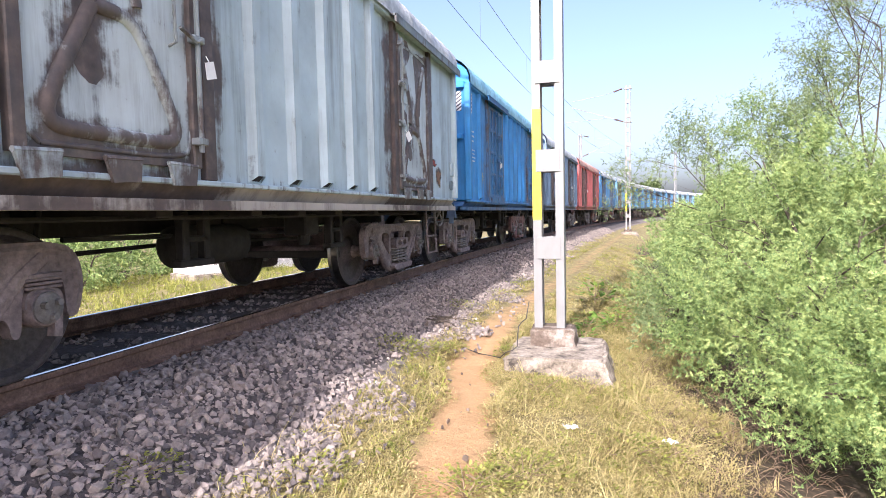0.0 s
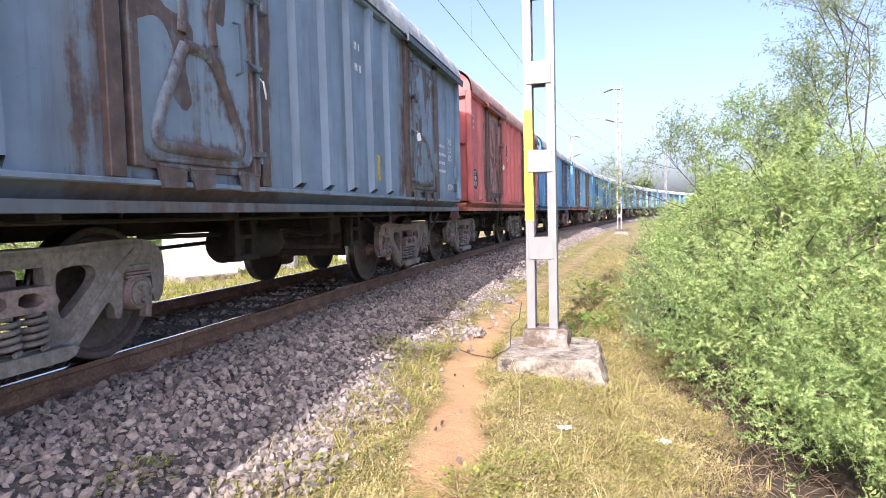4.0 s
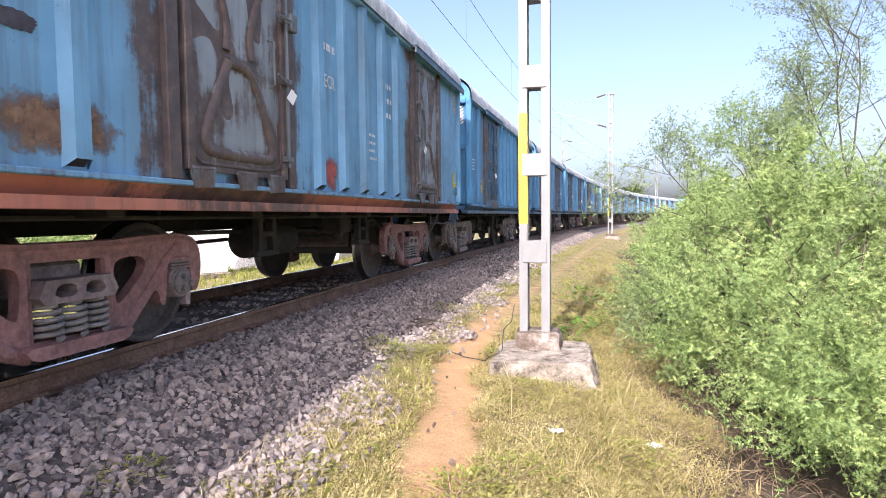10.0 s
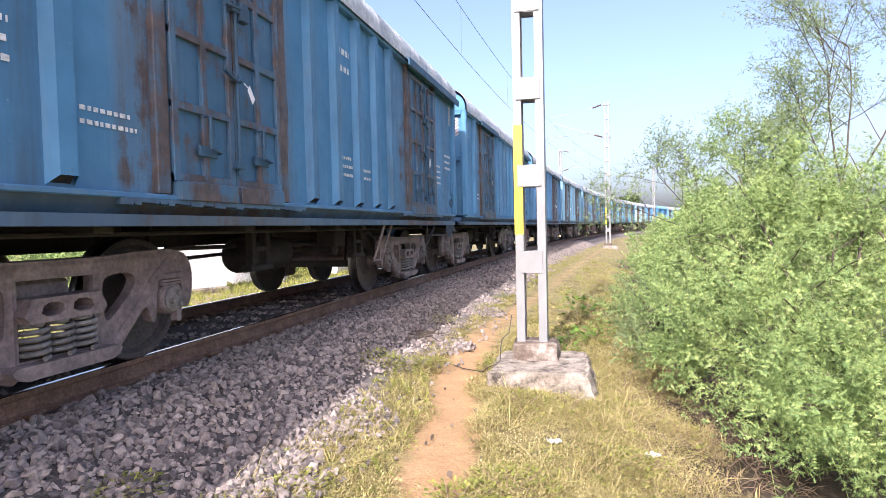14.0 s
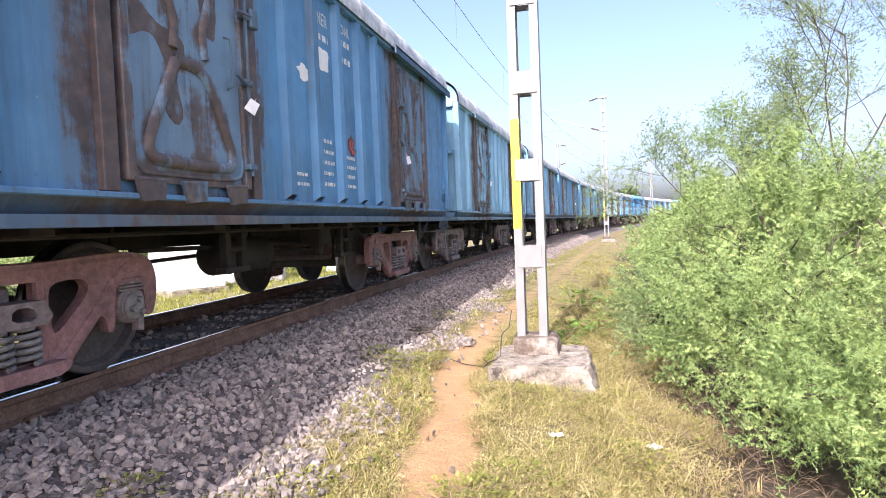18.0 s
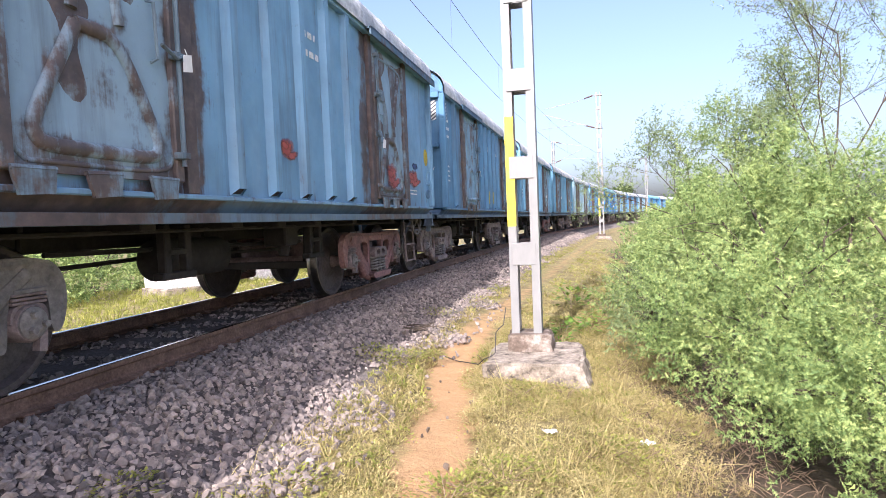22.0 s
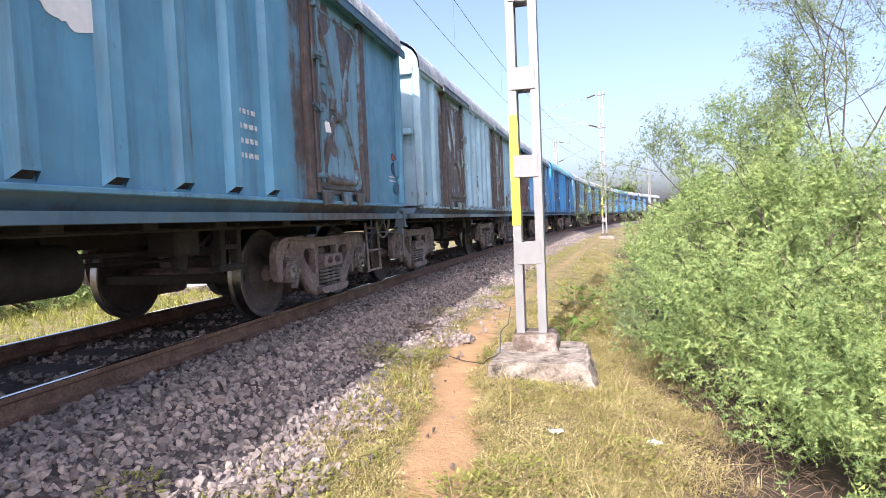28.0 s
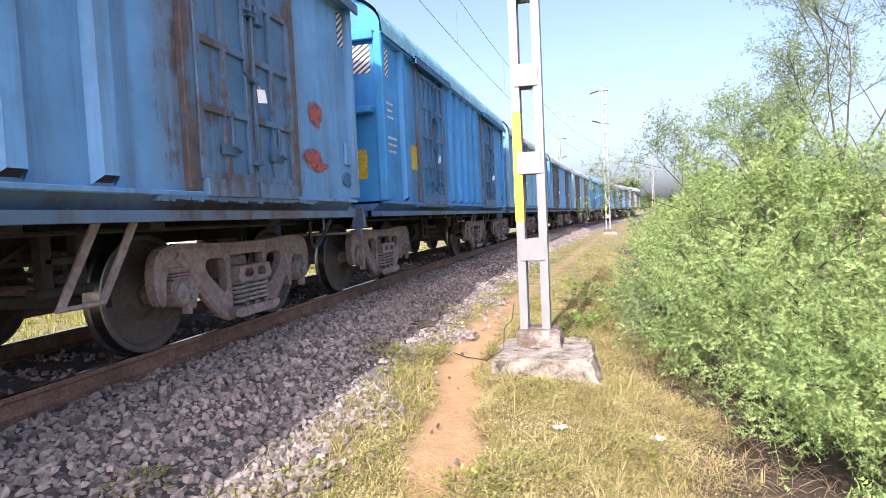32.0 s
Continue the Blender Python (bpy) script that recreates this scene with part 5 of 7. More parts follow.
WAGONS = [
    # leading wagon, always out of view; added only for the shadow it casts
    dict(kind="press", colour=GREY, rust=0.5, label=OLD % "grey"),
    dict(kind="press", colour=GREY, rust=0.36, sill=(0.30, 0.27, 0.24), door=(0.36, 0.41, 0.42), door_rust=0.46, label=OLD % "pale grey-blue", marks=[("red", 9.25, 1.84, 0.2, 0.14), ("stain", 9.48, 1.62, 0.4, 0.4)]),
    dict(kind="grid", colour=BRIGHT, rust=0.12, roof="blue", label=NEWER % "bright blue", bogie=[STEEL, STEEL_RED],
         marks=[*twin(1.60, 1.77), ("bars3", 0.95, 2.6, 0.3, 0.3), ("bars4", 0.98, 2.2, 0.4, 0.3), ("ECR", 9.23, 2.82, 0.9, 0.3), ("bars1", 9.2, 2.53, 0.52, 0.26), ("BCNHL", 10.05, 3.01, 0.8, 0.14), ("bars2", 10.05, 2.69, 0.5, 0.5), ("L.C.\nTARE\nAREA", 9.27, 1.84, 0.7, 0.14), ("bars3", 10.05, 1.95, 0.36, 0.3)], end_marks=[*END, ("yellow_square", 1.2, 1.8, 0.5, 0.42), ("BL", 1.2, 1.8, 1.0, 0.2)]),
    dict(kind="press", colour=SLATE, rust=0.25, door=(0.13, 0.19, 0.26), door_rust=0.4, label=OLD % "slate blue", bogie=[STEEL_GREY, STEEL],
         marks=[("yellow_square", 6.25, 1.62, 0.3, 0.34), ("yellow_square", 6.75, 1.62, 0.3, 0.34), ("R", 0.9, 3.2, 1, 0.16), ("bars2", 5.7, 2.9, 0.4, 0.5), ("bars4", 9.3, 2.0, 0.7, 0.6), ("70.2\n21.0\n33.5", 9.9, 2.2, 0.9, 0.17), ("BCNHL", 9.95, 1.5, 0.8, 0.16)],
         end_marks=[*KB, ("bars4", 1.2, 2.15, 0.5, 0.3)]),
    dict(kind="press", colour=RED, rust=0.3, sill=(0.30, 0.10, 0.06), roof="red", door=(0.28, 0.115, 0.105), door_rust=0.42, label=OLD % "oxide-red", bogie=[STEEL_GREY, STEEL_GREY],
         marks=[("black_disc", 1.05, 1.77, 0.46, 0.46), ("V.T.\nBSP\n8.2.21", 1.05, 1.78, 0.8, 0.13, WHITE_LETTER, X_SHEET + 0.004), ("black_square", 4.68, 2.6, 0.36, 0.62), ("SCR", 4.69, 2.5, 0.75, 0.22, WHITE_LETTER, X_SHEET + 0.004),
                ("black_square", 6.28, 2.55, 0.3, 0.75), ("bars3", 6.28, 2.55, 0.22, 0.6, None, X_SHEET + 0.005), ("black_square", 6.28, 1.62, 0.3, 0.3), ("bars2", 6.28, 1.62, 0.2, 0.18, None, X_SHEET + 0.005),
                ("yellow_square", 10.1, 1.75, 0.16, 0.26), ("bars3", 0.9, 3.05, 0.3, 0.4)]),
    dict(kind="grid", colour=BLUE, rust=0.22, label=NEWER % "blue", bogie=[STEEL_RED, STEEL],
         marks=[*twin(1.72, 1.75), ("bars3", 0.95, 2.6, 0.3, 0.3), ("bars4", 0.98, 2.2, 0.4, 0.3), ("NWR", 9.25, 2.85, 0.8, 0.3), ("bars1", 9.25, 2.55, 0.5, 0.26), ("bars2", 10.05, 2.7, 0.5, 0.45), ("bars3", 6.4, 2.1, 0.34, 0.3), *DATA], end_marks=[*END, *KB]),
    dict(kind="press", colour=(0.11, 0.25, 0.38), rust=0.35, sill=(0.30, 0.11, 0.07), door=(0.17, 0.20, 0.22), door_rust=0.55, label=OLD % "blue", bogie=[STEEL_RED, STEEL_RED],
         marks=[("bars1", 4.62, 2.83, 0.36, 0.22), ("ECR", 4.62, 2.46, 0.7, 0.2), ("red_square", 4.6, 1.48, 0.38, 0.4), ("bars3", 6.4, 2.6, 0.3, 0.6), ("bars4", 5.8, 1.9, 0.36, 0.4), ("red", 0.78, 1.7, 0.2, 0.5), ("stain", 1.35, 1.5, 1.0, 0.4), ("dark", 1.1, 2.0, 0.3, 0.1), ("yellow_square", 10.2, 1.72, 0.26, 0.3)],
         end_marks=END),
    dict(kind="grid", colour=(0.045, 0.165, 0.30), rust=0.2, label=NEWER % "deep blue", bogie=[STEEL, STEEL],
         marks=[*twin(1.72, 1.72), ("bars4", 0.98, 2.2, 0.4, 0.3), ("bars1", 9.3, 2.89, 0.6, 0.28), ("SECR", 9.32, 2.47, 0.75, 0.3), ("BCNHL", 10.05, 2.96, 0.8, 0.13), ("bars2", 10.05, 2.57, 0.52, 0.5), ("L.C.\nTARE\nAREA", 9.3, 1.89, 0.7, 0.13), ("bars3", 10.05, 1.9, 0.3, 0.25)],
         end_marks=[*END, ("yellow_square", 1.2, 1.75, 0.3, 0.3)]),
    dict(kind="grid", colour=(0.05, 0.16, 0.285), rust=0.24, label=NEWER % "dark blue", bogie=[STEEL, STEEL],
         marks=[("bars3", 1.0, 2.0, 0.4, 0.3), ("bars2", 1.8, 1.7, 0.44, 0.16), ("bars2", 5.2, 3.0, 0.4, 0.4), ("bars3", 5.2, 1.75, 0.36, 0.3), ("bars2", 5.8, 1.7, 0.36, 0.2), *DATA], end_marks=END),
    dict(kind="grid", colour=(0.054, 0.17, 0.30), rust=0.22, label=NEWER % "dark blue", bogie=[STEEL, STEEL_GREY],
         marks=[("bars2", 1.8, 1.75, 0.44, 0.2), ("bars2", 4.62, 1.75, 0.36, 0.16), ("bars2", 5.2, 1.75, 0.36, 0.16), ("ECR", 9.3, 2.95, 0.8, 0.3), ("bars1", 9.3, 2.6, 0.5, 0.3), ("bars2", 10.05, 2.85, 0.5, 0.5), ("70.6\n21.0\n33.56", 10.05, 2.15, 0.85, 0.2), ("bars3", 9.3, 2.2, 0.4, 0.6), ("bars5", 9.6, 1.62, 0.4, 0.3)], end_marks=END),
    dict(kind="press", colour=(0.062, 0.17, 0.305), rust=0.3, door=(0.10, 0.17, 0.25), door_rust=0.42, label=OLD % "dark blue", bogie=[STEEL_RED, STEEL_RED],
         marks=[("V T", 0.74, 1.86, 0.8, 0.12), ("bars1", 0.78, 1.74, 0.3, 0.12), ("bars2", 0.78, 1.46, 0.4, 0.15), ("NER", 5.2, 3.3, 0.65, 0.2), ("bars1", 5.2, 3.1, 0.36, 0.2), ("paper", 5.2, 2.86, 0.22, 0.24), ("CNHL", 5.8, 3.36, 0.6, 0.16), ("bars2", 5.8, 3.1, 0.36, 0.4), ("white_ragged", 4.72, 2.6, 0.22, 0.16), ("bars5", 5.2, 1.72, 0.34, 0.6), ("bars4", 5.8, 1.66, 0.36, 0.46), ("bars2", 4.62, 1.5, 0.25, 0.2), ("red", 5.85, 2.0, 0.2, 0.3)],
         end_marks=[("white_square", 1.2, 3.22, 0.5, 0.3)]),
    dict(kind="press", colour=TEAL, rust=0.34, door=(0.17, 0.33, 0.44), door_rust=0.42, label=OLD % "pale teal-blue", bogie=[STEEL, STEEL], marks=[("red_square", 10.2, 1.44, 0.26, 0.17), ("red", 8.2, 1.7, 0.42, 0.24, None, 1.70), ("red", 9.5, 1.72, 0.4, 0.14)]),
    dict(kind="press", colour=(0.115, 0.235, 0.35), rust=0.38, door=(0.17, 0.26, 0.33), door_rust=0.4, label=OLD % "patchy blue", bogie=[STEEL_GREY, STEEL_RED],
         marks=[("red", 5.2, 1.78, 0.28, 0.28), ("red", 9.35, 1.74, 0.6, 0.32), ("red", 8.12, 1.70, 0.5, 0.44, None, 1.70), ("yellow_disc", 10.2, 2.17, 0.24, 0.3), ("bars2", 9.4, 1.5, 0.4, 0.12), ("blue", 9.5, 1.95, 0.4, 0.14), ("red", 1.75, 1.8, 0.2, 0.18), ("bars2", 5.8, 2.95, 0.36, 0.4)]),
    dict(kind="press", colour=(0.062, 0.165, 0.275), rust=0.22, door=(0.13, 0.24, 0.33), door_rust=0.3, label=OLD % "mid-blue", bogie=[STEEL, STEEL],
         marks=[("bars3", 0.95, 2.95, 0.3, 0.5), ("bars4", 0.95, 2.0, 0.3, 0.4), ("N R", 5.2, 2.98, 0.8, 0.24), ("bars1", 5.2, 2.78, 0.24, 0.1), ("yellow_square", 5.2, 1.62, 0.38, 0.36), ("yellow_square", 5.8, 1.62, 0.38, 0.36), ("bars2", 6.4, 2.81, 0.34, 0.5), ("70.1\n21.05\n33.58", 6.4, 1.6, 0.75, 0.13), ("white_ragged", 4.62, 2.4, 0.2, 0.1)], end_marks=[*END, *KB, ("AIR BRAKE\nWHEN EMPTY\nRETURN TO", 1.22, 2.08, 0.85, 0.1)]),
    dict(kind="press", colour=(0.115, 0.265, 0.38), rust=0.26, door=(0.19, 0.33, 0.41), door_rust=0.42, label=OLD % "light blue", bogie=[STEEL_GREY, STEEL], marks=[("bars3", 1.1, 2.0, 0.4, 0.4)], end_marks=END),
    dict(kind="press", colour=(0.075, 0.21, 0.315), rust=0.28, door=(0.12, 0.24, 0.32), door_rust=0.45, label=OLD % "light blue", bogie=[STEEL_RED, STEEL],
         marks=[("yellow_disc", 1.76, 2.3, 0.58, 0.56), ("WITH TWIN\nPIPE", 1.76, 2.3, 0.62, 0.13, BLACK_LETTER, X_SHEET + 0.005), ("yellow_square", 1.76, 1.72, 0.62, 0.34), ("STEEL", 1.76, 1.72, 0.8, 0.2, BLACK_LETTER, X_SHEET + 0.005), ("white_ragged", 4.66, 2.3, 0.44, 0.3), ("red", 10.15, 1.98, 0.2, 0.13), ("blue", 10.16, 1.8, 0.27, 0.26), ("bars2", 10.1, 1.64, 0.3, 0.12), ("bars4", 6.4, 1.8, 0.3, 0.5)]),
    dict(kind="press", colour=(0.245, 0.38, 0.455), rust=0.42, door=(0.32, 0.40, 0.43), door_rust=0.72, label=OLD % "pale blue", bogie=[STEEL, STEEL],
         marks=[("red_square", 0.78, 1.48, 0.38, 0.11), ("stain", 5.18, 1.74, 0.46, 0.85), ("dark_bars3", 5.18, 1.95, 0.4, 0.34, None, X_SHEET + 0.004), ("paper", 5.19, 1.67, 0.2, 0.22, None, X_SHEET + 0.006), ("red", 5.74, 1.5, 0.34, 0.3), ("dark", 5.76, 2.02, 0.1, 0.08), ("blue", 5.76, 1.92, 0.18, 0.13), ("dark_bars2", 5.78, 1.8, 0.26, 0.12), ("dark", 9.7, 2.3, 0.07, 0.08), ("stain", 9.75, 1.55, 0.4, 0.5), ("red", 10.15, 1.75, 0.16, 0.14)]),
    dict(kind="grid", colour=(0.085, 0.22, 0.40), rust=0.25, odd_leaf=(0.14, 0.058, 0.055), label="blue covered goods wagon with one rust-red barred door leaf", bogie=[STEEL, STEEL],
         marks=[("yellow_disc", 1.30, 1.92, 0.36, 0.42), ("dark_bars3", 1.30, 1.93, 0.26, 0.2, None, X_SHEET + 0.005), ("red", 0.95, 1.62, 0.3, 0.2), ("red", 1.75, 1.62, 0.3, 0.2), ("N C", 4.62, 2.75, 0.6, 0.28), ("R", 5.2, 2.75, 0.8, 0.24), ("bars1", 4.62, 2.4, 0.34, 0.28), ("bars4", 5.8, 2.6, 0.36, 0.8), ("red", 9.4, 1.65, 0.5, 0.26), ("red_square", 9.5, 2.15, 0.4, 0.32), ("bars3", 5.2, 2.0, 0.36, 0.5)],
         end_marks=[*END, ("yellow_square", 1.2, 1.66, 0.36, 0.36), ("U3", 1.2, 1.6, 0.8, 0.14)]),
    dict(kind="grid", colour=BRIGHT, rust=0.12, roof="blue", label=NEWER % "bright blue", bogie=[STEEL, STEEL],
         marks=[("bars3", 0.95, 2.6, 0.3, 0.3), ("yellow_square", 2.0, 2.0, 0.34, 0.4), ("bars3", 1.0, 2.1, 0.4, 0.3)], end_marks=[*END, ("yellow_square", 1.2, 1.8, 0.5, 0.42)]),
    dict(kind="press", colour=(0.10, 0.22, 0.33), rust=0.3, label=OLD % "dull blue"),
    dict(kind="press", colour=(0.075, 0.2, 0.35), rust=0.3, label=OLD % "mid-blue"),
    dict(kind="press", colour=(0.15, 0.26, 0.34), rust=0.4, label=OLD % "dull blue"),
    dict(kind="grid", colour=BRIGHT, rust=0.12, roof="blue", label=NEWER % "bright blue", end_marks=END),
    dict(kind="grid", colour=BLUE, rust=0.2, label=NEWER % "blue", end_marks=END),
    dict(kind="press", colour=(0.07, 0.2, 0.36), rust=0.3, label=OLD % "mid-blue"),
    dict(kind="press", colour=(0.2, 0.25, 0.26), rust=0.4, label=OLD % "weathered grey"),
]
TRAIN = [build_wagon(spec, i) for i, spec in enumerate(WAGONS)]


def motions():
    """The train rolls towards -y round the bend, its wheels turning."""
    spin = [(t / 10, run(t / 10) / WHEEL_R) for t in range(0, 321)]
    for i, (w, axles) in enumerate(TRAIN):
        rows = []
        for t in range(0, 33):
            x, y, a = bend(PITCH * (i - 1.5) - run(t), 0)
            rows.append((t, pose(x, y, 0, 0, 0, a)))
        walk(w, rows)
        for ax in axles:
            at = ax.matrix_basis.translation.copy()
            walk(ax, [(t, pose(*at, math.degrees(a))) for t, a in spin])


# ---------------------------------------------------------------- masts and wires
def mast_parts(height, z0, wide=0.325, deep=0.2):
    """Two channels facing one another, joined by batten plates."""
    h = wide / 2
    chan = {}
    d = deep / 2
    for s in (-1, 1):
        o = [(h, -d), (h, d), (h - 0.088, d), (h - 0.088, d - 0.011), (h - 0.009, d - 0.011), (h - 0.009, -d + 0.011), (h - 0.088, -d + 0.011), (h - 0.088, -d)]
        vs = [(s * x, y, z) for z in (z0, height) for x, y in o]
        fs = [(i, (i + 1) % 8, (i + 1) % 8 + 8, i + 8) for i in range(8)]
        for k in (0, 8):
            fs += [(k + 1, k + 2, k + 3, k + 4), (k, k + 1, k + 4, k + 5), (k, k + 5, k + 6, k + 7)]
        chan[s] = Shape().add(vs, fs).mesh("channel", GALV)
    plate = Shape().box(-h + 0.035, h - 0.035, -0.006, 0.006, 0, 0.235, 0, 0.002).mesh("batten_plate", GALV)
    band = Shape().slab([(-deep / 2 - 0.004, 0.90), (-deep / 2 + 0.16, 0.90), (-deep / 2 + 0.16, 2.08), (-deep / 2 - 0.004, 2.08)], [], -h - 0.004, -h)
    band.box(-h - 0.004, -h + 0.089, -deep / 2 - 0.004, -deep / 2, 0.90, 2.08)
    return chan, plate, band.mesh("yellow_band", YELLOW)


MAST_CH, MAST_PLATE, MAST_BAND = mast_parts(9.1, -0.30)


def build_cantilever(m, w):
    """Bracket that carries the wires over the track."""
    reach = -w + 0.25
    sh = Shape().tube([(-0.2, 0, 6.75), (reach, 0, 7.95)], 0.024, 8)
    part("bracket_tube", sh.mesh("bracket_tube", GALV, smooth=True), m)
    part("stay_tube", Shape().tube([(-0.2, 0, 8.95), (-1.5, 0, 8.6), (reach, 0, 8.32)], 0.016, 8).mesh("stay_tube", GALV, smooth=True), m)
    part("steady_arm", Shape().tube([(-1.1, 0, 7.1), (reach - 0.4, 0, 6.95), (reach, 0, 6.68)], 0.015, 6).mesh("steady_arm", GALV, smooth=True), m)
    ins = Shape().lathe([(-0.30, 0.0)] + [(-0.30 + 0.03 * i, 0.03 if i % 2 else 0.065) for i in range(20)] + [(0.30, 0.0)], 12, "x")
    me = ins.mesh("insulator", PORCELAIN, smooth=True)
    ang = math.degrees(math.atan2(1.2, reach + 0.2))
    part("insulator", me, m, at=pose(-0.55, 0, 6.87, 0, 19, 0))
    part("insulator", me, m, at=pose(-0.62, 0, 8.84, 0, -16, 0))


def build_mast(y, w, side, label, detail=True):
    x = float(w + shift(y))
    a = -math.degrees(y / R)
    m = empty("overhead_line_mast", pose(x, y, 0, 0, 0, a + (180 if side < 0 else 0)), label, "mast", "overhead line masts")
    for s in (-1, 1):
        part("channel", MAST_CH[s], m)
    z = 0.48
    k = 0
    while z < 8.8:
        for yy in (-0.107, 0.107):
            part("batten_plate", MAST_PLATE, m, at=pose(0, yy, z))
        z += 0.933
        k += 1
    part("yellow_band", MAST_BAND, m, "yellow painted band")
    part("top_clamp", Shape().box(-0.24, 0.24, -0.13, 0.13, 8.86, 8.93, 0, 0.01).mesh("top_clamp", GALV), m)
    part("bracket_clamp", Shape().box(-0.24, 0.24, -0.13, 0.13, 6.70, 6.76, 0, 0.01).mesh("bracket_clamp", GALV), m)
    build_cantilever(m, w if side > 0 else -w)
    return m


build_mast(6.62, 3.82, 1, "white-painted battened steel mast with a yellow band, on a concrete footing")
build_mast(41.6, 3.87, 1, "white-painted battened steel mast with a yellow band, beside the path")
build_mast(92.0, 3.87, 1, "white-painted battened steel mast beside the bend")
build_mast(66.0, -3.3, -1, "white-painted battened steel mast behind the train")


def build_footing(x, y, z, big):
    f = empty("mast_footing", pose(x, y, z), "weathered whitewashed concrete mast footing with a chipped flank", "footing", "mast footings")
    bm = bmesh.new()
    bmesh.ops.create_cube(bm, size=1)
    bmesh.ops.bevel(bm, geom=bm.edges[:], offset=0.03, segments=2, affect="EDGES")
    bmesh.ops.subdivide_edges(bm, edges=[e for e in bm.edges if e.calc_length() > 0.3], cuts=11, use_grid_fill=True)
    for q in bm.verts:
        u = 1 + (0.5 - q.co.z) * (0.42 if q.co.x > 0 else 0.16)
        p = Vector((q.co.x * 0.97 * u, q.co.y * 1.10 * (1 + (0.5 - q.co.z) * 0.12), q.co.z * 0.62 - 0.31))
        chip = noise.noise(p * 5.0) * 0.045 + noise.noise(p * 15) * 0.022
        q.co = p + Vector((p.x, p.y, 0)).normalized() * chip + Vector((0, 0, chip * 0.35))
    me = bpy.data.meshes.new("block")
    bm.to_mesh(me)
    bm.free()
    me.materials.append(FOUND)
    me.shade_flat()
    part("block", me, f)
    bm = bmesh.new()
    bmesh.ops.create_cube(bm, size=1)
    bmesh.ops.bevel(bm, geom=bm.edges[:], offset=0.05, segments=2, affect="EDGES")
    bmesh.ops.subdivide_edges(bm, edges=[e for e in bm.edges if e.calc_length() > 0.3], cuts=4, use_grid_fill=True)
    for q in bm.verts:
        u = 1 - 0.10 * (q.co.z + 0.5)
        p = Vector((q.co.x * 0.50 * u, q.co.y * 0.46 * u, q.co.z * 0.19 + 0.085))
        q.co = p + Vector((p.x, p.y, 0)) * (noise.noise(p * 9) * 0.12)
    me = bpy.data.meshes.new("muff")
    bm.to_mesh(me)
    bm.free()
    me.materials.append(MUFF)
    me.shade_flat()
    part("muff", me, f, "mud-stained concrete collar", pose(-0.06, 0.22, 0.0))
    return f


build_footing(3.965, 6.40, -0.45, True)
build_footing(float(3.87 + shift(41.6)) + 0.05, 41.5, -0.45, True)


def build_wire(name, w, zs, r, label):
    sh = Shape()
    pts = []
    for i in range(90):
        s = -20 + i * 3.0
        k = (s - 6.62) / 35.0
        sway = w + 0.12 * math.cos(k * math.pi)
        x, y, _ = bend(s, sway)
        sag = 4 * (k % 1) * (1 - k % 1)
        pts.append((x, y, zs[0] - zs[1] * sag))
    sh.tube(pts, r, 6)
    return tagged(new(name, sh.mesh(name, WIRE, smooth=True)), label, "wire", kind="structure")


build_wire("contact_wire", 0.08, (6.68, 0.05), 0.008, "dark contact wire over the track")
build_wire("catenary_wire", 0.08, (8.32, 0.12), 0.009, "dark catenary wire over the track")
for i in range(0, 11):
    s = 2.0 + i * 8.8
    k = (s - 6.62) / 35.0
    x, y, _ = bend(s, 0.08 + 0.12 * math.cos(k * math.pi))
    tagged(new("dropper_wire", Shape().tube([(x, y, 6.64), (x, y, 8.24)], 0.004, 5).mesh("dropper_wire", WIRE)), "thin dropper between the overhead wires", "wire", "dropper wires", "structure")

cable_pts = [(3.655, 6.50, 0.02), (3.64, 6.47, -0.08), (3.63, 6.44, -0.16), (3.58, 6.42, -0.20), (3.55, 6.40, -0.24), (3.555, 6.3, -0.32), (3.56, 6.22, -0.42), (3.52, 6.15, -0.445), (3.45, 6.15, -0.47),
             (3.38, 6.2, -0.54), (3.1, 6.5, -0.58), (2.9, 6.7, -0.575), (2.72, 6.85, -0.555), (2.6, 7.0, -0.53), (2.42, 7.2, -0.44), (2.3, 7.45, -0.37)]
tagged(new("earth_cable", Shape().tube(cable_pts, 0.0055, 6).mesh("earth_cable", CABLE, smooth=True)), "thin black cable looping from the mast to the track", "cable")


# ---------------------------------------------------------------- ballast
def stone_shapes(count, seed):
    """A few angular stones, each about 1 across."""
    rng = random.Random(seed)
    out = []
    for _ in range(count):
        bm = bmesh.new()
        sx, sy, sz = rng.uniform(0.8, 1.25), rng.uniform(0.7, 1.0), rng.uniform(0.5, 0.8)
        for _ in range(11):
            d = Vector((rng.gauss(0, 1), rng.gauss(0, 1), rng.gauss(0, 1))).normalized() * rng.uniform(0.42, 0.55)
            bm.verts.new((d.x * sx, d.y * sy, d.z * sz))
        bmesh.ops.convex_hull(bm, input=bm.verts)
        loose = [q for q in bm.verts if not q.link_faces]
        bmesh.ops.delete(bm, geom=loose, context="VERTS")
        bmesh.ops.triangulate(bm, faces=bm.faces[:])
        bm.verts.index_update()
        out.append((np.array([q.co[:] for q in bm.verts]), np.array([[q.index for q in f.verts] for f in bm.faces])))
        bm.free()
    return out


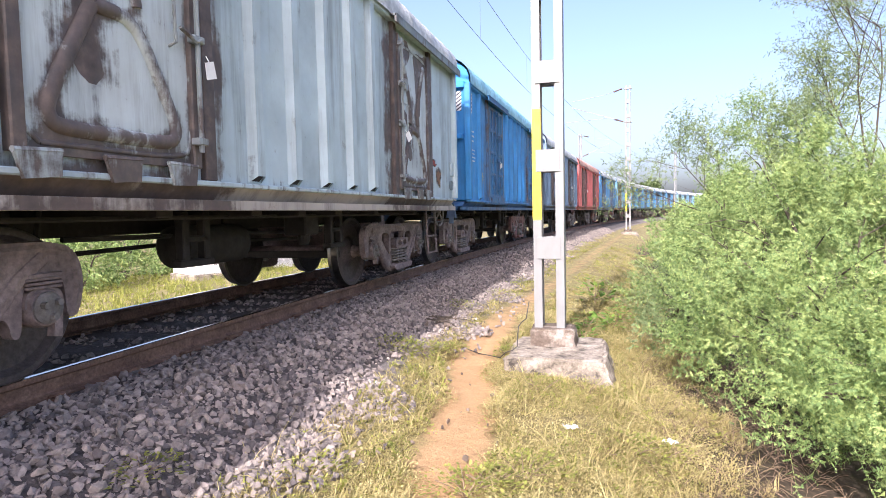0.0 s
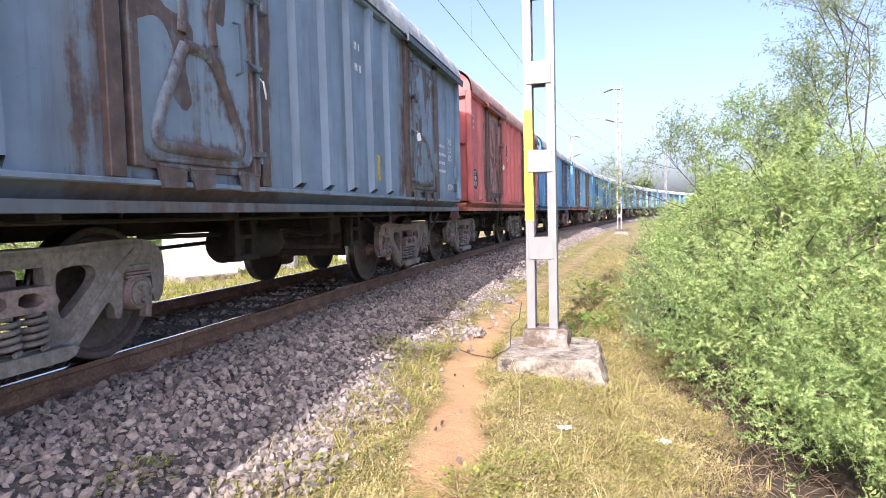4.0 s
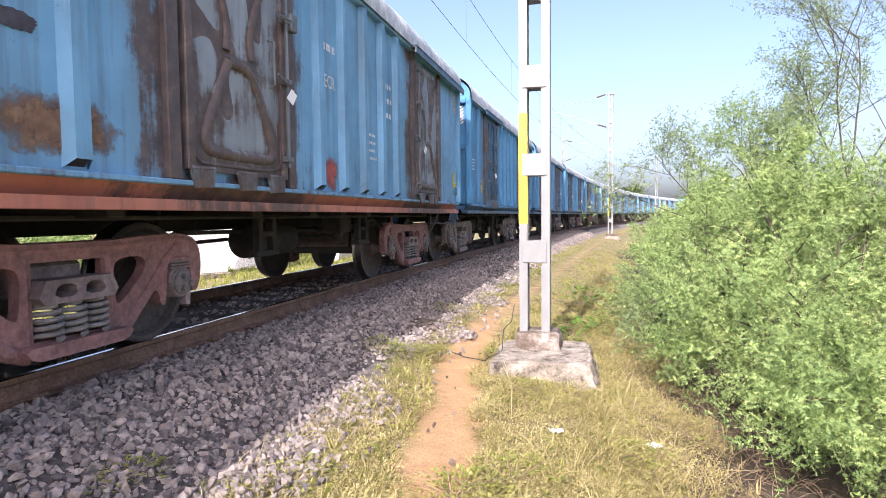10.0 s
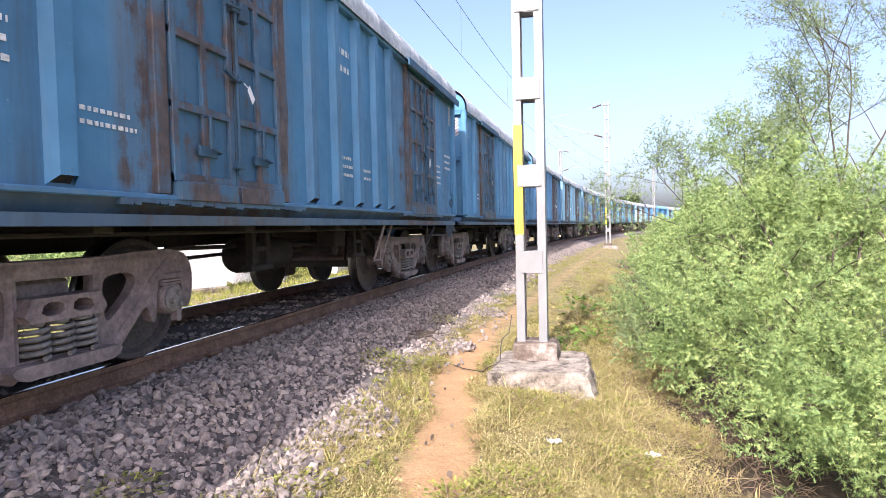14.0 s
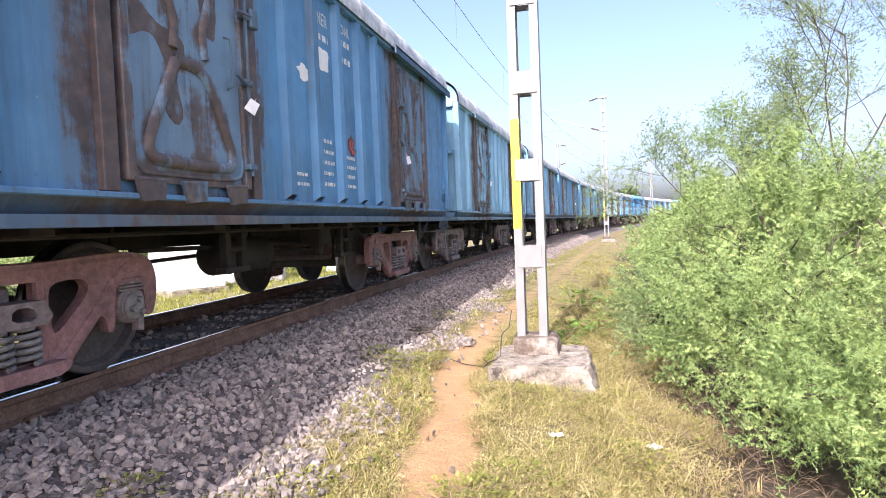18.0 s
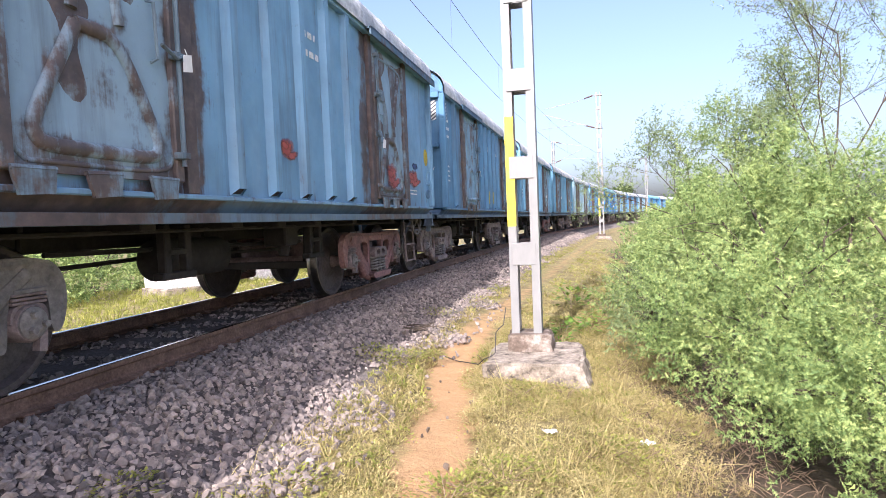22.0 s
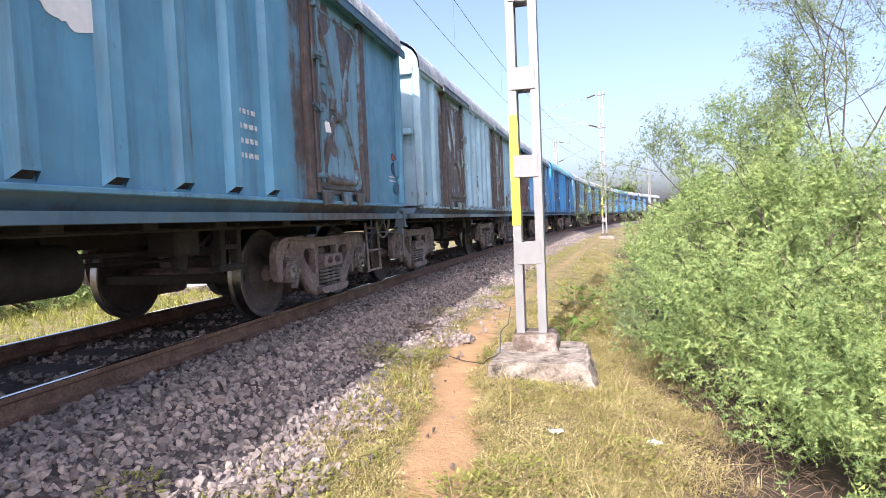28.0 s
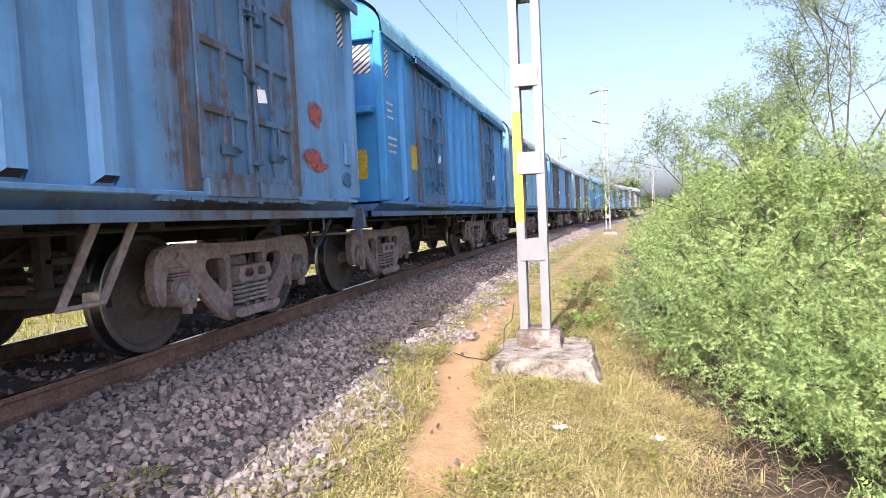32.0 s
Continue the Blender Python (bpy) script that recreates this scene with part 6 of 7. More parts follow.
def turns(rng, n):
    """n random rotation matrices."""
    q = rng.normal(size=(n, 4))
    q /= np.linalg.norm(q, axis=1, keepdims=True)
    a, b, c, d = q.T
    return np.stack([np.stack([1 - 2 * (c * c + d * d), 2 * (b * c - a * d), 2 * (b * d + a * c)], -1),
                     np.stack([2 * (b * c + a * d), 1 - 2 * (b * b + d * d), 2 * (c * d - a * b)], -1),
                     np.stack([2 * (b * d - a * c), 2 * (c * d + a * b), 1 - 2 * (b * b + c * c)], -1)], 1)


def scatter(name, shapes, places, sizes, rots, rng, mat):
    """Copies of small shapes joined into one mesh."""
    pick = rng.integers(0, len(shapes), len(places))
    vs, fs, base = [], [], 0
    for k, (v, f) in enumerate(shapes):
        sel = np.where(pick == k)[0]
        if not len(sel):
            continue
        p = np.einsum("nij,vj->nvi", rots[sel], v) * sizes[sel, None, None] + places[sel, None, :]
        vs.append(p.reshape(-1, 3))
        fs.append((f[None] + (base + np.arange(len(sel)) * len(v))[:, None, None]).reshape(-1, f.shape[1]))
        base += len(sel) * len(v)
    return quads(name, np.concatenate(vs), np.concatenate(fs), mat)


STONES = stone_shapes(10, 5)


def bed(rng, w0, w1, y0, y1, density, toe=True):
    n = int((w1 - w0) * (y1 - y0) * density)
    w, y = rng.uniform(w0, w1, n), rng.uniform(y0, y1, n)
    keep = np.ones(n, bool)
    if toe:
        edge = 2.55 + 0.22 * np.sin(y * 1.9) + 0.15 * np.sin(y * 4.3 + 1) + np.interp(y, [0, 3, 5, 50], [0.35, 0.22, 0.0, 0.0])
        keep = rng.uniform(0, 1, n) < np.clip((edge + 0.12 - np.abs(w)) / 0.3, 0.02, 1)
    keep &= np.abs(np.abs(w) - 0.8735) > 0.11
    w, y = w[keep], y[keep]
    onsl = (np.abs(((y / 0.62) + 0.5) % 1 - 0.5) * 0.62 < 0.14) & (np.abs(w) < 0.8)
    z = lie(w, y) + np.where(onsl, -0.06, 0.0)
    return np.stack([w + shift(y), y, z], -1)


def build_ballast():
    rng = np.random.default_rng(3)
    near = bed(rng, 0.98, 3.05, 0.8, 13, 1250)
    mid = bed(rng, 0.98, 2.95, 13, 46, 420)
    back = bed(rng, 0.98, 2.95, -6, 0.8, 260)
    inner = bed(rng, -0.76, 0.76, 2, 26, 330)
    left = bed(rng, -2.8, -1.0, 4, 34, 220)
    d = np.linalg.norm(near[:, :2] - np.array([3.2, 2.9]), axis=1)
    order = np.argsort(d)
    single, near = near[order[:300]], near[order[300:]]
    ws, yy = np.linspace(-2.35, 2.35, 25), np.linspace(-6, 70, 60)
    vs = [(w + float(shift(y)), y, float(lie(w, y)) + 0.005) for y in yy for w in ws]
    top = new("ballast_bed", Shape().add(vs, [(i * 25 + j, i * 25 + j + 1, (i + 1) * 25 + j + 1, (i + 1) * 25 + j) for i in range(59) for j in range(24)]).mesh("ballast_bed", BED))
    tagged(top, "grey-purple crushed stone ballast under the track", "ballast", kind="structure")
    for name, pts, lo, hi in (("inner_stones", np.concatenate([inner, left, back]), 0.045, 0.08), ("shoulder_stones", near, 0.042, 0.084), ("far_shoulder_stones", mid, 0.055, 0.095)):
        size = rng.uniform(lo, hi, len(pts)) * rng.choice([0.7, 1.0, 1.15], len(pts))
        pts = pts + np.stack([0 * size, 0 * size, rng.uniform(-0.3, 0.32, len(pts)) * size], -1)
        ob = new(name, scatter(name, STONES, pts, size, turns(rng, len(pts)), rng, BALLAST))
        ob.parent = top
        tagged(ob, kind="stuff")
    meshes = []
    for v, f in STONES:
        meshes.append(quads("stone", v, f, BALLAST))
    for p in single:
        s = rng.uniform(0.044, 0.092)
        ob = new("stone", meshes[rng.integers(0, len(meshes))])
        ob.parent = top
        ob.matrix_basis = Matrix.LocRotScale(Vector((p[0], p[1], p[2] + rng.uniform(0, 0.4) * s)), Euler(rng.uniform(0, 6.28, 3)), (s, s, s))


# ---------------------------------------------------------------- plants
def spray(rng, leaves=5, size=0.085, pairs=8):
    """A twig tip with feathery leaves; each pair of leaflets is one blade across the stalk."""
    vs, fs = [], []
    for k in range(leaves):
        t = k / max(1, leaves - 1)
        root = np.array([0, 0, 0.7 * size * t])
        az = k * 2.4 + rng.uniform(-0.4, 0.4)
        el = rng.uniform(0.1, 0.9) + 0.4 * t
        d = np.array([math.cos(az) * math.cos(el), math.sin(az) * math.cos(el), math.sin(el)])
        side = np.cross(d, rng.normal(size=3))
        side /= np.linalg.norm(side)
        up = np.cross(side, d)
        L = size * rng.uniform(0.7, 1.2)
        for i in range(pairs):
            q = (i + 0.6) / pairs
            c = root + d * L * q - up * L * 0.3 * q * q
            half = side * L * 0.25 * (1 - abs(q - 0.45) * 0.9)
            th = d * L * 0.52 / pairs
            sweep = d * L * 0.10 + up * L * 0.05 * rng.uniform(-1, 1)
            b = len(vs)
            vs += [c - half + sweep - th * 0.4, c - th, c + half + sweep + th * 0.4, c + th]
            fs.append((b, b + 1, b + 2, b + 3))
    return np.array(vs), np.array(fs)


def twig(rng, length=0.26, leaves=11, leaf=0.062, pairs=4):
    """An arching twig along +z with feathery leaves on both sides; each pair of leaflets is one blade across the stalk."""
    vs, fs = [], []
    bow = rng.normal(size=2) * 0.16 * length

    def at(t):
        return np.array([bow[0] * t * t, bow[1] * t * t, length * t])
    for i in range(3):
        p, q, w = at(i / 3), at((i + 1) / 3), 0.0022 * (1 - i / 4)
        b = len(vs)
        vs += [p + (w, 0, 0), p - (w, 0, 0), q - (w * 0.7, 0, 0), q + (w * 0.7, 0, 0)]
        fs.append((b, b + 1, b + 2, b + 3))
    for k in range(leaves):
        t = 0.12 + 0.88 * k / (leaves - 1)
        root = at(t)
        az = k * 2.4 + rng.uniform(-0.5, 0.5)
        el = rng.uniform(0.15, 0.8) + 0.5 * (t > 0.9)
        d = np.array([math.cos(az) * math.cos(el), math.sin(az) * math.cos(el), math.sin(el)])
        side = np.cross(d, rng.normal(size=3) * 0.6 + np.array([0, 0, 1.0]))
        side /= np.linalg.norm(side)
        up = np.cross(side, d)
        L = leaf * rng.uniform(0.7, 1.25) * (1.1 - 0.35 * t)
        for i in range(pairs):
            q = (i + 0.55) / pairs
            c = root + d * L * q - up * L * 0.25 * q * q
            half = side * L * 0.30 * (1 - abs(q - 0.5) * 0.8)
            th = d * L * 0.46 / pairs
            sweep = d * L * 0.12 + up * L * 0.06 * rng.uniform(-1, 1)
            b = len(vs)
            vs += [c - half + sweep - th * 0.4, c - th, c + half + sweep + th * 0.4, c + th]
            fs.append((b, b + 1, b + 2, b + 3))
    return np.array(vs), np.array(fs)


_r = np.random.default_rng(11)
TWIGS = [twig(_r) for _ in range(12)]
TWIGS_THIN = [twig(_r, 0.22, 6, 0.07, 5) for _ in range(8)]
SPRAYS_FAR = [spray(_r, 4, 0.15, 5) for _ in range(6)]


def aimed(rng, dirs):
    """Rotations that take +z near the given directions, with random spin."""
    z = dirs / np.linalg.norm(dirs, axis=1, keepdims=True)
    a = np.cross(z, rng.normal(size=z.shape))
    a /= np.linalg.norm(a, axis=1, keepdims=True)
    return np.stack([a, np.cross(z, a), z], -1)


def crown(rng, lobes, density, gap=0.35, scale=2.2, clump=0.22, per=14, near=False):
    """Places and aims of sprays or twigs, in tufts over uneven lobes (x, y, z, rx, ry, rz), with gaps between the tufts."""
    P, D = [], []
    for cx, cy, cz, rx, ry, rz in lobes:
        n = int(density * (rx * ry + ry * rz + rx * rz) * 4.2)
        m = max(4, n // 14)
        d = rng.normal(size=(m, 3))
        d /= np.linalg.norm(d, axis=1, keepdims=True)
        bumpy = np.array([1 + 0.34 * noise.noise((q[0] * 2.1 + cx, q[1] * 2.1 + cy, q[2] * 2.1)) + 0.20 * noise.noise((q[0] * 5 + cx, q[1] * 5, q[2] * 5 + cz)) for q in d])
        rad = bumpy * rng.uniform(0.5, 1.08, m) ** 0.6
        arms = np.array([rx, ry, rz])
        if near:
            pit = np.array([0.8 * noise.noise(Vector(q) * 1.7) + 0.5 * noise.noise(Vector(q) * 3.8) for q in np.array([cx, cy, cz]) + d * arms])
            sunk = pit < 0.07 + 0.04 * rng.normal(size=m)
            rad = np.where(sunk, rad * 0.42, rad)
            go = ~sunk | (rng.uniform(0, 1, m) < 0.18)
            d, rad, m = d[go], rad[go], int(go.sum())
        c = np.array([cx, cy, cz]) + d * rad[:, None] * arms
        out = d * np.array([1 / rx, 1 / ry, 1 / rz])
        out /= np.linalg.norm(out, axis=1, keepdims=True)
        hole = np.array([noise.noise((q[0] * scale, q[1] * scale, q[2] * scale + 7)) for q in c])
        keep = hole > -gap * rng.uniform(0.2, 1.0, m)
        c, out = c[keep], out[keep]
        axis = out * (0.8 if near else 1.0) + 0.55 * rng.normal(size=out.shape) + np.array([0, 0, 0.35 if near else 0.15])
        axis /= np.linalg.norm(axis, axis=1, keepdims=True)
        t = rng.uniform(-0.5, 1.0, (len(c), per))
        off = rng.normal(size=(len(c), per, 3)) * clump * (0.16 if near else 0.30) * (1.1 - 0.6 * np.abs(t))[..., None]
        p = c[:, None] + axis[:, None] * (t * clump)[..., None] + off
        P.append(p.reshape(-1, 3))
        spread = 0.42 if near else 0.25
        D.append((axis[:, None] * 1.0 + off / clump * 1.6 + np.array([0, 0, 0.1]) + spread * rng.normal(size=off.shape)).reshape(-1, 3))
    return np.concatenate(P), np.concatenate(D)


def limbs(rng, foot, lobes, sh, r0=0.035):
    """Bent stems from the foot into the lobes, and thin twigs off them."""
    for cx, cy, cz, rx, ry, rz in lobes:
        for _ in range(3):
            tip = Vector((cx + rng.uniform(-0.7, 0.7) * rx, cy + rng.uniform(-0.7, 0.7) * ry, cz + rng.uniform(0.1, 0.8) * rz))
            a = Vector(foot) + Vector((rng.uniform(-0.2, 0.2), rng.uniform(-0.2, 0.2), 0))
            pts = []
            for i in range(7):
                t = i / 6
                p = a.lerp(tip, t) + Vector((math.sin(t * 5 + cx) * 0.08, math.cos(t * 4 + cy) * 0.08, math.sin(t * math.pi) * 0.25))
                pts.append(p)
            sh.tube(pts, r0, 6, 0, 0.008)
            for j in (2, 3, 4, 5):
                e = pts[j] + Vector((rng.uniform(-0.6, 0.6) * rx, rng.uniform(-0.6, 0.6) * ry, rng.uniform(0.0, 0.6) * rz))
                sh.tube([pts[j], pts[j].lerp(e, 0.5) + Vector((0, 0, 0.06)), e], 0.010, 5, 0, 0.003)


def build_bush(foot, lobes, seed, density, label, far=False, mat=None, gap=0.14):
    rng = np.random.default_rng(seed)
    b = empty("acacia_bush", pose(*foot), label, "bush", "acacia bushes")
    sh = Shape()
    f0 = Vector(foot)
    rel = [(x - f0.x, y - f0.y, z - f0.z, rx, ry, rz) for x, y, z, rx, ry, rz in lobes]
    limbs(rng, (0, 0, -0.05), rel, sh)
    part("stem", sh.mesh("stem", BARK, smooth=True), b)
    p, d = crown(rng, rel, density, 0.5, 2.2, 0.3) if far else crown(rng, rel, density, gap, 2.6, 0.26, 6, True)
    if not far:
        high = p[:, 2] + f0.z > lie(p[:, 0] + f0.x, 0) + 0.33 + 0.1 * rng.normal(size=len(p))
        p, d = p[high], d[high]
    size = rng.uniform(0.7, 1.3, len(p))
    part("crown", scatter("crown", SPRAYS_FAR if far else TWIGS, p, size, aimed(rng, d), rng, mat or LEAF), b)
    return b


def grow(rng, sh, tips, p, d, length, r, level, droop=0.0):
    """Forking branches; collects twig points for the leaves."""
    pts = [p]
    n = 5
    for i in range(n):
        d = (d + Vector((rng.normal() * 0.07, rng.normal() * 0.07, rng.normal() * 0.05 - droop * 0.03))).normalized()
        p = p + d * length / n
        pts.append(p)
        if level == 0:
            tips.append((p, d))
    sh.tube(pts, r, 5, 0, r * 0.5)
    if level > 0:
        for i in range(2, n + 1):
            for _ in range(2 if i > 2 else 1):
                side = Vector((rng.normal(), rng.normal(), rng.normal() * 0.5)).normalized()
                nd = (d * 0.8 + side * 0.6).normalized()
                grow(rng, sh, tips, pts[i], nd, length * rng.uniform(0.45, 0.75), r * 0.45, level - 1, droop)


def build_airy(foot, starts, seed, label, levels=2, r=0.015, leaves=2, size=0.8, mat=None):
    rng = np.random.default_rng(seed)
    b = empty("acacia_tree", pose(*foot), label, "tree", "airy acacia trees")
    sh = Shape()
    tips = []
    f0 = Vector(foot)
    for s, d, length in starts:
        s = Vector(s) - f0
        sh.tube([Vector((0, 0, -0.05)), s * 0.5 + Vector((0.06, -0.05, 0)), s], r * 1.6, 6, 0, r)
        grow(rng, sh, tips, s, Vector(d).normalized(), length, r, levels)
    part("stem", sh.mesh("stem", BARK, smooth=True), b)
    P, D = [], []
    for p, d in tips:
        for _ in range(leaves):
            P.append(np.array(p) + rng.normal(size=3) * np.array([0.09, 0.09, 0.035]))
            D.append(np.array(d) * 0.6 + rng.normal(size=3) * 0.7 + np.array([0, 0, 0.2]))
    P, D = np.array(P), np.array(D)
    part("crown", scatter("crown", TWIGS_THIN, P, rng.uniform(0.6, 1.1, len(P)) * size, aimed(rng, D), rng, mat or LEAF_DULL), b)
    return b


THICK = "dense light-green feathery acacia bush on the bank"
build_bush((6.9, 7.3, -1.3), [(6.75, 7.5, 0.05, 1.55, 2.0, 1.35), (6.2, 6.3, -0.25, 0.9, 1.0, 0.65), (5.75, 6.45, -0.42, 0.55, 0.85, 0.42), (7.3, 8.7, 0.75, 1.5, 1.6, 1.25)], 21, 430, THICK)
build_bush((7.7, 5.6, -1.4), [(7.6, 5.7, -0.1, 1.5, 1.5, 1.35), (6.62, 4.95, -0.5, 0.85, 0.9, 0.5), (6.0, 5.35, -0.62, 0.55, 0.7, 0.36), (6.95, 4.1, -0.85, 0.75, 0.7, 0.45), (6.45, 4.45, -0.80, 0.5, 0.55, 0.3)], 22, 460, THICK)
build_bush((6.6, 10.6, -1.2), [(6.35, 10.6, 0.0, 1.25, 1.9, 1.25), (7.6, 11.2, 0.8, 1.4, 1.7, 1.35)], 23, 300, THICK)
build_bush((8.9, 8.6, -1.5), [(9.2, 8.4, 0.6, 1.6, 2.4, 1.7)], 24, 230, THICK)
build_bush((6.9, 14.5, -1.25), [(6.75, 14.4, -0.15, 1.25, 2.2, 1.15), (7.9, 15.5, 0.5, 1.6, 2.2, 1.2)], 25, 170, THICK)
build_bush((7.5, 19.5, -1.4), [(7.4, 19.5, -0.15, 1.45, 2.9, 1.2), (9.2, 20.5, 0.4, 1.8, 3.0, 1.5)], 26, 55, THICK, True)
build_bush((8.6, 27.0, -1.4), [(8.5, 26.5, -0.2, 1.7, 4.0, 1.2), (10.3, 28.5, 0.5, 2.2, 4.0, 1.7)], 27, 40, THICK, True)
build_bush((5.35, 9.3, -0.9), [(5.45, 9.2, -0.45, 0.5, 1.0, 0.55), (5.4, 7.7, -0.5, 0.42, 0.7, 0.5)], 28, 260, "dull grey-green low shrub beside the thicket", mat=LEAF_DULL)

AIRY = "tall airy acacia with dark stems and thin feathery foliage"
build_airy((8.0, 9.5, -1.4), [((7.97, 9.5, 1.5), (0.20, 0.05, 1), 2.0), ((7.95, 9.5, 1.5), (-0.15, 0.0, 1), 1.8), ((7.9, 9.5, 1.4), (-0.40, 0.0, 0.9), 1.2), ((8.1, 9.5, 1.5), (0.55, 0.1, 0.9), 1.6), ((7.6, 9.4, 1.2), (-0.62, -0.1, 0.72), 0.8)], 31, AIRY)
build_airy((9.3, 9.0, -1.4), [((9.3, 9.0, 1.7), (0.1, 0.1, 1), 1.8), ((9.2, 9.0, 1.6), (-0.3, 0.0, 1), 1.7), ((9.4, 9.0, 1.5), (0.5, 0.0, 0.9), 1.5)], 33, AIRY)
build_airy((7.1, 9.9, -1.2), [((7.0, 9.8, 1.2), (-0.3, 0.0, 0.9), 0.9), ((7.2, 9.8, 1.2), (0.1, 0.0, 1), 1.0)], 35, AIRY, r=0.012, leaves=2, mat=LEAF)
build_airy((6.2, 9.9, -1.2), [((6.15, 9.8, 1.0), (-0.62, 0.0, 0.7), 0.95), ((6.2, 9.9, 1.1), (-0.2, 0.1, 1), 0.75), ((6.0, 10.0, 0.9), (-0.95, 0.1, 0.45), 0.9)], 32,
           "slender acacia branches reaching out of the thicket", levels=2, r=0.009, leaves=1, size=0.8)


# far side of the line
build_bush((-9.2, 12.6, -0.9), [(-9.2, 12.4, -0.1, 1.3, 1.8, 1.0), (-10.5, 10.2, 0.2, 1.6, 2.0, 1.3), (-9.0, 9.2, -0.3, 0.9, 1.4, 0.8)], 41, 60, "sunlit green scrub on the far side of the track", True)
build_bush((-11.0, 16.5, -1.0), [(-11.0, 16.5, 0.3, 1.6, 2.2, 1.5), (-12.5, 20.0, 0.5, 2.0, 2.5, 1.8)], 42, 50, "sunlit green scrub on the far side of the track", True)
build_bush((-9.8, 25.0, -1.0), [(-9.8, 25.0, 0.1, 1.5, 2.6, 1.3), (-11, 30, 0.3, 1.8, 3.0, 1.6)], 43, 40, "sunlit green scrub on the far side of the track", True)


def build_far_tree(x, y, z, h, seed):
    rng = np.random.default_rng(seed)
    t = empty("broad_tree", pose(x, y, z), "distant rounded dark-green tree", "tree", "distant trees")
    sh = Shape()
    sh.tube([(0, 0, -0.2), (0.1, 0, h * 0.3), (0, 0.1, h * 0.6)], h * 0.03, 7, 0, h * 0.012)
    lob = []
    for _ in range(6):
        a, q = rng.uniform(0, 6.28), rng.uniform(0.05, 0.26) * h
        lob.append((math.cos(a) * q, math.sin(a) * q, h * rng.uniform(0.48, 0.8), h * 0.2, h * 0.2, h * 0.17))
        sh.tube([(0, 0, h * 0.35), (lob[-1][0] * 0.6, lob[-1][1] * 0.6, h * 0.5), lob[-1][:3]], h * 0.012, 5, 0, h * 0.004)
    part("trunk", sh.mesh("trunk", BARK, smooth=True), t)
    p, d = crown(rng, lob, 260 / h, 0.5, 0.6, h * 0.07)
    part("crown", scatter("crown", SPRAYS_FAR, p, rng.uniform(3.0, 5.0, len(p)) * h / 10, aimed(rng, d), rng, LEAF_FAR), t)


for i, (x, y, h) in enumerate([(11.6, 128, 8.5), (18, 190, 6.5), (24, 196, 7), (31, 205, 6.5), (38, 200, 7), (46, 210, 7), (54, 195, 6.5), (8, 200, 6.5), (62, 205, 7.5), (2, 215, 7), (-8, 190, 8), (-22, 150, 9), (-30, 60, 8), (-24, 34, 7), (-26, 12, 8)]):
    build_far_tree(x, y, -1.7, h, 50 + i)


# ---------------------------------------------------------------- white hut behind the track
def build_hut():
    h = empty("line_hut", pose(-7.0, 15.4, -1.0, 0, 0, -28), "small whitewashed hut on a grey plinth behind the track", "hut")
    part("wall", Shape().box(-0.72, 0.72, -0.7, 0.9, 0.4, 3.1, 0, 0.02).mesh("wall", WALL_WHITE), h)
    part("plinth", Shape().box(-0.79, 0.79, -0.76, 0.96, 0, 0.4, 0, 0.02).mesh("plinth", FOUND), h, "grey concrete plinth")
    part("roof", Shape().box(-0.9, 0.9, -0.9, 1.1, 3.1, 3.22, 0, 0.02).mesh("roof", FOUND), h)
    w = empty("boundary_wall", pose(-6.6, 19.0, -1.0), "whitewashed masonry wall behind the track", "wall")
    part("wall", Shape().box(-1.6, 0.9, -0.15, 0.15, 0, 2.7, 0, 0.02).mesh("wall", WALL_WHITE), w)
    part("coping", Shape().box(-1.66, 0.96, -0.2, 0.2, 2.7, 2.8, 0, 0.02).mesh("coping", FOUND), w)
    p = empty("culvert_parapet", pose(-5.4, 23.5, -0.75), "low white culvert parapet beside the track", "parapet")
    part("wall", Shape().slab([(-1.3, 0), (1.3, 0), (1.0, 0.45), (-1.0, 0.45)], [], -0.2, 0.2).mesh("wall", WALL_WHITE), p)


build_hut()


# ---------------------------------------------------------------- grass, weeds, litter
def tuft(rng, blades, high, lean, wide):
    vs, fs = [], []
    for _ in range(blades):
        a = rng.uniform(0, 6.28)
        b = np.array([math.cos(a), math.sin(a), 0]) * rng.uniform(0, 0.025)
        out = np.array([math.cos(a + rng.normal() * 0.5), math.sin(a + rng.normal() * 0.5), 0])
        h = high * rng.uniform(0.5, 1.2)
        ln = lean * rng.uniform(0.3, 1.3)
        side = np.array([-out[1], out[0], 0]) * wide * rng.uniform(0.6, 1.2)
        mid = b + out * h * ln * 0.4 + np.array([0, 0, h * 0.6])
        tip = b + out * h * ln + np.array([0, 0, h * (1.0 - 0.35 * ln)])
        k = len(vs)
        vs += [b - side, b + side, mid + side * 0.7, mid - side * 0.7, tip]
        fs += [(k, k + 1, k + 2), (k, k + 2, k + 3), (k + 3, k + 2, k + 4)]
    return np.array(vs), np.array(fs)


def upright(rng, n, tip=0.25):
    return aimed(rng, np.stack([rng.normal(size=n) * tip, rng.normal(size=n) * tip, np.ones(n)], -1))


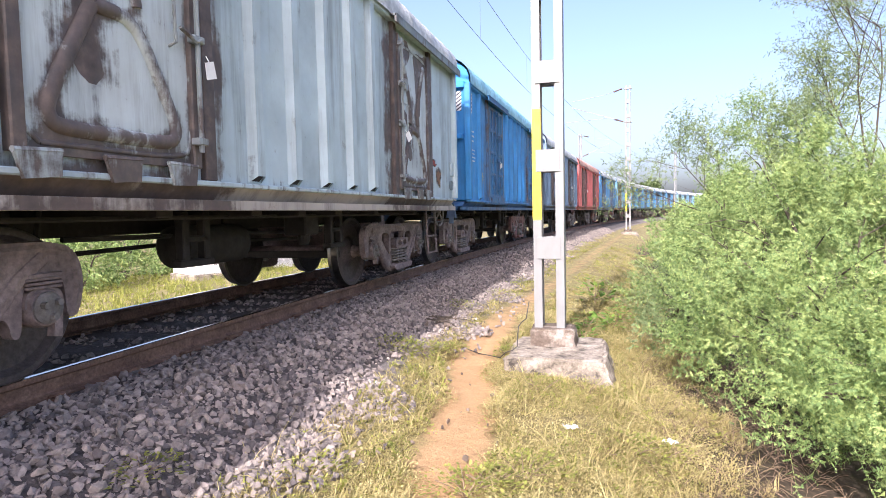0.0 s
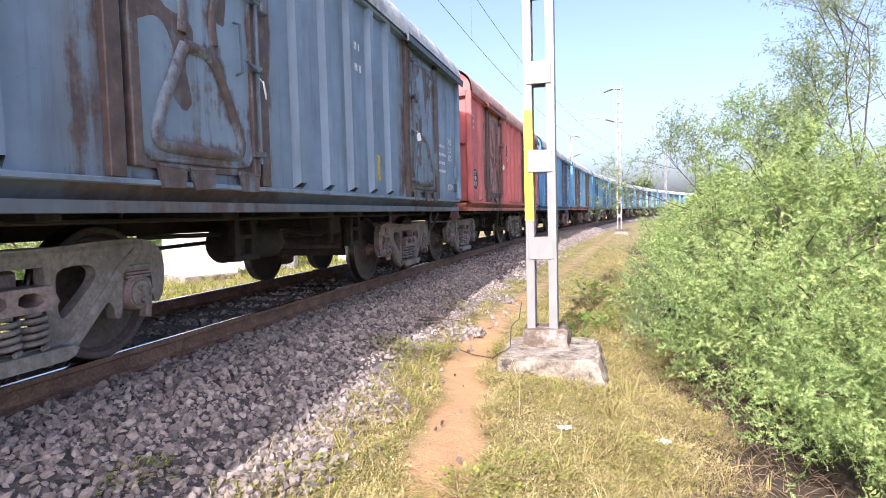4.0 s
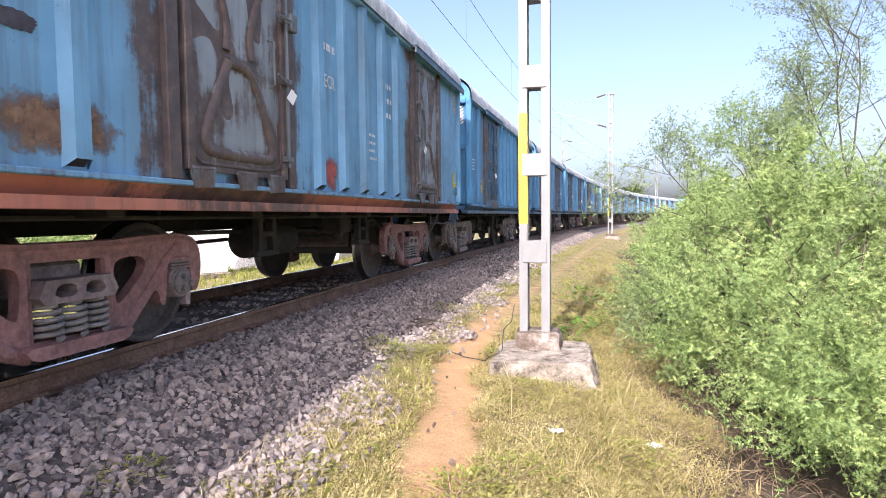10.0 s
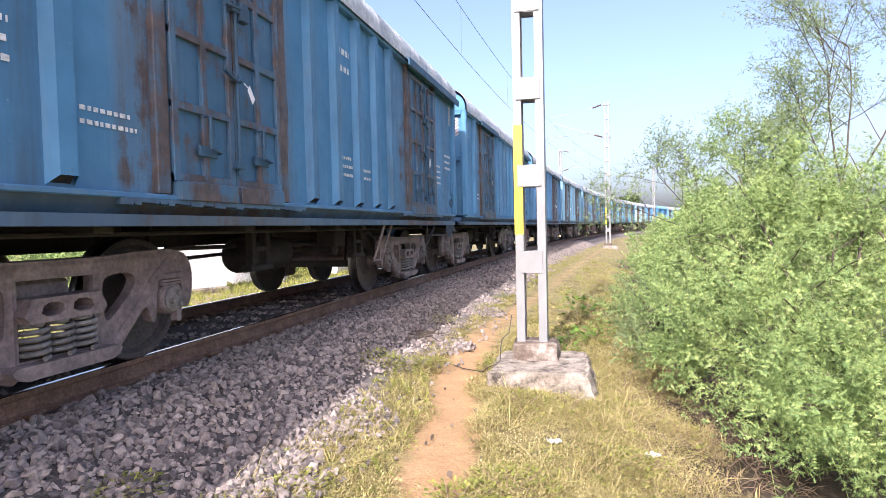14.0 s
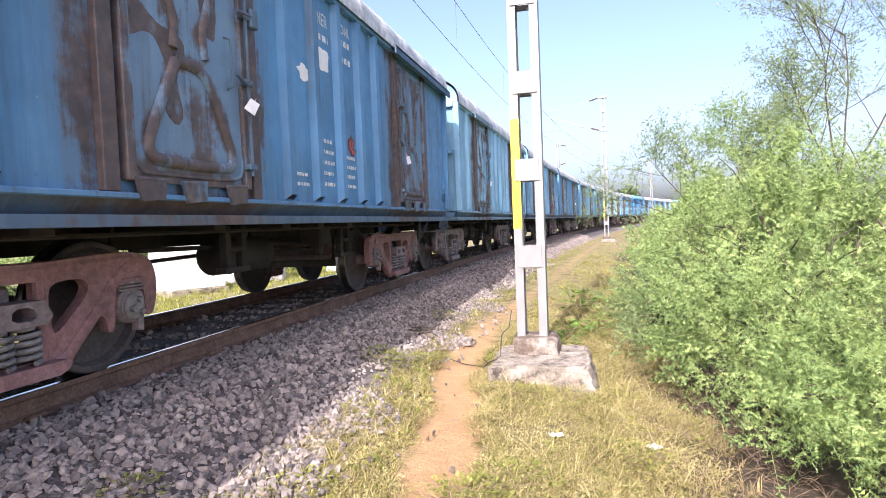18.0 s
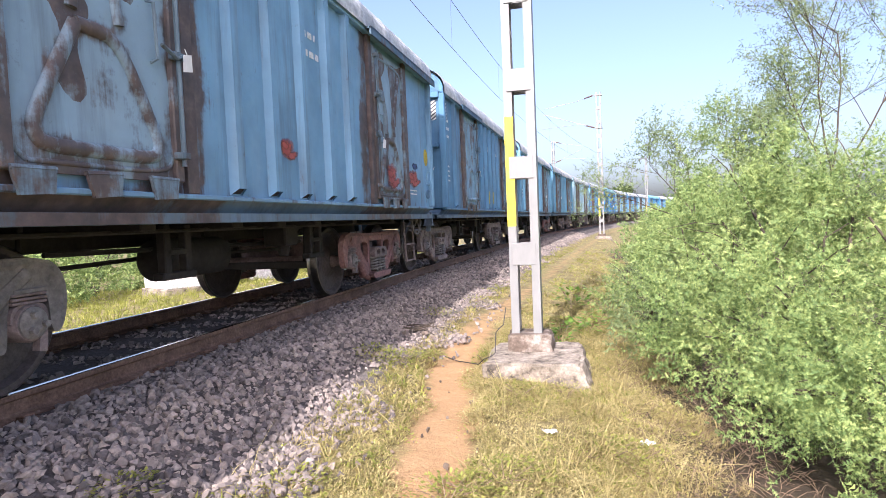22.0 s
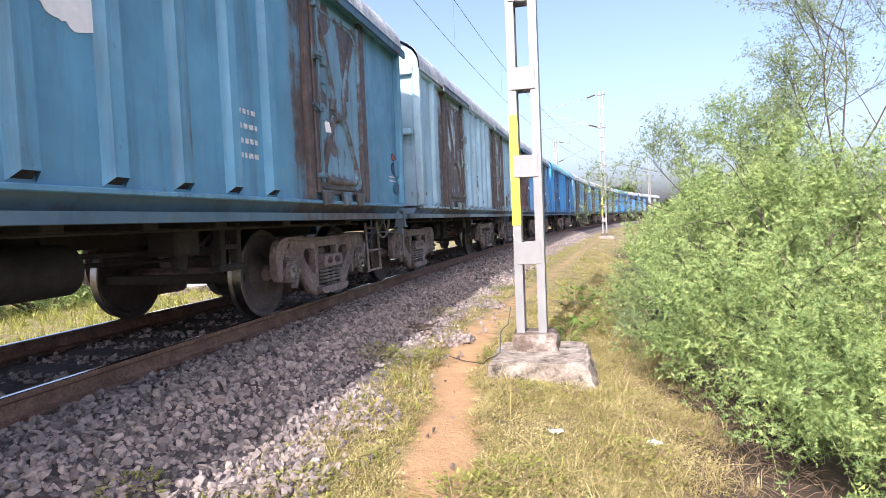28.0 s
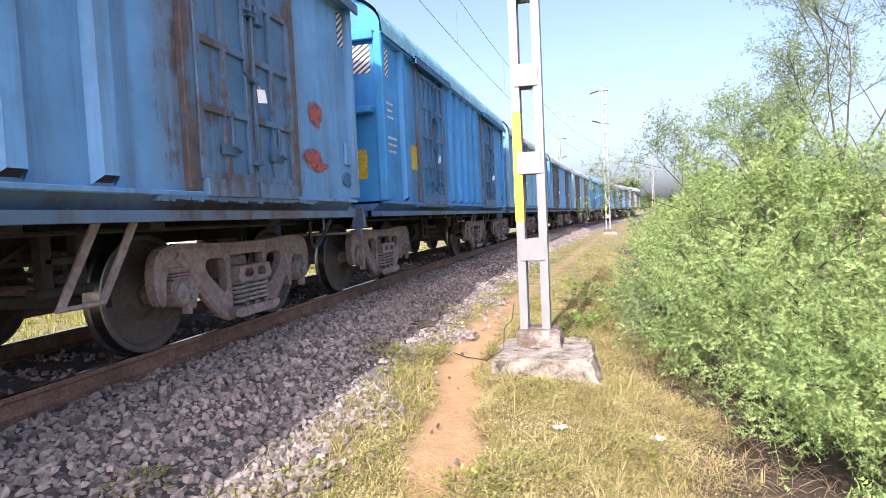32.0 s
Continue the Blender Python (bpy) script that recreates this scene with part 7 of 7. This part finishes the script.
def field(rng, n, w0, w1, y0, y1, thin=None):
    w, y = rng.uniform(w0, w1, n), rng.uniform(0, 1, n) ** 1.5 * (y1 - y0) + y0
    patch = np.array([noise.noise((a * 1.4, b * 1.4, 3.0)) for a, b in zip(w, y)])
    keep = np.abs(w - path_w(y)) > np.where(y < 9, 0.24, 0.3) + 0.2 * patch
    keep &= rng.uniform(0, 1, n) < (0.8 + 0.6 * patch if thin is None else thin(w, y, patch))
    x = w + shift(y)
    keep &= ~((x > 3.45) & (x < 4.5) & (y > 5.75) & (y < 7.05))
    w, y = w[keep], y[keep]
    return np.stack([w + shift(y), y, lie(w, y) - 0.015], -1)


def leafy(rng, n, high, spread, leaf):
    """A low herb of small oval leaves."""
    vs, fs = [], []
    for _ in range(n):
        a, r = rng.uniform(0, 6.28), spread * math.sqrt(rng.uniform(0, 1))
        c = np.array([math.cos(a) * r, math.sin(a) * r, high * rng.uniform(0.2, 1) * (1 - 0.5 * (r / spread) ** 2)])
        d = np.array([math.cos(a) + rng.normal() * 0.6, math.sin(a) + rng.normal() * 0.6, rng.uniform(-0.2, 0.7)])
        d /= np.linalg.norm(d)
        s = np.cross(d, [0, 0, 1.0])
        s /= np.linalg.norm(s) + 1e-6
        L = leaf * rng.uniform(0.6, 1.3)
        k = len(vs)
        vs += [c, c + d * L * 0.5 + s * L * 0.3, c + d * L, c + d * L * 0.5 - s * L * 0.3]
        fs.append((k, k + 1, k + 2, k + 3))
    return np.array(vs), np.array(fs)


def build_grass():
    rng = np.random.default_rng(8)
    dry = [tuft(rng, 10, 0.06, 1.4, 0.0036) for _ in range(6)]
    tall = [tuft(rng, 10, 0.13, 0.9, 0.0024) for _ in range(6)]
    green = [tuft(rng, 12, 0.06, 1.1, 0.0042) for _ in range(6)]
    p = np.concatenate([field(rng, 13000, 2.45, 5.3, 1.6, 12), field(rng, 2500, 2.5, 5.4, 12, 40), field(rng, 5000, 2.45, 5.3, -6, 1.6)])
    ob = new("dry_turf", scatter("dry_turf", dry, p, rng.uniform(0.6, 1.4, len(p)), upright(rng, len(p)), rng, DRY))
    tagged(ob, "short straw-coloured dry grass", "grass", kind="stuff")
    p = field(rng, 5200, 2.4, 5.2, 1.6, 30, lambda w, y, q: 0.25 + 1.1 * q + 0.35 * np.exp(-((w - 2.9) / 0.35) ** 2))
    ob = new("green_turf", scatter("green_turf", green, p, rng.uniform(0.6, 1.6, len(p)), upright(rng, len(p)), rng, GREEN))
    tagged(ob, "patches of short green grass and herbs", "grass", kind="stuff")
    p = field(rng, 4200, 4.0, 5.6, 2.2, 26, lambda w, y, q: np.clip((w - 4.05) / 0.5, 0.08, 1) * (0.6 + q))
    ob = new("tall_dry_grass", scatter("tall_dry_grass", tall, p, rng.uniform(0.6, 1.5, len(p)), upright(rng, len(p), 0.35), rng, DRY))
    tagged(ob, "taller bleached grass at the bank's edge", "grass", kind="stuff")
    straw = []
    for _ in range(6):
        v, f = tuft(rng, 9, 0.15, 1.9, 0.003)
        straw.append((v * np.array([1, 1, 0.45]), f))
    p = np.concatenate([field(rng, 5600, 3.3, 5.5, 1.6, 9, lambda w, y, q: 0.7 + 0.9 * q + 0 * w), field(rng, 400, 2.4, 3.2, 1.6, 9)])
    ob = new("fallen_straw", scatter("fallen_straw", straw, p, rng.uniform(0.5, 1.3, len(p)), upright(rng, len(p), 0.3), rng, DRY))
    tagged(ob, "tangled bleached straw lying over the turf", "straw", kind="stuff")
    crumb = [leafy(rng, 30, 0.04, 0.085, 0.0125) for _ in range(6)]
    for name, n, mat, label in (("dry_leaf_cover", 10500, DRY, "dried curled leaves and seed heads over the turf"), ("small_leaf_cover", 2400, GREEN, "tiny yellow-green leaves over the turf")):
        p = field(rng, n, 3.0, 5.4, 1.6, 9.5, lambda w, y, q: 0.7 + 0.5 * q + 0 * w)
        ob = new(name, scatter(name, crumb, p, rng.uniform(0.6, 1.6, len(p)), upright(rng, len(p), 0.5), rng, mat))
        tagged(ob, label, "leaf litter", kind="stuff")
    herb = [leafy(rng, 16, 0.05, 0.07, 0.022) for _ in range(6)]
    p = field(rng, 4200, 2.4, 5.4, -4, 26, lambda w, y, q: 0.3 + 0.9 * q + 0.3 * np.exp(-((w - 2.75) / 0.3) ** 2) + 0.35 * (w > 4.1))
    ob = new("herb_cover", scatter("herb_cover", herb, p, rng.uniform(0.6, 1.7, len(p)), upright(rng, len(p)), rng, GREEN))
    tagged(ob, "low yellow-green herbs among the dry grass", "herbs", kind="stuff")
    n = 5200
    w, y = rng.uniform(-12, -3.0, n), rng.uniform(4, 32, n)
    p = np.stack([w + shift(y), y, lie(w, y) - 0.02], -1)
    ob = new("far_side_grass", scatter("far_side_grass", tall + green, p, rng.uniform(1.2, 2.8, len(p)), upright(rng, len(p), 0.3), rng, GREEN))
    tagged(ob, "tall yellow-green grass on the far side of the track", "grass", kind="stuff")
    n = 1500
    w, y = rng.uniform(4.75, 6.2, n), rng.uniform(2.5, 9, n)
    p = np.stack([w + shift(y), y, lie(w, y) + 0.01], -1)
    sh = Shape()
    for q in p:
        a, ln = rng.uniform(0, 6.28), rng.uniform(0.05, 0.22)
        d = Vector((math.cos(a) * ln, math.sin(a) * ln, rng.uniform(0.0, 0.9) * ln))
        b = Vector(q)
        sh.tube([b, b + d * 0.5 + Vector((0, 0, 0.02)), b + d], 0.003, 3, 0, 0.0015)
    tagged(new("dead_twigs", sh.mesh("dead_twigs", TWIG)), "brown dead twigs under the bushes", "twigs", kind="stuff")


def build_weeds():
    rng = np.random.default_rng(14)
    spots = [(2.55, 6.0, 0.16, 0.32, 0.035, GREEN, 420), (2.3, 5.9, 0.14, 0.28, 0.035, GREEN, 320), (2.75, 6.35, 0.12, 0.25, 0.03, GREEN, 260), (3.42, 6.35, 0.16, 0.14, 0.04, GREEN, 170), (3.98, 3.5, 0.13, 0.3, 0.03, GREEN, 330), (3.8, 3.3, 0.1, 0.22, 0.03, GREEN, 180),
             (4.2, 8.3, 0.28, 0.2, 0.11, BROAD, 45), (4.55, 8.9, 0.28, 0.24, 0.12, BROAD, 50), (4.3, 10.6, 0.5, 0.3, 0.13, BROAD, 70), (4.75, 9.5, 0.3, 0.25, 0.1, BROAD, 45), (4.2, 7.45, 0.25, 0.12, 0.08, BROAD, 35),
             (2.75, 3.1, 0.1, 0.3, 0.03, GREEN, 260), (2.35, 8.6, 0.12, 0.3, 0.035, GREEN, 240), (2.6, 10.5, 0.12, 0.4, 0.04, GREEN, 260),
             (2.1, 2.55, 0.1, 0.22, 0.03, GREEN, 180), (4.9, 10.8, 0.5, 0.35, 0.06, GREEN, 300), (5.0, 12.5, 0.5, 0.45, 0.06, GREEN, 300), (4.6, 4.4, 0.14, 0.4, 0.035, GREEN, 300), (3.9, 5.35, 0.14, 0.26, 0.026, GREEN, 260), (4.3, 5.45, 0.16, 0.22, 0.026, GREEN, 220), (3.7, 3.15, 0.14, 0.28, 0.028, GREEN, 300)]
    for x, y, high, spread, leaf, mat, n in spots:
        v, f = leafy(rng, n, high, spread, leaf)
        w = x - float(shift(y))
        ob = empty("weed_plant", pose(x, y, float(lie(w, y))), "broad-leaved green weed by the path" if mat is BROAD else "low green trackside herb", "weed", "trackside weeds")
        tagged(part("leaf_mass", quads("leaf_mass", v, f, mat), ob), kind="stuff")
        st = Shape()
        for _ in range(7):
            a = rng.uniform(0, 6.28)
            st.tube([(0, 0, -0.02), (math.cos(a) * spread * 0.3, math.sin(a) * spread * 0.3, high * 0.4), (math.cos(a) * spread * 0.6, math.sin(a) * spread * 0.6, high * 0.7)], 0.004, 4, 0, 0.002)
        part("stem", st.mesh("stem", TWIG), ob)


def crumpled(wide, seed, mat):
    rng = random.Random(seed)
    vs, fs = [], []
    for i in range(6):
        for j in range(6):
            vs.append(((i / 5 - 0.5) * wide + rng.uniform(-1, 1) * 0.01, (j / 5 - 0.5) * wide * 0.7 + rng.uniform(-1, 1) * 0.01, 0.03 + rng.uniform(-1, 1) * 0.018))
    for i in range(5):
        for j in range(5):
            k = i * 6 + j
            fs.append((k, k + 1, k + 7, k + 6))
    return Shape().add(vs, fs).mesh("paper_litter", mat)


def build_litter():
    for k, (x, y, s, rz) in enumerate([(4.2, 4.45, 0.09, 20), (4.93, 4.82, 0.11, -10)]):
        ob = tagged(new("paper_litter", crumpled(s, k, (PLASTIC, PAPER)[k])), ("crumpled grey plastic film in the dry grass", "crumpled white paper scrap in the dry grass")[k], "litter", "paper scraps")
        ob.matrix_basis = pose(x, y, float(lie(x - float(shift(y)), y)) + 0.02, 0, 0, rz)
    rng = np.random.default_rng(77)
    meshes = [quads("loose_stone", v, f, PEBBLE) for v, f in STONES[:5]]
    spots = [(3.51, 5.02, 0.06), (3.33, 4.2, 0.05), (3.6, 3.6, 0.05), (3.2, 3.75, 0.05), (3.4, 4.55, 0.03), (2.95, 3.9, 0.06), (3.05, 3.5, 0.07), (3.1, 5.6, 0.035), (3.9, 3.9, 0.05), (2.5, 7.35, 0.14), (2.36, 7.45, 0.12), (2.62, 7.25, 0.1), (2.45, 7.6, 0.1), (2.3, 7.1, 0.09)]
    for _ in range(60):
        spots.append((rng.uniform(2.7, 3.9), rng.uniform(2.2, 9), rng.uniform(0.012, 0.04)))
    for x, y, s in spots:
        ob = tagged(new("loose_stone", meshes[rng.integers(0, 5)]), "loose brown stone lying on the path's edge", "stone", "loose stones")
        ob.matrix_basis = Matrix.LocRotScale(Vector((x, y, float(lie(x - float(shift(y)), y)) + 0.15 * s)), Euler(rng.uniform(0, 6.28, 3)), (s, s, s))
    heap = empty("brushwood_heap", pose(0, 0, 0), "small heap of dark dead branches on the ballast", "branches")
    for _ in range(9):
        sh = Shape()
        a = Vector((2.45 + rng.uniform(-0.3, 0.2), 7.4 + rng.uniform(-0.2, 0.25), -0.42 + rng.uniform(0, 0.06)))
        sh.tube([a, a + Vector((rng.uniform(-0.2, 0.2), rng.uniform(-0.2, 0.2), 0.05)), a + Vector((rng.uniform(-0.45, 0.45), rng.uniform(-0.3, 0.3), 0.0))], 0.011, 5, 0, 0.005)
        part("branch", sh.mesh("branch", BARK), heap)


build_grass()
build_weeds()
build_litter()
build_ballast()


motions()
